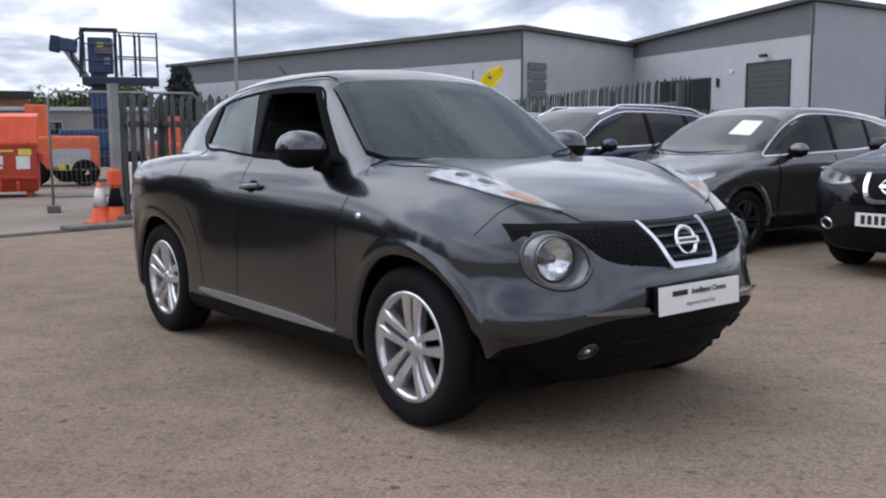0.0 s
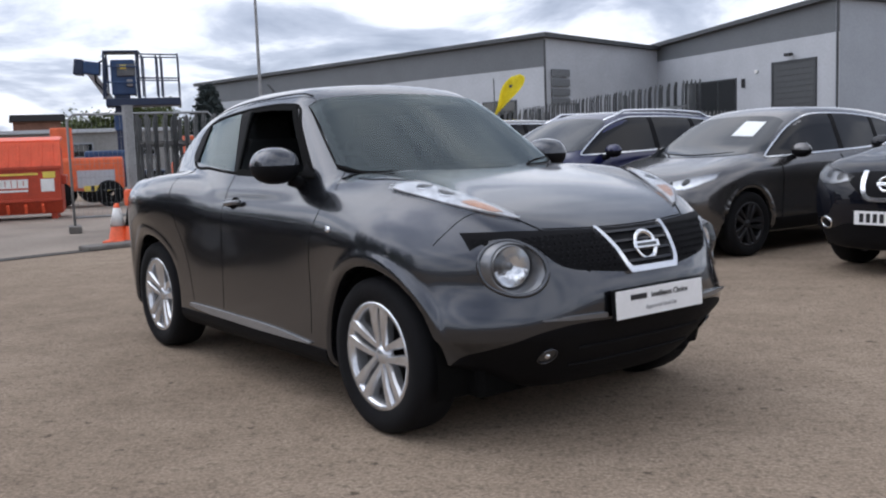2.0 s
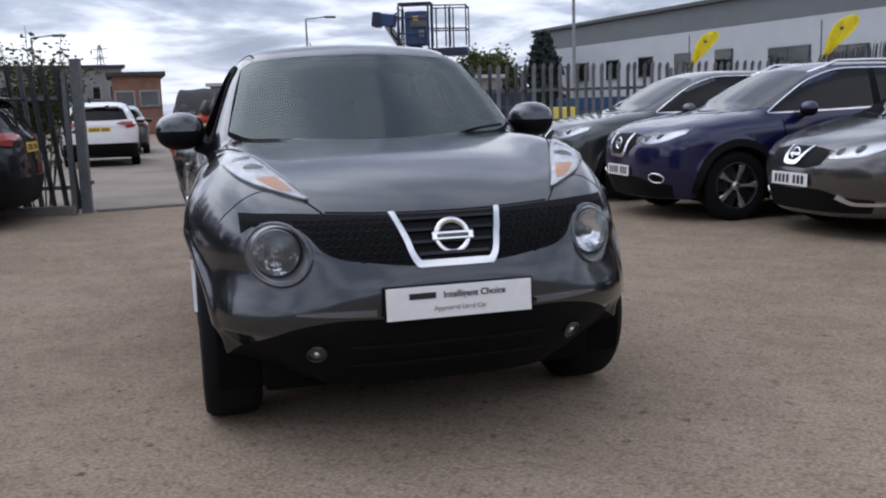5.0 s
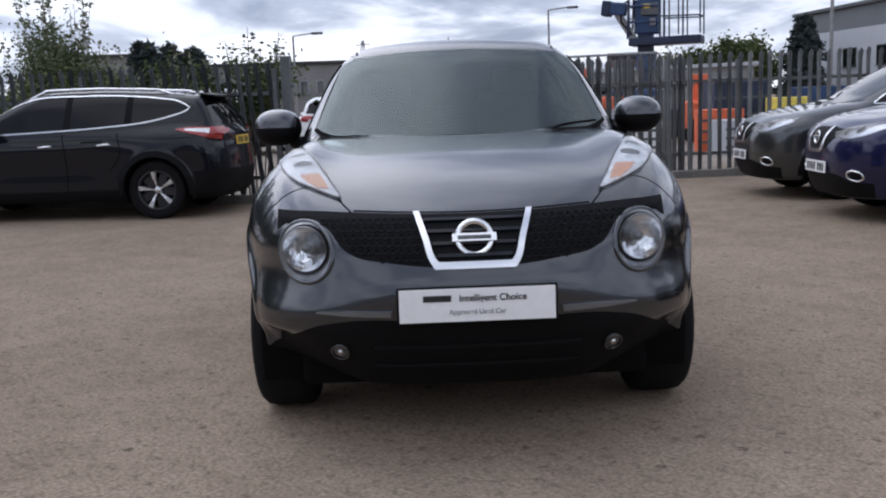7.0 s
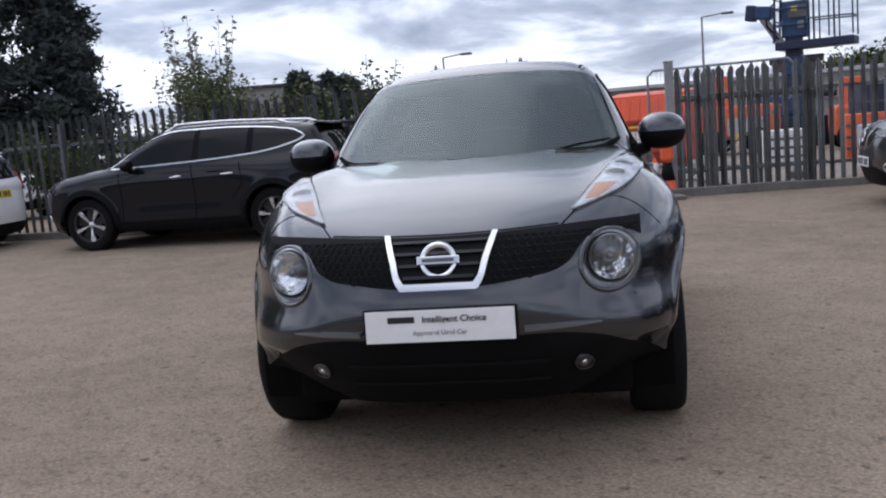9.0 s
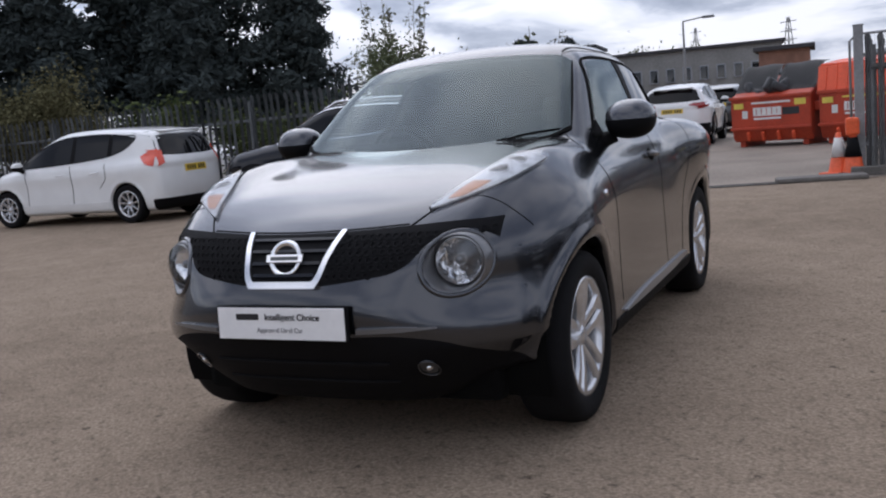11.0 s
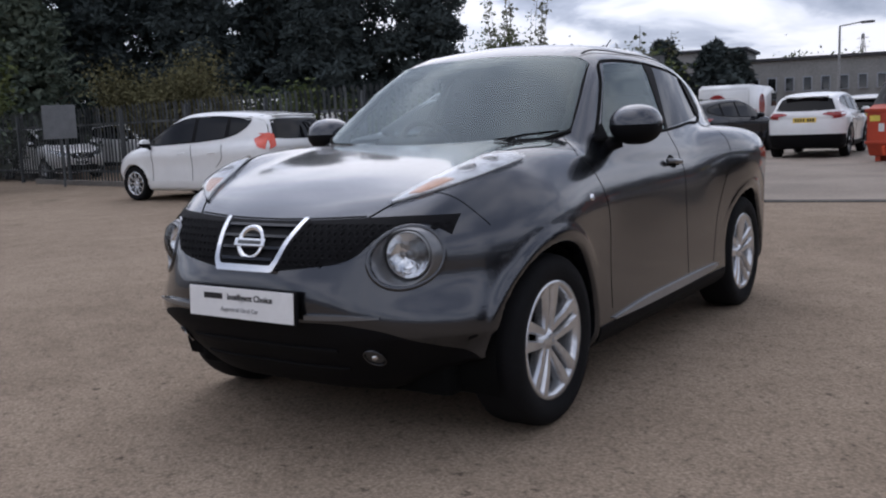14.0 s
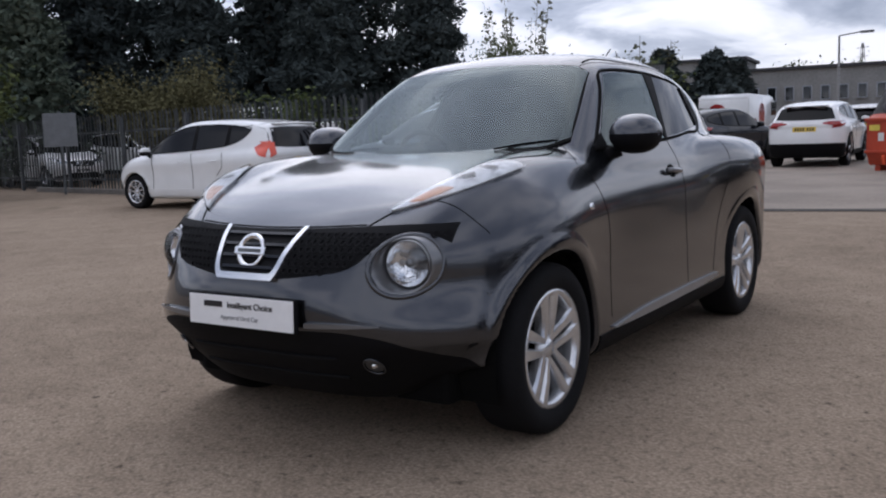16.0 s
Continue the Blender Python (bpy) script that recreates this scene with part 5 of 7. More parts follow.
            panel("tail_lamp", f, [(s * 0.70, 1.12), (s * 0.62, 1.10)], [(s * 0.75, 0.87), (s * 0.66, 0.91)], "front", -1, M_ORANGEL, car, 0.014, 6, 8, label="orange-red tail lamp")
        else:
            panel("fog_blade", f, [(s * 0.50, 0.395), (s * 0.62, 0.335), (s * 0.78, 0.335)], [(s * 0.47, 0.36), (s * 0.60, 0.305), (s * 0.79, 0.31)], "front", 1, M_BRIGHT, car, 0.014, 14, 3, label="bright fog lamp blade")
            panel("tail_lamp", f, [(-1.62, 0.98), (-1.8, 0.99), (-2.0, 0.99)], [(-1.62, 0.97), (-1.85, 0.90), (-2.0, 0.87)], "side", s, M_REDL, car, 0.012, 12, 6, label="red tail lamp")
        if rails:
            line = lay(f, resample([(0.35, s * 0.53), (0.1, s * 0.56), (-0.8, s * 0.565), (-1.5, s * 0.53), (-1.62, s * 0.52)], 14), "top", 1)
            line[2:-2, 2] += 0.04
            part("roof_rail", tube([tuple(p) for p in line], 0.018, 6), M_BRIGHT, car, "silver roof rail", True)
        if k["cuff"]:
            for w in c["axles"]:
                a = np.linspace(-0.15, math.pi + 0.15, 26)
                r = c["arch"] + 0.035
                seam("arch_cladding", f, np.stack([w + r * np.cos(a), c["wheel"] + r * np.sin(a)], 1), "side", s, M_PLASTIC, car, 0.075, 0.008, 40, "black wheel arch cladding")
    grille = panel("grille", f, mirrored(k["grille"][0]), mirrored(k["grille"][1]), "front", 1, M_PLASTIC, car, 0.006, 30, 6, label="black grille")
    w1, w0, z1, z0 = k["chev"]
    ct = 0.024 if look_key == "suv" else 0.004
    panel("grille_chevron", f, [(-w1 - 0.02, z1), (-w0 - 0.024, z0 - 0.012), (-w0 * 0.5, z0 - 0.022), (0, z0 - 0.022), (w0 * 0.5, z0 - 0.022), (w0 + 0.024, z0 - 0.012), (w1 + 0.02, z1)], [(-w1 + ct, z1), (-w0 + 0.006, z0 + 0.02), (-w0 * 0.5, z0 + 0.012), (0, z0 + 0.012), (w0 * 0.5, z0 + 0.012), (w0 - 0.006, z0 + 0.02), (w1 - ct, z1)], "front", 1, M_BRIGHT, car, 0.024, 50, 4, label="chrome chevron")
    xb = float(project(f, [(2.6, 0, k["badge"])], (-1, 0, 0))[0, 0])
    badge = part("badge", lathe([(0.045, 0.0), (0.052, 0.006), (0.062, 0.006), (0.066, 0.0), (0.045, 0.0)], 28, "X"), M_CHROME, car, "round chrome badge", True)
    badge.matrix_basis = pose(xb + 0.022, 0, k["badge"], 0, -12, 0)
    part("badge_bar", box((0.012, 0.145, 0.028), (0.004, 0, 0), bevel=0.003), M_CHROME, badge)
    z = k["intake"]
    panel("lower_intake", f, mirrored([(0.72, z - 0.03), (0.5, z + 0.0), (0.42, z + 0.03), (0, z + 0.04)]), mirrored([(0.68, 0.245), (0.5, 0.24), (0.42, 0.24), (0, 0.24)]), "front", 1, M_PLASTIC, car, 0.006, 40, 6, label="black lower bumper")
    xp = float(project(f, [(2.6, 0, k["plate_z"])], (-1, 0, 0))[0, 0])
    plate(car, pose(xp + 0.012, 0, k["plate_z"], 0, -2, 0))
    zr = 0.89 if look_key != "mpv" else 0.80
    xr = float(project(f, [(-2.6, 0, zr)], (1, 0, 0))[0, 0])
    plate(car, pose(xr - 0.004, 0, zr, 0, -6, 180), True)
    xs = float(project(f, [(-1.6, 0, 2.0)], (0, 0, -1))[0, 2])
    part("roof_spoiler", box((0.22 if look_key != "mpv" else 0.14, 0.98, 0.03), (c["rear_screen"][0] + (0.02 if look_key != "mpv" else 0.09), 0, xs - 0.045), Matrix.Rotation(radians(-8), 4, "Y"), 0.012), paint_mat, car, "", True)
    mirrors(car, f, (0.62 if look_key != "mpv" else 0.85, 0.965 if look_key == "suv" else 0.93, k["belt"] + 0.155), (0.075, 0.105, 0.075), paint_mat)
    arch_liners(car, c)
    for x in c["axles"]:
        for s in (1, -1):
            wheel(car, (x, s * (c["lip_at"] - 0.10), c["wheel"]), s, c["wheel"], 0.205, c["wheel"] * 0.66, wheels, (M_ALLOY,))
    part("underbody", box((3.6, 1.3, 0.14), (0, 0, 0.28), bevel=0.03), M_VOID, car, "dark underbody")
    if paper:
        panel("price_sheet", f, [(0.16, 1.35), (0.42, 1.335)], [(0.20, 1.20), (0.47, 1.185)], "front", 1, M_PAPER, car, 0.008, 5, 5, label="white paper price sheet behind the glass")
    return car


parked_car("suv", pose(-0.44, 14.08, 0, 0, 0, -138), M_QGREY, "dark grey crossover parked nose-out before the steel fence", "five")
parked_car("suv", pose(1.15, 12.48, 0, 0, 0, -138), M_BLUE, "dark blue crossover with silver roof rails, parked nose-out", "five", rails=True)
parked_car("hatch", pose(3.03, 11.58, 0, 0, 0, -138), M_PGREY, "warm grey hatchback with a paper price sheet in its windscreen", "dark", chrome=True, paper=True)
parked_car("suv", pose(4.96, 9.77, 0, 0, 0, -138), M_BLACKP, "black crossover with chrome grille, parked in the row", "dark")
parked_car("suv", pose(7.4, 15.6, 0, 0, 0, -138), M_WHITEP, "white crossover parked behind the front row", "five")
parked_car("suv", pose(-8.46, 7.35, 0, 0, 0, -140), M_BLACKP, "black crossover with silver roof rails parked along the fence", "five", rails=True)
parked_car("mpv", pose(-12.65, 3.77, 0, 0, 0, -134), M_WHITEP, "white compact hatchback with orange-red tail lamps by the fence", "multi", chrome=False)
parked_car("suv", pose(-16.83, 18.5, 0, 0, 0, 137), M_WHITEP, "white crossover seen from behind in the far yard", "five", group="cars in the far yard")
parked_car("hatch", pose(-21.5, 23.3, 0, 0, 0, 137), M_QGREY, "grey hatchback parked beside the white crossover", "multi", chrome=False, group="cars in the far yard")
parked_car("hatch", pose(-20.0, 17.4, 0, 0, 0, 120), M_BLACKP, "dark hatchback parked in the far yard", "multi", chrome=False, group="cars in the far yard")
parked_car("suv", pose(-26.6, 0.9, 0, 0, 0, 40), M_WHITEP, "white crossover parked beyond the boundary fence", "multi", chrome=False, group="cars beyond the fence")
parked_car("suv", pose(-19.4, 6.2, 0, 0, 0, 30), M_WHITEP, "white crossover parked beyond the boundary fence", "multi", chrome=False, group="cars beyond the fence")
parked_car("mpv", pose(-25.0, -1.5, 0, 0, 0, 36), M_WHITEP, "white car parked beyond the boundary fence", "multi", chrome=False, group="cars beyond the fence")

# ---- ground ----
def yard_ground():
    xs = [-900, -300, -80, *np.linspace(-45, 45, 61), 80, 300, 900]
    n = len(xs)
    verts = [(x, y, 0.0) for y in xs for x in xs]
    faces = [(j * n + i, j * n + i + 1, (j + 1) * n + i + 1, (j + 1) * n + i) for j in range(n - 1) for i in range(n - 1)]
    g = mesh_object("ground", verts, faces, M_ASPHALT)
    tagged(g, "worn brown-grey asphalt yard", "ground", kind="structure")


yard_ground()
# unseen walls, added to shape what the car panels reflect
M_PLAINW = material("plain_grey_render", (0.24, 0.24, 0.24), 0.8, vary=0.15, scale=0.5, fine=6)
for name, a, b in (("wall_south", (-70, -34), (26, -17)), ("wall_east", (26, -17), (33, 60))):
    v = Vector(b) - Vector(a)
    ob = part(name, box((v.length, 0.4, 2.6), (0, 0, 1.3)), M_PLAINW, None)
    ob.matrix_basis = pose((a[0] + b[0]) / 2, (a[1] + b[1]) / 2, 0, 0, 0, math.degrees(math.atan2(v.y, v.x)))
    tagged(ob, "unseen plain grey wall added to shape the car reflections", "wall", kind="structure")
M_CONC = material("worn_concrete_apron", (0.225, 0.186, 0.150), 0.85, vary=0.25, scale=0.7, fine=25, bump=0.3, bump_scale=60)
M_DRAIN = material("drain_iron", (0.05, 0.047, 0.045), 0.75, vary=0.3, scale=8)


def strip(name, a, b, wide, high, mat, label, z=0.0, bevel=0.0, category="kerb", kind="structure"):
    a, b = Vector((*a, 0)), Vector((*b, 0))
    d = b - a
    ob = part(name, box((d.length, wide, high), (0, 0, high / 2), bevel=bevel), mat, None)
    ob.matrix_basis = pose((a.x + b.x) / 2, (a.y + b.y) / 2, z, 0, 0, math.degrees(math.atan2(d.y, d.x)))
    return tagged(ob, label, category, kind=kind)


# concrete apron beyond the gate, the threshold and the kerbs under the fence
apron = mesh_object("pavement", [(-6.9, 9.9, 0.004), (-4.9, 12.7, 0.004), (-4.2, 21.5, 0.004), (-22, 30, 0.004), (-34, 20, 0.004), (-22, 8.5, 0.004)], [(0, 1, 2, 3, 4, 5)], M_CONC)
tagged(apron, "worn pale concrete yard beyond the gate", "pavement", kind="structure")
strip("gate_threshold", (-7.0, 9.75), (-4.9, 12.75), 0.10, 0.012, M_DRAIN, "dark iron drain channel across the gateway", 0.002, 0.003, "drain")
strip("gate_threshold", (-7.16, 9.86), (-5.06, 12.86), 0.03, 0.010, M_DRAIN, "dark iron gate track across the gateway", 0.002, 0.002, "drain")


def kerb_line(a, b, label):
    a, b = Vector((*a, 0)), Vector((*b, 0))
    d = b - a
    n = max(1, round(d.length / 0.915))
    run = thing("kerb", pose(a.x, a.y, 0, 0, 0, math.degrees(math.atan2(d.y, d.x))), label, "kerb", kind="structure")
    first = None
    for k in range(n):
        if first is None:
            first = part("kerb_stone", box((0.905, 0.15, 0.13), (0, 0, 0.05), bevel=0.015), M_KERB, run)
            ob = first
        else:
            ob = new("kerb_stone", first.data)
            ob.parent = run
        ob.matrix_basis = pose((k + 0.5) * d.length / n, random.uniform(-0.006, 0.006), random.uniform(-0.008, 0.008))


kerb_line((-7.05, 9.45), (-21.7, -1.2), "worn concrete kerb below the boundary fence")
kerb_line((-5.3, 13.0), (7.9, 27.6), "worn concrete kerb below the yard fence")
part("kerb_ramp", box((1.1, 0.35, 0.07), (0, 0, 0.03), bevel=0.03), M_KERB, None).matrix_basis = pose(-5.25, 12.45, 0, 0, 0, 54)
tagged(bpy.data.objects["kerb_ramp"], "sloping concrete kerb end at the gatepost", "kerb", kind="structure")


# ---- palisade fences ----
def pale_mesh(high):
    """A W-section steel pale with a three-pointed head."""
    bm = bmesh.new()
    prof = [(-0.034, 0.012), (-0.020, -0.004), (-0.008, 0.012), (0.008, 0.012), (0.020, -0.004), (0.034, 0.012)]
    tops = [high - 0.055, high - 0.02, high - 0.045, high - 0.045, high - 0.02, high - 0.055]
    lows, mids = [bm.verts.new((x, y, 0.06)) for x, y in prof], [bm.verts.new((x, y, high - 0.14)) for x, y in prof]
    heads = [bm.verts.new((x * 1.25, y - 0.012, t)) for (x, y), t in zip(prof, tops)]
    tip = bm.verts.new((0, 0.0, high + 0.01))
    for a, b in ((lows, mids), (mids, heads)):
        for k in range(5):
            bm.faces.new((a[k], a[k + 1], b[k + 1], b[k]))
    bm.faces.new((heads[2], heads[3], tip)), bm.faces.new((heads[1], heads[2], tip)), bm.faces.new((heads[3], heads[4], tip))
    back = bmesh.ops.solidify(bm, geom=bm.faces[:], thickness=0.003)
    me = bpy.data.meshes.new("pale")
    bm.normal_update()
    bm.to_mesh(me)
    bm.free()
    return me


def palisade(name, a, b, high, mat, label, pitch=0.155, lean=lambda s: 0.0, post_every=2.75, rails=(0.35, -0.4), face=1):
    a, b = Vector((*a, 0)), Vector((*b, 0))
    d = b - a
    fence = thing(name, pose(a.x, a.y, 0, 0, 0, math.degrees(math.atan2(d.y, d.x))), label, "fence", kind="")
    me = pale_mesh(high)
    me.materials.append(mat)
    n = int(d.length / pitch)
    for k in range(n + 1):
        ob = new("pale", me)
        ob.parent = fence
        s = k * pitch
        ob.matrix_basis = pose(s, face * -0.035, random.uniform(-0.015, 0.015), random.uniform(-0.6, 0.6), lean(s) + random.uniform(-0.7, 0.7), 0 if face > 0 else 180)
    for z in (rails[0], high + rails[1]):
        bm = box((d.length, 0.045, 0.006), (d.length / 2, 0, z), bevel=0.001)
        add_box(bm, (d.length, 0.006, 0.045), (d.length / 2, 0.02, z - 0.024))
        part("rail", bm, mat, fence, "steel angle rail")
    for k in range(int(d.length / post_every) + 1):
        bm = box((0.055, 0.006, high - 0.1), (0, 0.05, (high - 0.1) / 2))
        add_box(bm, (0.055, 0.006, high - 0.1), (0, 0.13, (high - 0.1) / 2))
        add_box(bm, (0.006, 0.08, high - 0.1), (0, 0.09, (high - 0.1) / 2))
        part("post", bm, mat, fence, "steel fence post").matrix_basis = pose(k * post_every + 0.05, 0, 0)
    return fence


palisade("palisade_fence", (-7.15, 9.62), (-25.2, -3.50), 1.88, M_GALVD, "weathered steel palisade fence with leaning pales by the gate", lean=lambda s: -5.0 * max(0.0, 1 - s / 4.0), face=-1)
palisade("palisade_fence", (-5.42, 13.42), (8.3, 28.7), 1.84, M_GALV, "galvanised steel palisade fence behind the parked cars")
palisade("palisade_fence", (2.9, 16.2), (-0.55, 26.2), 2.15, M_GALVD, "weathered steel palisade fence before the industrial units")


def gate_post(x, y, turn, high, mat):
    p = thing("gate_post", pose(x, y, 0, 0, 0, turn), "square steel gatepost with flat cap", "gatepost", "gateposts")
    part("shaft", box((0.12, 0.12, high), (0, 0, high / 2), bevel=0.008), mat, p)
    part("cap", box((0.14, 0.14, 0.012), (0, 0, high + 0.006), bevel=0.003), mat, p)
    part("hinge", box((0.05, 0.06, 0.05), (0.08, 0, high * 0.8), bevel=0.006), mat, p)
    part("hinge", box((0.05, 0.06, 0.05), (0.08, 0, high * 0.2), bevel=0.006), mat, p)


gate_post(-7.08, 9.66, 36, 1.92, M_GALVD)
gate_post(-5.48, 13.34, 48, 1.95, M_GALV)
# the open leaf, folded back beside the fence
leaf = palisade("gate_leaf", (-5.62, 13.68), (-4.2, 15.28), 1.80, M_GALV, "open palisade gate leaf folded back along the fence", pitch=0.13, post_every=5)
part("leaf_frame", add_rod(add_rod(rod((0, 0.02, 0.12), (0, 0.02, 1.62), 0.025), (2.1, 0.02, 0.12), (2.1, 0.02, 1.62), 0.025), (0, 0.02, 0.12), (2.1, 0.02, 1.62), 0.015), M_GALV, leaf, "tubular leaf frame")


# ---- temporary mesh panel and cones ----
def mesh_panel(a, b, high):
    a, b = Vector((*a, 0)), Vector((*b, 0))
    d = b - a
    w = d.length
    p = thing("temporary_fence_panel", pose(a.x, a.y, 0, 0, 0, math.degrees(math.atan2(d.y, d.x))), "galvanised mesh site fence panel in a tube frame", "fence panel")
    part("tube_frame", tube([(0, 0, 0), (0, 0, high - 0.1), (0.1, 0, high), (w - 0.1, 0, high), (w, 0, high - 0.1), (w, 0, 0)], 0.021, 8), M_GALV, p, "", True)
    part("lower_tube", rod((0, 0, 0.25), (w, 0, 0.25), 0.018), M_GALV, p)
    bm = bmesh.new()
    for k in range(1, int(w / 0.075)):
        add_rod(bm, (k * 0.075, 0, 0.25), (k * 0.075, 0, high), 0.0022, 4)
    for k in range(1, int((high - 0.25) / 0.22)):
        add_rod(bm, (0, 0, 0.25 + k * 0.22), (w, 0, 0.25 + k * 0.22), 0.0022, 4)
    tagged(part("wire_mesh", bm, M_GALV, p, "thin wire mesh"), kind="stuff")
    for x in (0, w):
        part("foot_block", box((0.2, 0.6, 0.12), (x, 0, 0.06), bevel=0.02), M_KERB, p, "concrete foot block")


mesh_panel((-7.36, 15.0), (-5.3, 16.2), 1.95)
strip("loose_board", (-6.9, 15.6), (-5.5, 14.6), 0.12, 0.05, M_KERB, "pale loose board lying on the yard", 0.004, 0.005, "board", "")


def cone(x, y, label, tall=0.75, dark=False):
    c = thing("traffic_cone", pose(x, y, 0, 0, 0, random.uniform(0, 90)), label, "traffic cone", "traffic cones")
    part("base", box((0.38, 0.38, 0.04), (0, 0, 0.02), bevel=0.015), M_CONE if not dark else M_RUBBER, c)
    part("body", lathe([(0.15, 0.04), (0.135, 0.06), (0.032, tall), (0.020, tall + 0.004), (0.001, tall + 0.004)], 24, "Z"), M_CONE, c, "", True)
    r = lambda z: 0.139 - 0.104 * (z - 0.06) / (tall - 0.06)
    part("sleeve", lathe([(r(0.24) + 0.001, 0.24), (r(0.24) + 0.004, 0.24), (r(0.5) + 0.004, 0.5), (r(0.5) + 0.001, 0.5)], 24, "Z"), M_CONEW if not dark else M_RUBBER, c, "reflective sleeve", True)
    if dark:
        part("lamp_head", box((0.17, 0.15, 0.24), (0, 0, tall + 0.02), bevel=0.04), M_CONE, c, "orange lamp head")


cone(-5.64, 13.12, "orange traffic cone with a white sleeve by the gate", 0.56)
cone(-5.43, 13.16, "taller orange cone with a dark sleeve by the gate", 0.62, True)


# ---- waste containers ----
def waste_bin(m, lid_open, label):
    """A front-loading waste container: sloped steel body with pressed feet, lid and stickers."""
    b = thing("waste_container", m, label, "waste container", "waste containers")
    w, d = 1.76, 1.25
    b.scale.z = 1.19
    bm = bmesh.new()
    prof = [(-d / 2 + 0.12, 0.10), (-d / 2, 0.32), (-d / 2, 0.92), (d / 2, 1.28), (d / 2, 0.10)]
    lo, hi = [bm.verts.new((-w / 2, y, z)) for y, z in prof], [bm.verts.new((w / 2, y, z)) for y, z in prof]
    bm.faces.new(lo), bm.faces.new(hi[::-1])
    for k in range(5):
        bm.faces.new((lo[k], lo[(k + 1) % 5], hi[(k + 1) % 5], hi[k]))
    bmesh.ops.bevel(bm, geom=bm.edges[:], offset=0.02, segments=2, affect="EDGES")
    part("body", bm, M_ORANGE, b, "orange painted steel body")
    part("rim", box((w + 0.06, 0.05, 0.06), (0, -d / 2 - 0.005, 0.90), bevel=0.012), M_ORANGE, b)
    part("lower_rail", box((w + 0.04, 0.05, 0.05), (0, -d / 2 - 0.01, 0.34), bevel=0.012), M_ORANGE, b)
    for x in (-0.5, -0.17, 0.17, 0.5):
        part("foot_gusset", box((0.06, 0.08, 0.16), (x, -d / 2 + 0.02, 0.20), Matrix.Rotation(radians(25), 4, "X"), 0.01), M_ORANGELID, b)
    for s in (-1, 1):
        part("lift_pocket", box((0.10, 0.85, 0.16), (s * (w / 2 + 0.05), 0.0, 0.68), bevel=0.02), M_ORANGE, b)
        part("skid", box((0.12, d - 0.2, 0.10), (s * 0.7, 0.05, 0.05), bevel=0.01), M_ORANGE, b)
    if lid_open:
        for s in (-1, 1):
            bm = bmesh.new()
            n = 9
            rows = []
            for k in range(n):
                t = k / (n - 1)
                y, z = -d / 2 + 0.25 + 0.95 * t, 0.98 + 0.42 * math.sin(t * 1.9) + 0.1 * t
                rows.append([bm.verts.new((s * 0.45 + x, y, z + 0.012 * math.sin(x * 9 + k))) for x in np.linspace(-0.43, 0.43, 10)])
            for p, q in zip(rows, rows[1:]):
                for j in range(9):
                    bm.faces.new((p[j], p[j + 1], q[j + 1], q[j]))
            bmesh.ops.solidify(bm, geom=bm.faces[:], thickness=0.03)
            lid = part("lid", bm, M_BLACKLID, b, "black plastic lid, bulging over the waste", True)
        bm = bmesh.new()
        for k in range(9):
            add_box(bm, (random.uniform(0.25, 0.5), random.uniform(0.2, 0.4), random.uniform(0.15, 0.3)), (random.uniform(-0.6, 0.6), random.uniform(-0.35, 0.3), random.uniform(0.92, 1.05)), Euler((random.random(), random.random(), random.random())).to_matrix().to_4x4(), 0.06)
        tagged(part("waste", bm, M_BLACKLID, b, "black rubbish bags", True), kind="stuff")
    else:
        lid = part("lid", add_box(box((w + 0.06, 0.06, 0.46), (0, -d / 2 + 0.08, 1.12), Matrix.Rotation(radians(-16), 4, "X"), 0.02), (w + 0.06, d - 0.12, 0.05), (0, 0.16, 1.40), Matrix.Rotation(radians(4), 4, "X"), 0.02), M_ORANGELID, b, "orange ribbed plastic lid")
        for x in np.linspace(-0.75, 0.75, 8):
            part("lid_rib", box((0.05, 0.03, 0.40), (x, -d / 2 + 0.045, 1.13), Matrix.Rotation(radians(-16), 4, "X"), 0.01), M_ORANGELID, lid)
    # signs: plain shapes and bars
    y = -d / 2 - 0.004
    for name, sx, sz, x, z, mat in (("logo_block", 0.62, 0.15, -0.06, 0.64, M_WHITEV), ("logo_bar", 0.60, 0.035, -0.06, 0.515, M_WHITEV), ("notice_strip", 0.85, 0.035, 0.02, 0.80, M_YELLOWV if not lid_open else M_WHITEV), ("sticker", 0.24, 0.11, 0.66, 0.78, M_YELLOWV), ("sticker", 0.22, 0.10, -0.70, 0.76, M_YELLOWV), ("notice", 0.26, 0.22, 0.62, 0.60, M_WHITEV) if not lid_open else ("notice", 0.36, 0.13, 0.46, 0.63, M_BLACKLID), ("label", 0.12, 0.14, -0.56, 0.60, M_WHITEV)):
        part(name, box((sx, 0.006, sz), (x, y, z)), mat, b, "plain printed patch")
    for k, hk in enumerate((0.11, 0.10, 0.12, 0.12, 0.08)):
        part("logo_gap", box((0.016, 0.004, hk), (-0.30 + k * 0.115, y - 0.004, 0.64)), M_ORANGE, b, "orange gap in the white mark")
    return b


waste_bin(pose(-10.75, 18.85, 0, 0, 0, 27), False, "orange steel waste container with a closed orange lid")
waste_bin(pose(-12.48, 17.98, 0, 0, 0, 27), True, "orange steel waste container with black lids over rubbish")


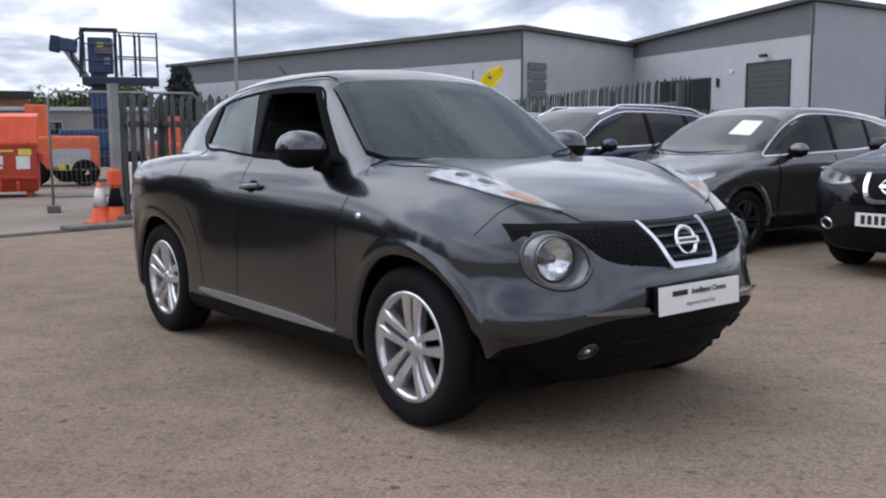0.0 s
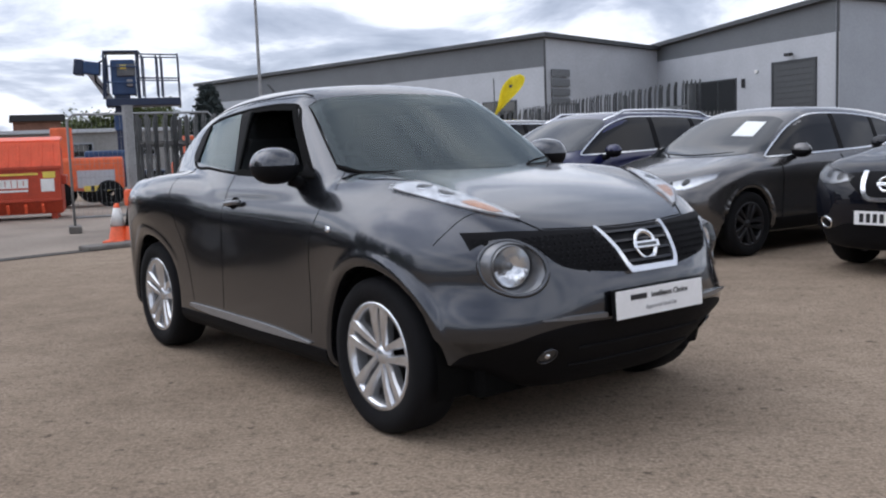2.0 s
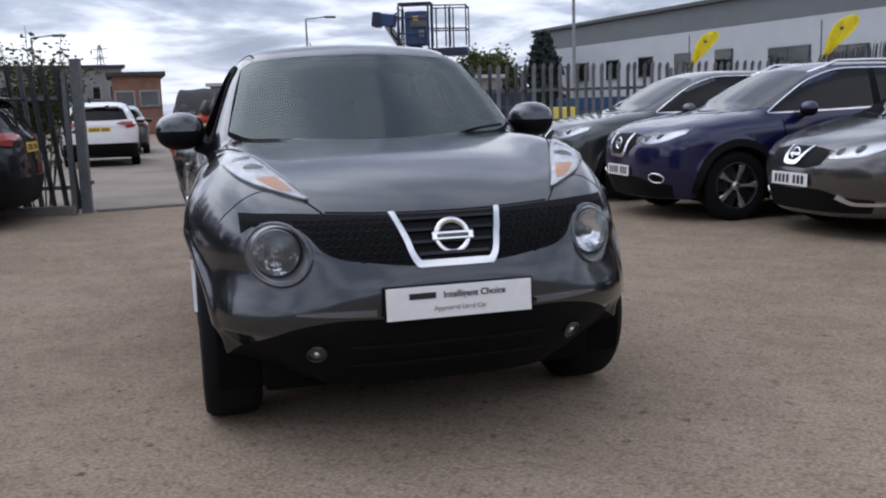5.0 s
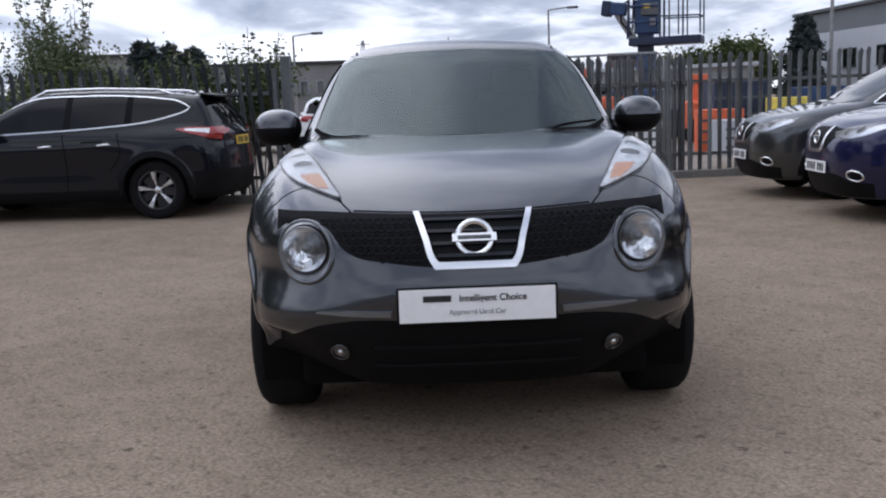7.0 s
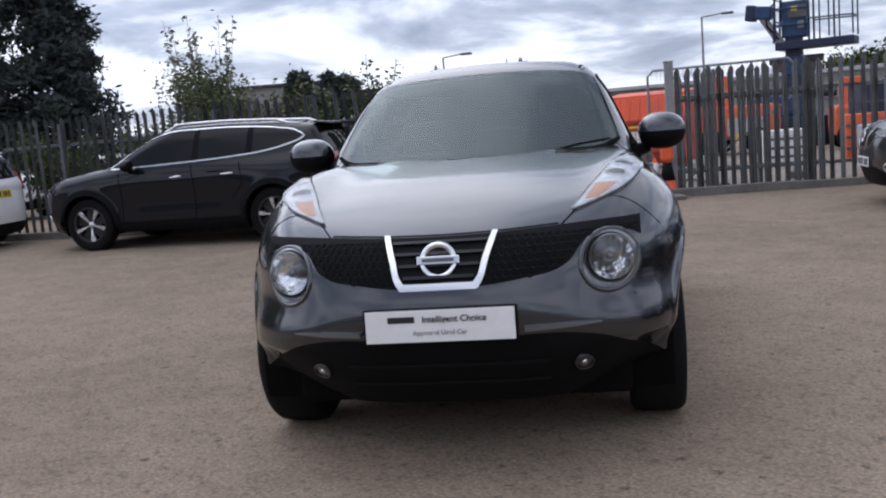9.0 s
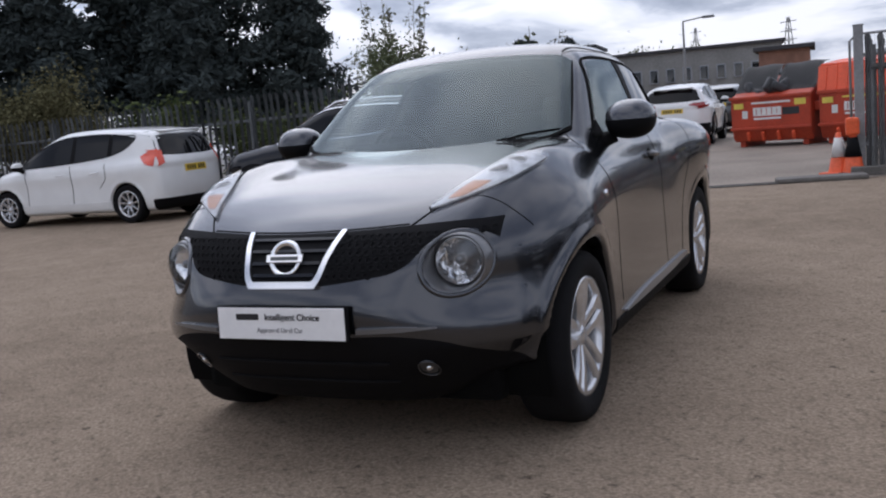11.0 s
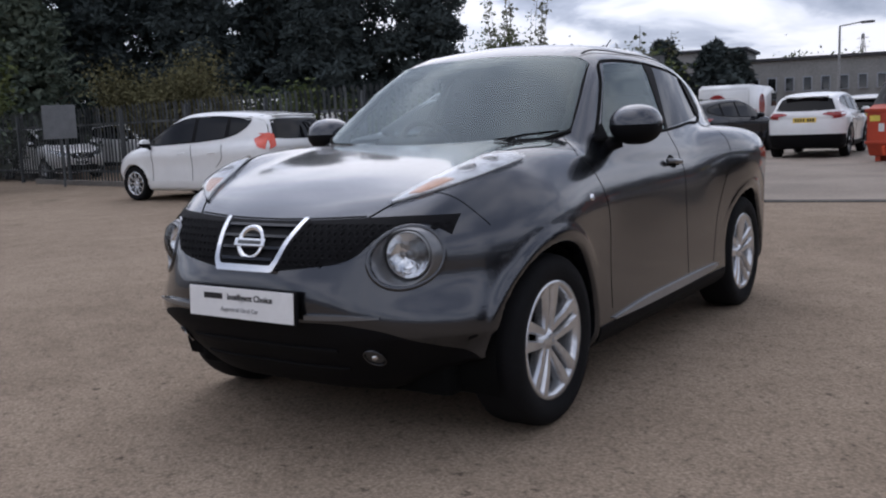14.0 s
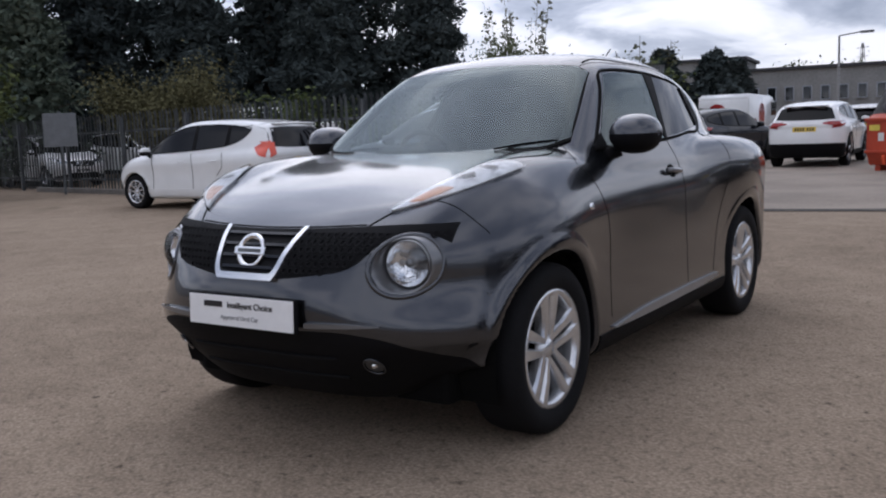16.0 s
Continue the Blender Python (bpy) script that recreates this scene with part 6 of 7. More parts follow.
# ---- machines behind the fence ----
def boom_lift(m):
    b = thing("boom_lift", m, "blue boom lift with a railed basket raised behind the fence", "boom lift")
    part("chassis", box((2.4, 1.5, 0.45), (0, 0, 0.62), bevel=0.06), M_LIFTD, b)
    for x in (-0.85, 0.85):
        for y in (-0.75, 0.75):
            part("wheel", lathe([(0.12, -0.12), (0.38, -0.13), (0.42, -0.09), (0.42, 0.09), (0.38, 0.13), (0.12, 0.12), (0.12, -0.12)], 24), M_RUBBER, b, "black tyre", True).matrix_basis = pose(x, y, 0.42)
    part("turret", box((1.5, 1.2, 0.6), (-0.3, 0, 1.15), bevel=0.08), M_LIFT, b)
    part("mast", box((0.42, 0.42, 2.4), (0.05, 0, 1.85), bevel=0.03), M_LIFTD, b, "dark blue mast")
    part("mast_sleeve", box((0.52, 0.5, 0.5), (0.05, 0, 2.45), bevel=0.03), M_LIFT, b)
    part("jib", box((0.2, 0.24, 1.1), (-0.50, -0.1, 3.45), Matrix.Rotation(radians(-32), 4, "Y"), 0.03), M_GALV, b, "bright jib arm")
    part("jib_head", box((0.62, 0.4, 0.36), (-0.80, -0.1, 4.0), Matrix.Rotation(radians(8), 4, "Y"), 0.05), M_LIFT, b)
    part("jib_end", box((0.26, 0.46, 0.44), (-1.06, -0.1, 4.02), Matrix.Rotation(radians(8), 4, "Y"), 0.04), M_LIFTD, b)
    part("basket_floor", box((2.05, 0.9, 0.22), (0.65, 0, 3.0), bevel=0.03), M_LIFTD, b, "dark blue basket floor")
    part("control_hood", box((0.66, 0.5, 1.0), (0.12, 0, 3.72), bevel=0.05), M_LIFT, b, "blue control hood")
    for x in (-0.42, 0.52):
        for y in (-0.36, 0.36):
            part("hood_post", rod((x, y, 3.1), (x + (0.06 if x < 0 else 0), y, 4.42), 0.03), M_LIFTD, b)
    for z in (3.55, 4.0):
        part("hood_bar", tube([(0.5, -0.36, z), (-0.40, -0.36, z + 0.03), (-0.40, 0.36, z + 0.03)], 0.024), M_LIFT, b)
    part("hose_loop", tube([(-0.3, -0.2, 3.2), (-0.62, -0.22, 3.6), (-0.66, -0.2, 4.05), (-0.4, -0.2, 4.2)], 0.03), M_RUBBER, b, "black hydraulic hose", True)
    part("lamp_box", box((0.16, 0.08, 0.2), (0.30, -0.30, 3.55), bevel=0.02), M_GALV, b)
    part("control_panel", box((0.5, 0.03, 0.34), (0.22, -0.315, 3.92), bevel=0.01), M_GALVD, b)
    part("yellow_decal", box((0.16, 0.01, 0.12), (0.14, -0.336, 4.0)), M_YELLOWV, b)
    part("hood_top", box((1.0, 0.66, 0.06), (0.10, 0, 4.44), bevel=0.02), M_LIFTD, b)
    for x in (-0.35, 0.66, 1.05, 1.18, 1.65):
        for y in (-0.43, 0.43):
            part("rail_post", rod((x, y, 3.15), (x, y, 4.35), 0.022), M_LIFTD, b)
    for z in (3.65, 4.32):
        part("guard_rail", tube([(0.5, -0.43, z + 0.03), (1.65, -0.43, z), (1.65, 0.43, z), (0.5, 0.43, z + 0.03)], 0.022), M_LIFTD, b)
    for z in (3.7, 4.3):
        part("rear_rail", rod((-0.4, -0.43, z), (-0.4, 0.43, z), 0.02), M_LIFTD, b)
    for ob in b.children:
        if ob.name.split(".")[0] not in ("chassis", "wheel", "turret", "mast"):
            ob.location.z -= 0.20


boom_lift(pose(-12.0, 26.27, 0, 0, 0, 22))


def yard_machine(m, high, label):
    b = thing("site_machine", m, label, "site machine", "site machines")
    part("body", box((1.9, 1.3, high * 0.42), (0, 0, high * 0.42), bevel=0.08), M_MACH, b)
    part("mast", box((0.5, 0.5, high * 0.6), (-0.5, 0, high * 0.72), bevel=0.04), M_MACH, b)
    part("panel", box((0.9, 0.02, high * 0.22), (0.3, -0.66, high * 0.36), bevel=0.005), M_CLAD, b, "pale side panel")
    part("stripe", box((0.8, 0.02, 0.14), (0.4, -0.675, high * 0.24)), M_YELLOWV, b)
    for k in range(3):
        part("stripe_bar", box((0.09, 0.004, 0.13), (0.2 + 0.22 * k, -0.69, high * 0.24)), M_INK, b)
    for x in (-0.6, 0.6):
        for y in (-0.6, 0.6):
            part("wheel", lathe([(0.1, -0.1), (0.3, -0.11), (0.34, -0.07), (0.34, 0.07), (0.3, 0.11), (0.1, 0.1), (0.1, -0.1)], 20), M_RUBBER, b, "black tyre", True).matrix_basis = pose(x, y, 0.34)


yard_machine(pose(-11.6, 23.2, 0, 0, 0, 25), 2.0, "orange site machine with a yellow striped panel")
yard_machine(pose(-8.6, 24.4, 0, 0, 0, 40), 1.7, "orange site machine standing behind the fence")


def crate(m, size, mat, label):
    c = thing("storage_crate", m, label, "crate", "stacked crates")
    part("box", box(size, (0, 0, size[2] / 2), bevel=0.02), mat, c)
    for z in (0.25, 0.5, 0.75):
        part("batten", box((size[0] + 0.02, 0.02, 0.05), (0, -size[1] / 2 - 0.005, size[2] * z), bevel=0.004), M_GALVD, c)


crate(pose(-5.0, 22.6, 0, 0, 0, 48), (1.4, 1.0, 1.3), M_LIFT, "blue steel crate behind the fence")
crate(pose(-3.7, 21.0, 0, 0, 0, 48), (1.1, 0.9, 0.8), M_CLAD, "pale grey crate behind the fence")
crate(pose(-5.6, 19.9, 0, 0, 0, 48), (1.2, 0.9, 0.7), M_CLAD, "pale grey crate behind the fence")
crate(pose(-7.0, 22.0, 0, 0, 0, 48), (1.2, 1.0, 1.5), M_LIFTD, "dark blue crate behind the fence")


for x, y, size, mat, label in (
        (-6.6, 20.6, (0.9, 0.8, 0.9), M_MACH, "orange plastic crate behind the fence"), (-4.3, 19.6, (0.9, 0.7, 0.6), M_WHITEV, "white plastic crate behind the fence"),
        (-2.4, 19.0, (1.1, 0.8, 0.55), M_WHITEV, "white plastic crate behind the fence"), (-5.4, 21.3, (0.7, 0.6, 1.1), M_YELLOWV, "yellow plastic crate behind the fence"),
        (-1.6, 20.6, (1.3, 0.9, 1.0), M_CLADD, "dark grey crate behind the fence"), (-7.6, 19.2, (0.8, 0.8, 0.7), M_WHITEV, "white plastic crate behind the fence")):
    crate(pose(x, y, 0, 0, 0, random.uniform(35, 60)), size, mat, label)


# ---- buildings ----
def industrial_unit(name, corner, along, back, h0, h1, band, label, openings=(), eave=0.35, end=None):
    """A mono-pitch clad unit: front wall from the corner along one way, end wall the other way."""
    c = Vector((*corner, 0))
    a, b = Vector((*along, 0)) - c, Vector((*back, 0)) - c
    turn = math.degrees(math.atan2(a.y, a.x))
    u = thing(name, pose(c.x, c.y, 0, 0, 0, turn), label, "building", "industrial units")
    inv = Matrix.Rotation(-radians(turn), 3, "Z")
    la = a.length
    bb = inv @ b

    def wall(wname, p, q, za, zb, t0, t1, mat, out=0.0):
        """A wall slab from p to q between heights t0 and the sloping top."""
        bm = bmesh.new()
        d = (q - p).normalized()
        nrm = Vector((d.y, -d.x, 0)) * 0.12
        o = Vector((d.y, -d.x, 0)) * out
        vs = []
        for s in (o, o - nrm):
            vs.append([bm.verts.new(p + s + Vector((0, 0, t0))), bm.verts.new(q + s + Vector((0, 0, t1))), bm.verts.new(q + s + Vector((0, 0, zb))), bm.verts.new(p + s + Vector((0, 0, za)))])
        bm.faces.new(vs[0]), bm.faces.new(vs[1][::-1])
        for k in range(4):
            bm.faces.new((vs[0][k], vs[0][(k + 1) % 4], vs[1][(k + 1) % 4], vs[1][k]))
        return part(wname, bm, mat, u)
    z = Vector((0, 0, 0))
    e = Vector((la, 0, 0))
    flip = 1 if bb.y > 0 else -1
    front = wall("front_wall", z, e, band, band, 0, 0, M_CLAD) if flip > 0 else wall("front_wall", e, z, band, band, 0, 0, M_CLAD)
    (wall("front_band", z, e, h0, h1, band, band, M_CLADD) if flip > 0 else wall("front_band", e, z, h1, h0, band, band, M_CLADD))
    hb = h0 - 0.35
    (wall("end_wall", bb, z, hb, h0, 0, 0, end or M_CLADS) if flip > 0 else wall("end_wall", z, bb, h0, hb, 0, 0, end or M_CLADS))
    bm = bmesh.new()
    over = Vector((-0.35, -eave * flip, 0))
    top = [Vector((over.x, over.y, h0 + 0.04)), Vector((la + 0.3, over.y, h1 + 0.04)), Vector((la + 0.3 + bb.x, bb.y, h1 - 0.3)), Vector((bb.x - 0.3, bb.y, hb))]
    vs = [[bm.verts.new(p + Vector((0, 0, s))) for p in top] for s in (0, 0.24)]
    bm.faces.new(vs[0][::-1]), bm.faces.new(vs[1])
    for k in range(4):
        bm.faces.new((vs[0][k], vs[0][(k + 1) % 4], vs[1][(k + 1) % 4], vs[1][k]))
    part("roof", bm, M_ROOFM, u, "dark metal roof edge")
    part("gutter_pipe", rod((-0.06, -0.08 * flip, 0), (-0.06, -0.08 * flip, h0 - 0.1), 0.06), M_ROOFM, u, "dark corner downpipe")
    for kind, x, w, z0, z1 in openings:
        y = -0.02 * flip
        if kind == "shutter":
            s = part("roller_shutter", box((w, 0.06, z1 - z0), (x, y, (z0 + z1) / 2)), M_SHUT, u, "dark grey roller shutter")
            for k in range(int((z1 - z0) / 0.3)):
                part("slat", box((w - 0.1, 0.05, 0.03), (x, y * 2.2, z0 + 0.3 * k + 0.2), bevel=0.008), M_ROOFM, s)
            for q in (-1, 1):
                part("shutter_guide", box((0.12, 0.14, z1 - z0 + 0.12), (x + q * (w / 2 + 0.06), y, (z0 + z1) / 2)), M_ROOFM, u)
            part("shutter_head", box((w + 0.24, 0.14, 0.12), (x, y, z1 + 0.06)), M_ROOFM, u)
        else:
            wdw = part("window_frame", box((w, 0.1, z1 - z0), (x, y, (z0 + z1) / 2), bevel=0.01), M_ROOFM, u, "dark window frame")
            n = max(1, round(w / 1.4))
            for k in range(n):
                part("pane", box((w / n - 0.14, 0.04, z1 - z0 - 0.16), (x - w / 2 + (k + 0.5) * w / n, y * 3.6, (z0 + z1) / 2)), M_GLASS, wdw, "dark window pane")
            part("sill", box((w + 0.1, 0.18, 0.05), (x, y * 2, z0 - 0.03)), M_ROOFM, u)
    return u, flip


unit, fl = industrial_unit("industrial_unit", (-0.5, 52.8), (-29.3, 74.7), (7.4, 62.0), 6.95, 6.85, 5.35, "long grey clad industrial unit with a dark upper band",
    [("window", 3.4, 2.6, 2.0, 3.6), ("window", 7.6, 3.2, 2.2, 3.8), ("window", 13.0, 1.6, 2.6, 4.0), ("window", 17.0, 1.6, 2.6, 4.0), ("window", 21.0, 1.6, 2.6, 4.0), ("window", 25.0, 1.6, 2.6, 4.0), ("window", 29.0, 1.6, 2.6, 4.0), ("window", 33.0, 1.6, 2.6, 4.0)], end=M_CLAD)
part("end_band", box((0.1, 9.5, 1.5), (0, 0, 0)), M_CLADD, unit, "dark band on the end wall")
unit.children[-1].matrix_basis = unit.matrix_basis.inverted() @ pose(2.67, 56.36, 6.05, 0, 0, -40.6)
for k in range(4):
    part("sign_board", box((1.5, 0.05, 0.42), (0, 0, 0), bevel=0.01), M_SIGN, unit, "small grey tenant sign").matrix_basis = unit.matrix_basis.inverted() @ pose(0.35, 53.6, 5.0 - 0.55 * k, 0, 0, 49)
unit2, fl = industrial_unit("industrial_unit", (13.5, 47.8), (5.9, 61.3), (30.0, 60.0), 7.55, 6.75, 5.95, "grey clad industrial unit with a roller shutter door",
    [("shutter", 2.9, 2.9, 0.0, 4.75), ("window", 9.6, 4.6, 1.2, 4.3)])
part("floodlight", box((0.42, 0.25, 0.16), (0, 0, 0), bevel=0.03), M_INK, unit2, "small black floodlight").matrix_basis = Matrix.Translation((3.0, 0.28 if fl < 0 else -0.28, 5.15))
part("unit_mark", box((0.26, 0.03, 0.5), (0, 0, 0)), M_INK, unit2, "dark bar in place of a unit number").matrix_basis = Matrix.Translation((6.7, 0.06 if fl < 0 else -0.06, 3.95))
part("alarm_box", box((0.2, 0.1, 0.16), (0, 0, 0), bevel=0.02), M_WHITEV, unit2).matrix_basis = Matrix.Translation((5.6, 0.1 if fl < 0 else -0.1, 4.5))
part("end_pipe", rod((0, 0, 0), (0, 0, 7.2), 0.07), M_ROOFM, unit2, "dark downpipe").matrix_basis = unit2.matrix_basis.inverted() @ pose(18.3, 51.3, 0)


for u in (unit, unit2):
    u.location = Vector((0.56 + (u.location.x - 0.56) * 1.25, 0.51 + (u.location.y - 0.51) * 1.25, 0))
    u.scale = (1.25, 1.25, 1.205)


def low_block(name, a, b, depth, high, wall, roof, label, windows=0, win=(1.4, 1.2), base=0.0, parapet=0.25):
    a, b = Vector((*a, 0)), Vector((*b, 0))
    d = b - a
    w = d.length
    u = thing(name, pose(a.x, a.y, base, 0, 0, math.degrees(math.atan2(d.y, d.x))), label, "building", "far buildings")
    part("wall", box((w, depth, high), (w / 2, depth / 2, high / 2)), wall, u)
    part("roof", box((w + 0.6, depth + 0.6, parapet), (w / 2, depth / 2, high + parapet / 2), bevel=0.04), roof, u)
    for k in range(windows):
        x = (k + 0.5) * w / windows
        f = part("window", box((win[0] + 0.16, 0.08, win[1] + 0.16), (x, -0.02, high * 0.62)), M_CLADS, u, "pale window frame")
        part("pane", box((win[0], 0.05, win[1]), (x, -0.05, high * 0.62)), M_GLASS, f)
        part("sill", box((win[0] + 0.3, 0.16, 0.06), (x, -0.05, high * 0.62 - win[1] / 2 - 0.1)), M_KERB, f)
    return u


low_block("brick_building", (-42.0, 41.4), (-40.1, 43.5), 6, 3.5, M_BRICK, M_LEAD, "low brick building with a dark flat roof", 2, (1.0, 0.8))
low_block("office_block", (-66.5, 41.5), (-56.0, 55.0), 10, 4.9, M_STONE, M_LEAD, "old grey two-storey block with small windows", 13, (0.55, 1.0))
low_block("office_block", (-72.0, 36.0), (-66.0, 44.0), 8, 6.0, M_STONE, M_LEAD, "old grey block with a dark roof", 6, (0.55, 1.0))
low_block("low_shed", (-44.0, 52.0), (-26.0, 62.0), 8, 3.0, M_STONE, M_CLAD, "long low shed with a pale roof beyond the yard", 5, (1.5, 0.8))
hut = low_block("site_cabin", (-45.0, 73.2), (-41.9, 75.2), 3.0, 4.6, M_BRICK, M_INK, "small brick hut with a dark canopy board", 0)
part("canopy_board", box((4.3, 0.25, 0.55), (1.9, -0.4, 4.85), bevel=0.02), M_INK, hut, "dark canopy board")


# ---- van ----
def panel_van(m, label, marks=True):
    v = thing("panel_van", m, label, "van")
    bm = bmesh.new()
    prof = [(2.3, 0.45), (2.35, 0.8), (2.05, 1.15), (1.35, 1.85), (1.0, 2.05), (-2.4, 2.1), (-2.5, 1.9), (-2.5, 0.45)]
    lo, hi = [bm.verts.new((x, -0.92, z)) for x, z in prof], [bm.verts.new((x, 0.92, z)) for x, z in prof]
    bm.faces.new(lo), bm.faces.new(hi[::-1])
    for k in range(8):
        bm.faces.new((lo[k], lo[(k + 1) % 8], hi[(k + 1) % 8], hi[k]))
    bmesh.ops.bevel(bm, geom=bm.edges[:], offset=0.07, segments=3, affect="EDGES")
    part("body", bm, M_WHITEP, v, "", True)
    part("windscreen", box((0.95, 1.6, 0.03), (1.74, 0, 1.53), Matrix.Rotation(radians(45), 4, "Y"), 0.01), M_GLASS, v)
    for s in (1, -1):
        part("side_window", box((0.8, 0.03, 0.5), (1.15, s * 0.92, 1.55), bevel=0.01), M_GLASS, v)
        if marks:
            part("round_mark", lathe([(0.001, 0.01), (0.42, 0.01), (0.42, 0.0)], 32), M_REDL, v, "red disc on the side").matrix_basis = pose(-0.7, s * 0.925, 1.35, 0, 0, 0 if s > 0 else 180)
            part("rear_mark", lathe([(0.001, 0.01), (0.34, 0.01), (0.34, 0.0)], 32), M_REDL, v, "red disc on the rear door").matrix_basis = pose(-2.515, 0.22, 1.42, 0, 0, 90) if s > 0 else pose(-2.49, 0.22, 1.42, 0, 0, 90)
            part("mark_bar", box((0.5, 0.012, 0.5), (-1.7, s * 0.925, 0.95)), M_REDL, v, "red printed patch")
        part("tail_lamp", box((0.04, 0.12, 0.4), (-2.5, s * 0.82, 1.0), bevel=0.01), M_REDL, v)
        for x in (1.5, -1.5):
            part("wheel", lathe([(0.1, -0.1), (0.3, -0.11), (0.34, -0.07), (0.34, 0.07), (0.3, 0.11), (0.1, 0.1), (0.1, -0.1)], 24), M_RUBBER, v, "black tyre", True).matrix_basis = pose(x, s * 0.82, 0.34)


panel_van(pose(-28.6, 22.9, 0, 0, 0, 136), "white panel van with a red disc on its side")
panel_van(pose(-24.0, 4.6, 0, 0, 0, 40), "plain white panel van parked beyond the boundary fence", False)


# ---- poles, flags, board ----
def street_lamp(x, y, high, turn, arm=1.2, label="tall grey street lamp"):
    s = thing("street_lamp", pose(x, y, 0, 0, 0, turn), label, "street lamp", "street lamps")
    part("pole", rod((0, 0, 0), (0, 0, high), 0.10, 12, 0.055), M_GALV, s)
    part("arm", rod((0, 0, high), (arm, 0, high + 0.12), 0.04), M_GALV, s)
    part("lantern", box((0.7, 0.26, 0.14), (arm + 0.3, 0, high + 0.10), bevel=0.04), M_GALVD, s)


street_lamp(-33.4, 49.4, 6.75, 35)
street_lamp(-43.0, 36.9, 5.6, 35)
street_lamp(-14.3, 45.6, 12.5, 35, label="tall slim steel lamp column")


def pylon(x, y, high):
    p = thing("pylon", pose(x, y, 0), "far lattice electricity pylon", "pylon", "pylons")
    bm = bmesh.new()
    for k in range(4):
        a = math.pi / 4 + k * math.pi / 2
        add_rod(bm, (2.6 * math.cos(a), 2.6 * math.sin(a), 0), (0.35 * math.cos(a), 0.35 * math.sin(a), high), 0.12, 4)
    for j in range(8):
        z0, z1 = high * j / 8, high * (j + 1) / 8
        r0, r1 = 2.6 - 2.25 * j / 8, 2.6 - 2.25 * (j + 1) / 8
        for k in range(4):
            a, b = math.pi / 4 + k * math.pi / 2, math.pi / 4 + (k + 1) * math.pi / 2
            add_rod(bm, (r0 * math.cos(a), r0 * math.sin(a), z0), (r1 * math.cos(b), r1 * math.sin(b), z1), 0.07, 4)
    part("lattice", bm, M_GALV, p)
    for z in (0.7, 0.82, 0.94):
        part("cross_arm", rod((-3.2, 0, high * z), (3.2, 0, high * z), 0.12, 4), M_GALV, p)


pylon(-212, 190, 21)
pylon(-290, 215, 26)


def feather_flag(x, y, turn, size):
    f = thing("feather_flag", pose(x, y, 0, 0, 0, turn), "yellow feather flag on a thin pole", "flag", "feather flags")
    part("pole", rod((0, 0, 0), (0, 0, 3.6), 0.025), M_GALVD, f)
    bm = bmesh.new()
    rows = []
    for k in range(19):
        t = k / 18
        half = 0.38 * math.sqrt(max(0.0, 1 - ((t - 0.72) / 0.28) ** 2)) if t > 0.72 else 0.08 + 0.30 * math.sin(math.pi / 2 * t / 0.72) ** 2
        mid = 0.05 + 0.95 * t
        rows.append([bm.verts.new((mid + half * u, 0.10 * math.sin(2.5 * u + 4 * t), 2.25 + 1.5 * t)) for u in np.linspace(-1, 1, 7)])
    for p, q in zip(rows, rows[1:]):
        for j in range(6):
            bm.faces.new((p[j], p[j + 1], q[j + 1], q[j]))
    bmesh.ops.solidify(bm, geom=bm.faces[:], thickness=0.006)
    part("flag", bm, M_FLAG, f, "yellow cloth", True)
    f.scale = (size, size, size)
    part("print_bar", box((0.32, 0.03, 0.10), (0.75, 0.05, 3.3)), M_GALVD, f, "dark printed bar")


feather_flag(-2.35, 41.0, 10, 1.12)
feather_flag(-9.9, 50.5, 10, 1.22)

board = thing("sign_board", pose(-19.3, -0.1, 0, 0, 0, 96), "grey sign board on a post before the fence", "sign")
part("post", rod((0, 0, 0), (0, 0, 2.0), 0.03), M_GALVD, board)
part("board", box((0.75, 0.02, 0.8), (0, -0.04, 1.55), bevel=0.006), M_SIGN, board)

# ---- trees and shrubs ----
def leaf_sheets(name, centres, size, mat, parent, droop=0.0, rng=None, label="", long=1.8):
    """Many small bent leaves or sprays as one mesh."""
    rng = rng or np.random.default_rng(7)
    n = len(centres)
    d = rng.normal(size=(n, 3))
    d[:, 2] = d[:, 2] * 0.6 - droop
    d /= np.linalg.norm(d, axis=1)[:, None]
    s = np.cross(d, rng.normal(size=(n, 3)))
    s /= np.linalg.norm(s, axis=1)[:, None]
    up = np.cross(s, d)
    L = (size * rng.uniform(0.6, 1.3, n))[:, None]
    a, b = centres - d * L * long / 2, centres + d * L * long / 2
    l, r = centres - s * L / 2 + up * L * 0.15, centres + s * L / 2 + up * L * 0.15
    verts = np.stack([a, l, b, r], 1).reshape(-1, 3)
    faces = [(4 * k, 4 * k + 1, 4 * k + 2, 4 * k + 3) for k in range(n)]
    ob = mesh_object(name, verts, faces, mat, parent, label)
    return tagged(ob, kind="stuff")


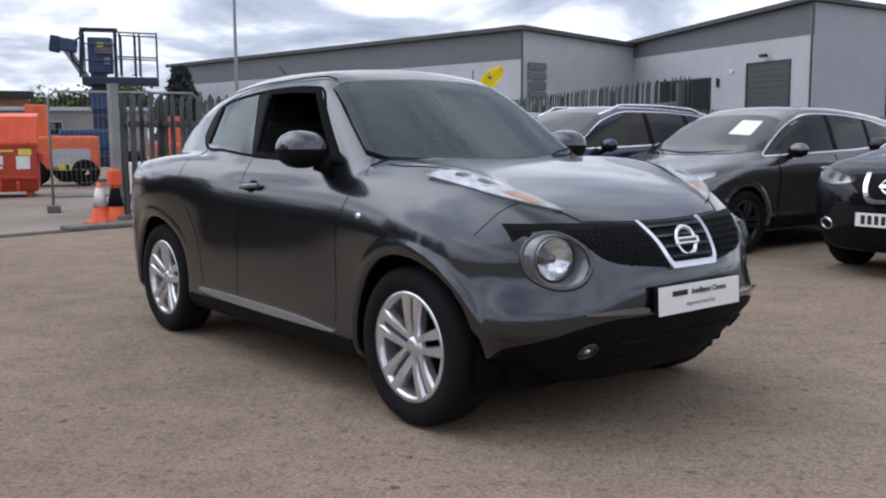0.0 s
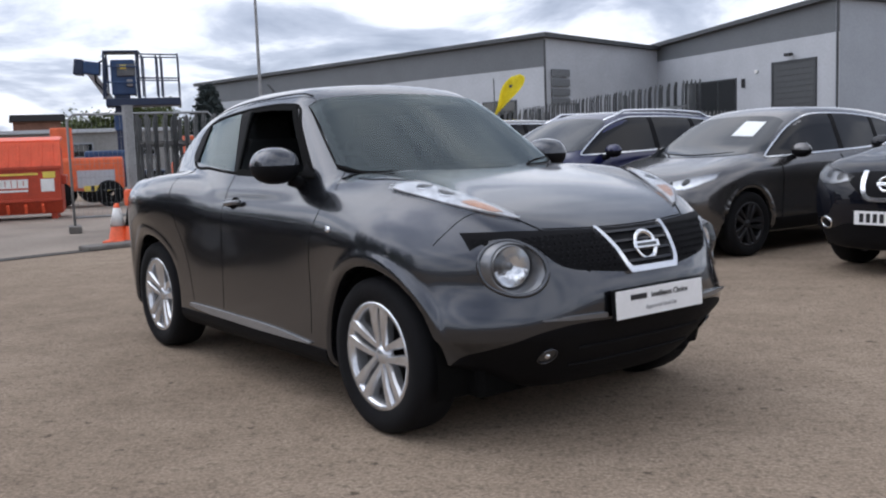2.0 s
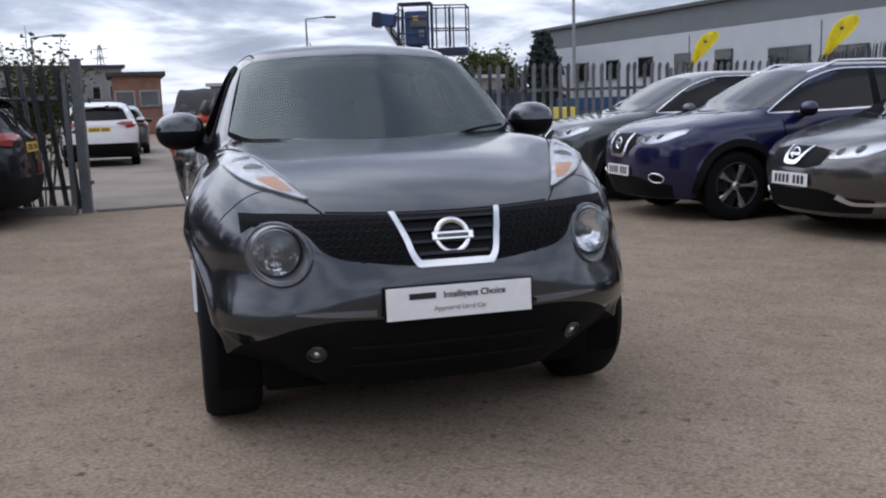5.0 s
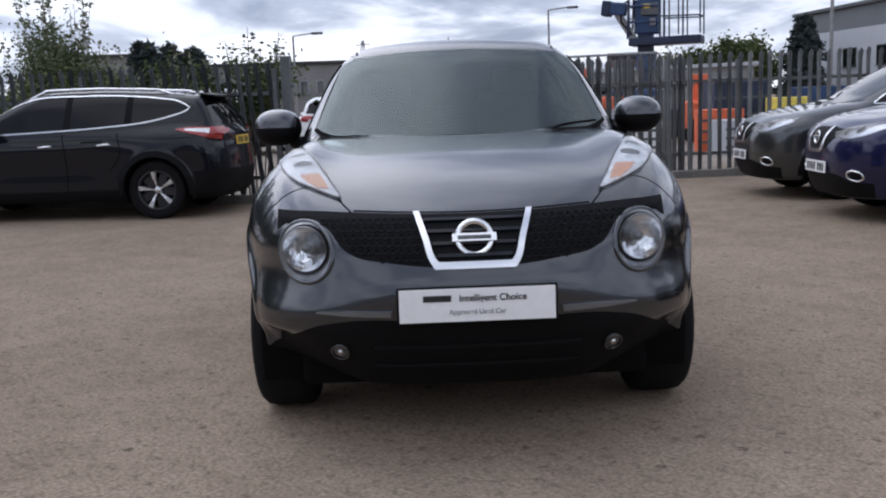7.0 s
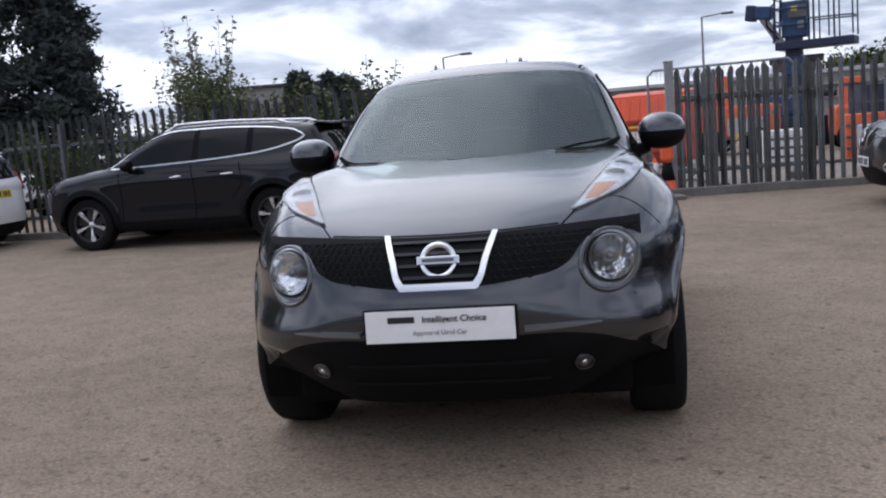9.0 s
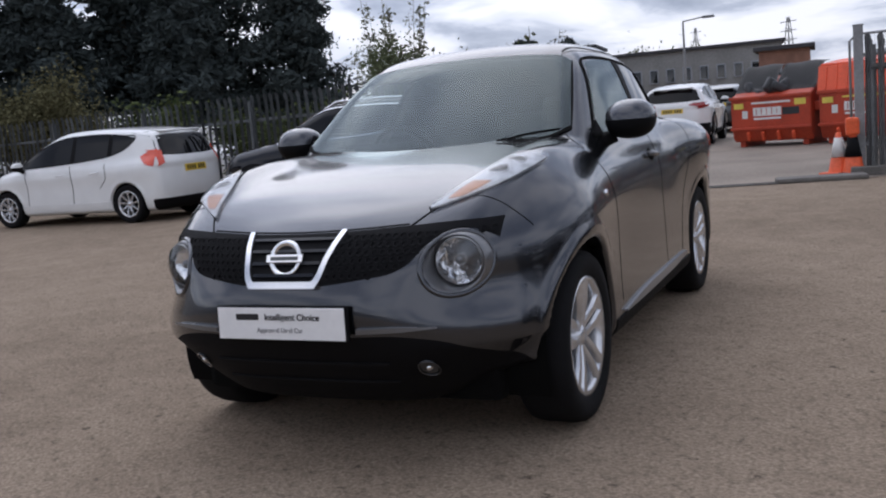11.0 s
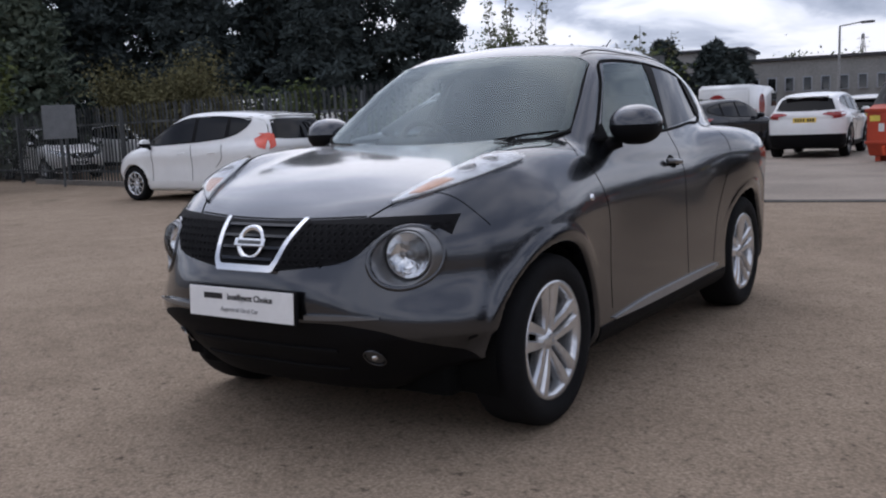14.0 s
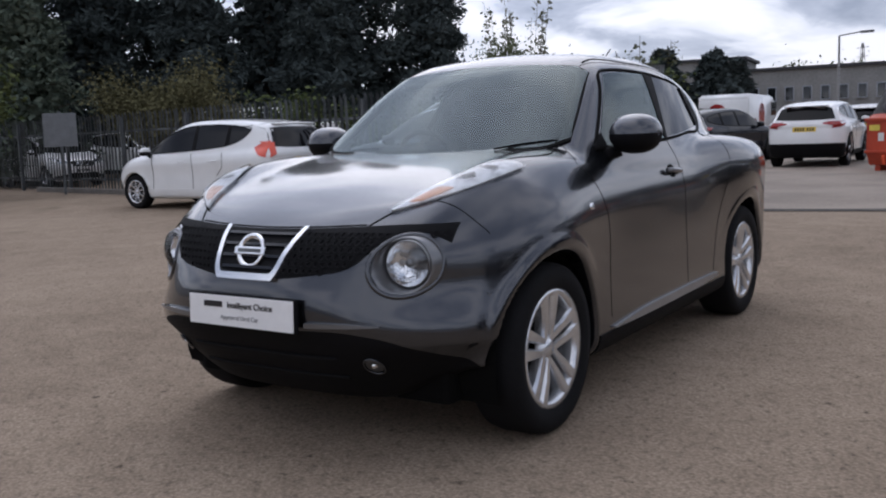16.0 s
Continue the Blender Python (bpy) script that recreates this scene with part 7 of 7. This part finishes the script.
def conifer(x, y, high, wide, seed, label, n=17000, size=0.088, mat=None):
    rng = np.random.default_rng(seed)
    t = thing("conifer_tree", pose(x, y, 0, 0, 0, seed * 37 % 360), label, "tree", "dark conifers")
    part("trunk", rod((0, 0, 0), (0, 0, high * 0.95), 0.22, 10, 0.03), M_BARK, t)
    bm = bmesh.new()
    limbs = []
    for k in range(46):
        z = high * (0.06 + 0.9 * (k / 46) ** 0.9)
        r = wide * (1 - z / high) ** 0.75 * rng.uniform(0.72, 1.12) + 0.12
        a = k * 2.4 + rng.uniform(-0.3, 0.3)
        tip = Vector((r * math.cos(a), r * math.sin(a), z + r * rng.uniform(-0.12, 0.28)))
        add_rod(bm, (0, 0, z), tip, 0.04, 5, 0.008)
        limbs.append((Vector((0, 0, z)), tip))
    part("limbs", bm, M_BARK, t)
    pick = rng.integers(0, len(limbs), n)
    f = rng.uniform(0.15, 1.0, n) ** 0.7
    base, tips = np.array([limbs[k][0] for k in pick]), np.array([limbs[k][1] for k in pick])
    length = np.linalg.norm(tips - base, axis=1)
    c = base + (tips - base) * f[:, None] + rng.normal(size=(n, 3)) * (0.07 + 0.16 * length * (1 - 0.55 * f))[:, None] * np.array([1, 1, 0.75])
    c[:, 2] = np.clip(c[:, 2], 0.1, None)
    leaf_sheets("crown", c, size, mat or M_CONIF, t, 0.25, rng, "dense dark needle sprays", 3.2)
    # shaded inner foliage
    m = 4200
    z = high * rng.uniform(0.03, 0.86, m)
    r = wide * 0.62 * (1 - z / high) ** 0.75 * np.sqrt(rng.uniform(0, 1, m))
    a = rng.uniform(0, 2 * math.pi, m)
    leaf_sheets("inner_crown", np.stack([r * np.cos(a), r * np.sin(a), z], 1), size * 2.4, mat or M_CONIF, t, 0.2, rng, "deep inner needle sprays", 1.4)


spots = [(-28.5, 10.6, 10.5, 2.6), (-31.0, 8.4, 12.5, 3.0), (-30.2, 5.2, 12.0, 3.0), (-32.5, 2.0, 13.0, 3.2), (-30.5, -1.0, 12.0, 3.0), (-33.0, -4.5, 13.0, 3.2), (-30.5, -8.0, 12.0, 3.2), (-34, -12, 13, 3.4), (-36.5, 6.0, 13.5, 3.4), (-37.5, -1.5, 14, 3.6), (-29.0, -14.0, 12, 3.4), (-27.5, 7.0, 7.0, 2.2), (-28.0, 2.8, 7.5, 2.3), (-28.2, -3.0, 7.5, 2.4)]
for k, (x, y, h, w) in enumerate(spots):
    conifer(x, y, h, w, 11 + k, "tall dense dark conifer beyond the boundary fence")
conifer(-25.6, -2.1, 8.5, 2.0, 60, "grey-green conifer at the end of the boundary fence", 9000, 0.085, M_SPRUCE)
conifer(-60.3, 38.6, 6.6, 2.3, 51, "dark conifer standing in the far yard", 4200, 0.2)
conifer(-59.3, 39.8, 5.8, 2.0, 52, "dark conifer standing in the far yard", 3600, 0.2)
conifer(-33.5, 22.0, 4.3, 1.6, 54, "dark bushy conifer beyond the fence", 2600, 0.18)
conifer(-32.0, 23.4, 4.0, 1.4, 55, "dark bushy conifer beyond the fence", 2400, 0.18)
conifer(-32.6, 85.0, 8.0, 2.8, 56, "dark pointed conifer beside the industrial unit", 3600, 0.22)


def shrub(x, y, high, wide, mat, seed, label, n=2200, size=0.075, base=0.0, name="shrub"):
    rng = np.random.default_rng(seed)
    t = thing(name, pose(x, y, base), label, "shrub", "shrubs")
    bm = bmesh.new()
    cs = []
    for k in range(16):
        a, r = rng.uniform(0, 2 * math.pi), wide * rng.uniform(0.25, 1.0)
        tip = Vector((r * math.cos(a), r * math.sin(a), high * rng.uniform(0.55, 1.0)))
        mid = tip * 0.5 + Vector((0, 0, 0.18 * high))
        add_rod(bm, (0, 0, 0), mid, 0.025, 5, 0.014)
        add_rod(bm, mid, tip, 0.014, 5, 0.004)
        f = rng.uniform(0.1, 1.08, n // 16)[:, None]
        p = (1 - f) * np.array(mid) + f * np.array(tip)
        cs.append(p + rng.normal(size=p.shape) * wide * 0.19)
    part("stems", bm, M_BARK, t)
    c = np.concatenate(cs)
    c[:, 2] = np.clip(c[:, 2], 0.03, None)
    leaf_sheets("crown", c, size, mat, t, 0.0, rng, "small leaves")


def whips(x, y, high, wide, count, seed, label, size=0.075, base=0.0):
    """Thin upright stems with separate leaves."""
    rng = np.random.default_rng(seed)
    t = thing("sapling", pose(x, y, base), label, "shrub", "shrubs")
    cs = []
    for k in range(count):
        a, r = rng.uniform(0, 2 * math.pi), wide * math.sqrt(rng.uniform(0, 1))
        foot = Vector((0.3 * r * math.cos(a), 0.3 * r * math.sin(a), 0))
        top = Vector((r * math.cos(a), r * math.sin(a), high * rng.uniform(0.55, 1.0)))
        part("stem", rod(foot, top, 0.012, 5, 0.004), M_BARK, t)
        m = 60
        f = rng.uniform(0.35, 1.0, m)[:, None]
        cs.append((1 - f) * np.array(foot) + f * np.array(top) + rng.normal(size=(m, 3)) * 0.055)
    leaf_sheets("leaves", np.concatenate(cs), size, M_SPRIG, t, -0.2, rng, "separate grey-green leaves, paled for backlight")


whips(-14.5, 9.95, 4.0, 0.75, 26, 71, "thin leafy saplings growing behind the fence", 0.062)
whips(-15.9, 9.7, 3.0, 0.8, 7, 72, "thin leafy saplings growing behind the fence", 0.062)
shrub(-13.9, 9.9, 2.85, 1.0, M_SPRIGD, 73, "rounded green shrub behind the fence", 14000, 0.040)
shrub(-17.5, 10.8, 1.9, 0.9, M_GREENL, 74, "rounded green shrub behind the fence", 7000, 0.040)
for k, (x, y, h, w) in enumerate(((-8.2, 9.6, 2.1, 0.8), (-9.3, 9.2, 2.0, 0.8), (-10.4, 8.3, 1.7, 0.8), (-11.6, 7.6, 1.6, 0.8), (-13.2, 6.6, 1.6, 0.8))):
    shrub(x, y, h, w, M_GREENL, 80 + k, "dark scrub growing through the fence", 3600, 0.042)
whips(-8.0, 9.7, 2.55, 0.7, 8, 91, "bare twigs and leaves above the fence", 0.048)
whips(-9.4, 9.0, 2.45, 0.7, 8, 92, "bare twigs and leaves above the fence", 0.048)
shrub(-21.6, 2.0, 3.1, 1.6, M_SHRUB, 95, "yellow-green shrub behind the boundary fence", 15000, 0.058)
shrub(-23.2, 3.8, 2.3, 1.2, M_SHRUB, 96, "yellow-green shrub behind the boundary fence", 6500, 0.052)
shrub(-18.6, 5.2, 2.0, 1.0, M_GREENL, 97, "green shrub behind the boundary fence", 2200, 0.08)
shrub(-19.0, -2.6, 3.4, 1.7, M_GREENL, 98, "dense green shrub at the end of the fence", 5200, 0.10)
shrub(-17.2, -3.6, 4.2, 1.7, M_GREENL, 99, "dense green shrub at the end of the fence", 5200, 0.10)
for k, (x, y, h, w) in enumerate(((-41, 86, 5.2, 3.4), (-37, 84, 5.6, 2.6), (-47, 88, 4.9, 3.6), (-90, 66, 5.5, 5), (-98, 48, 5.5, 6))):
    shrub(x, y, h, w, M_GREENL, 120 + k, "far dark tree line beyond the yard", 9000, 0.24, name="far_tree")
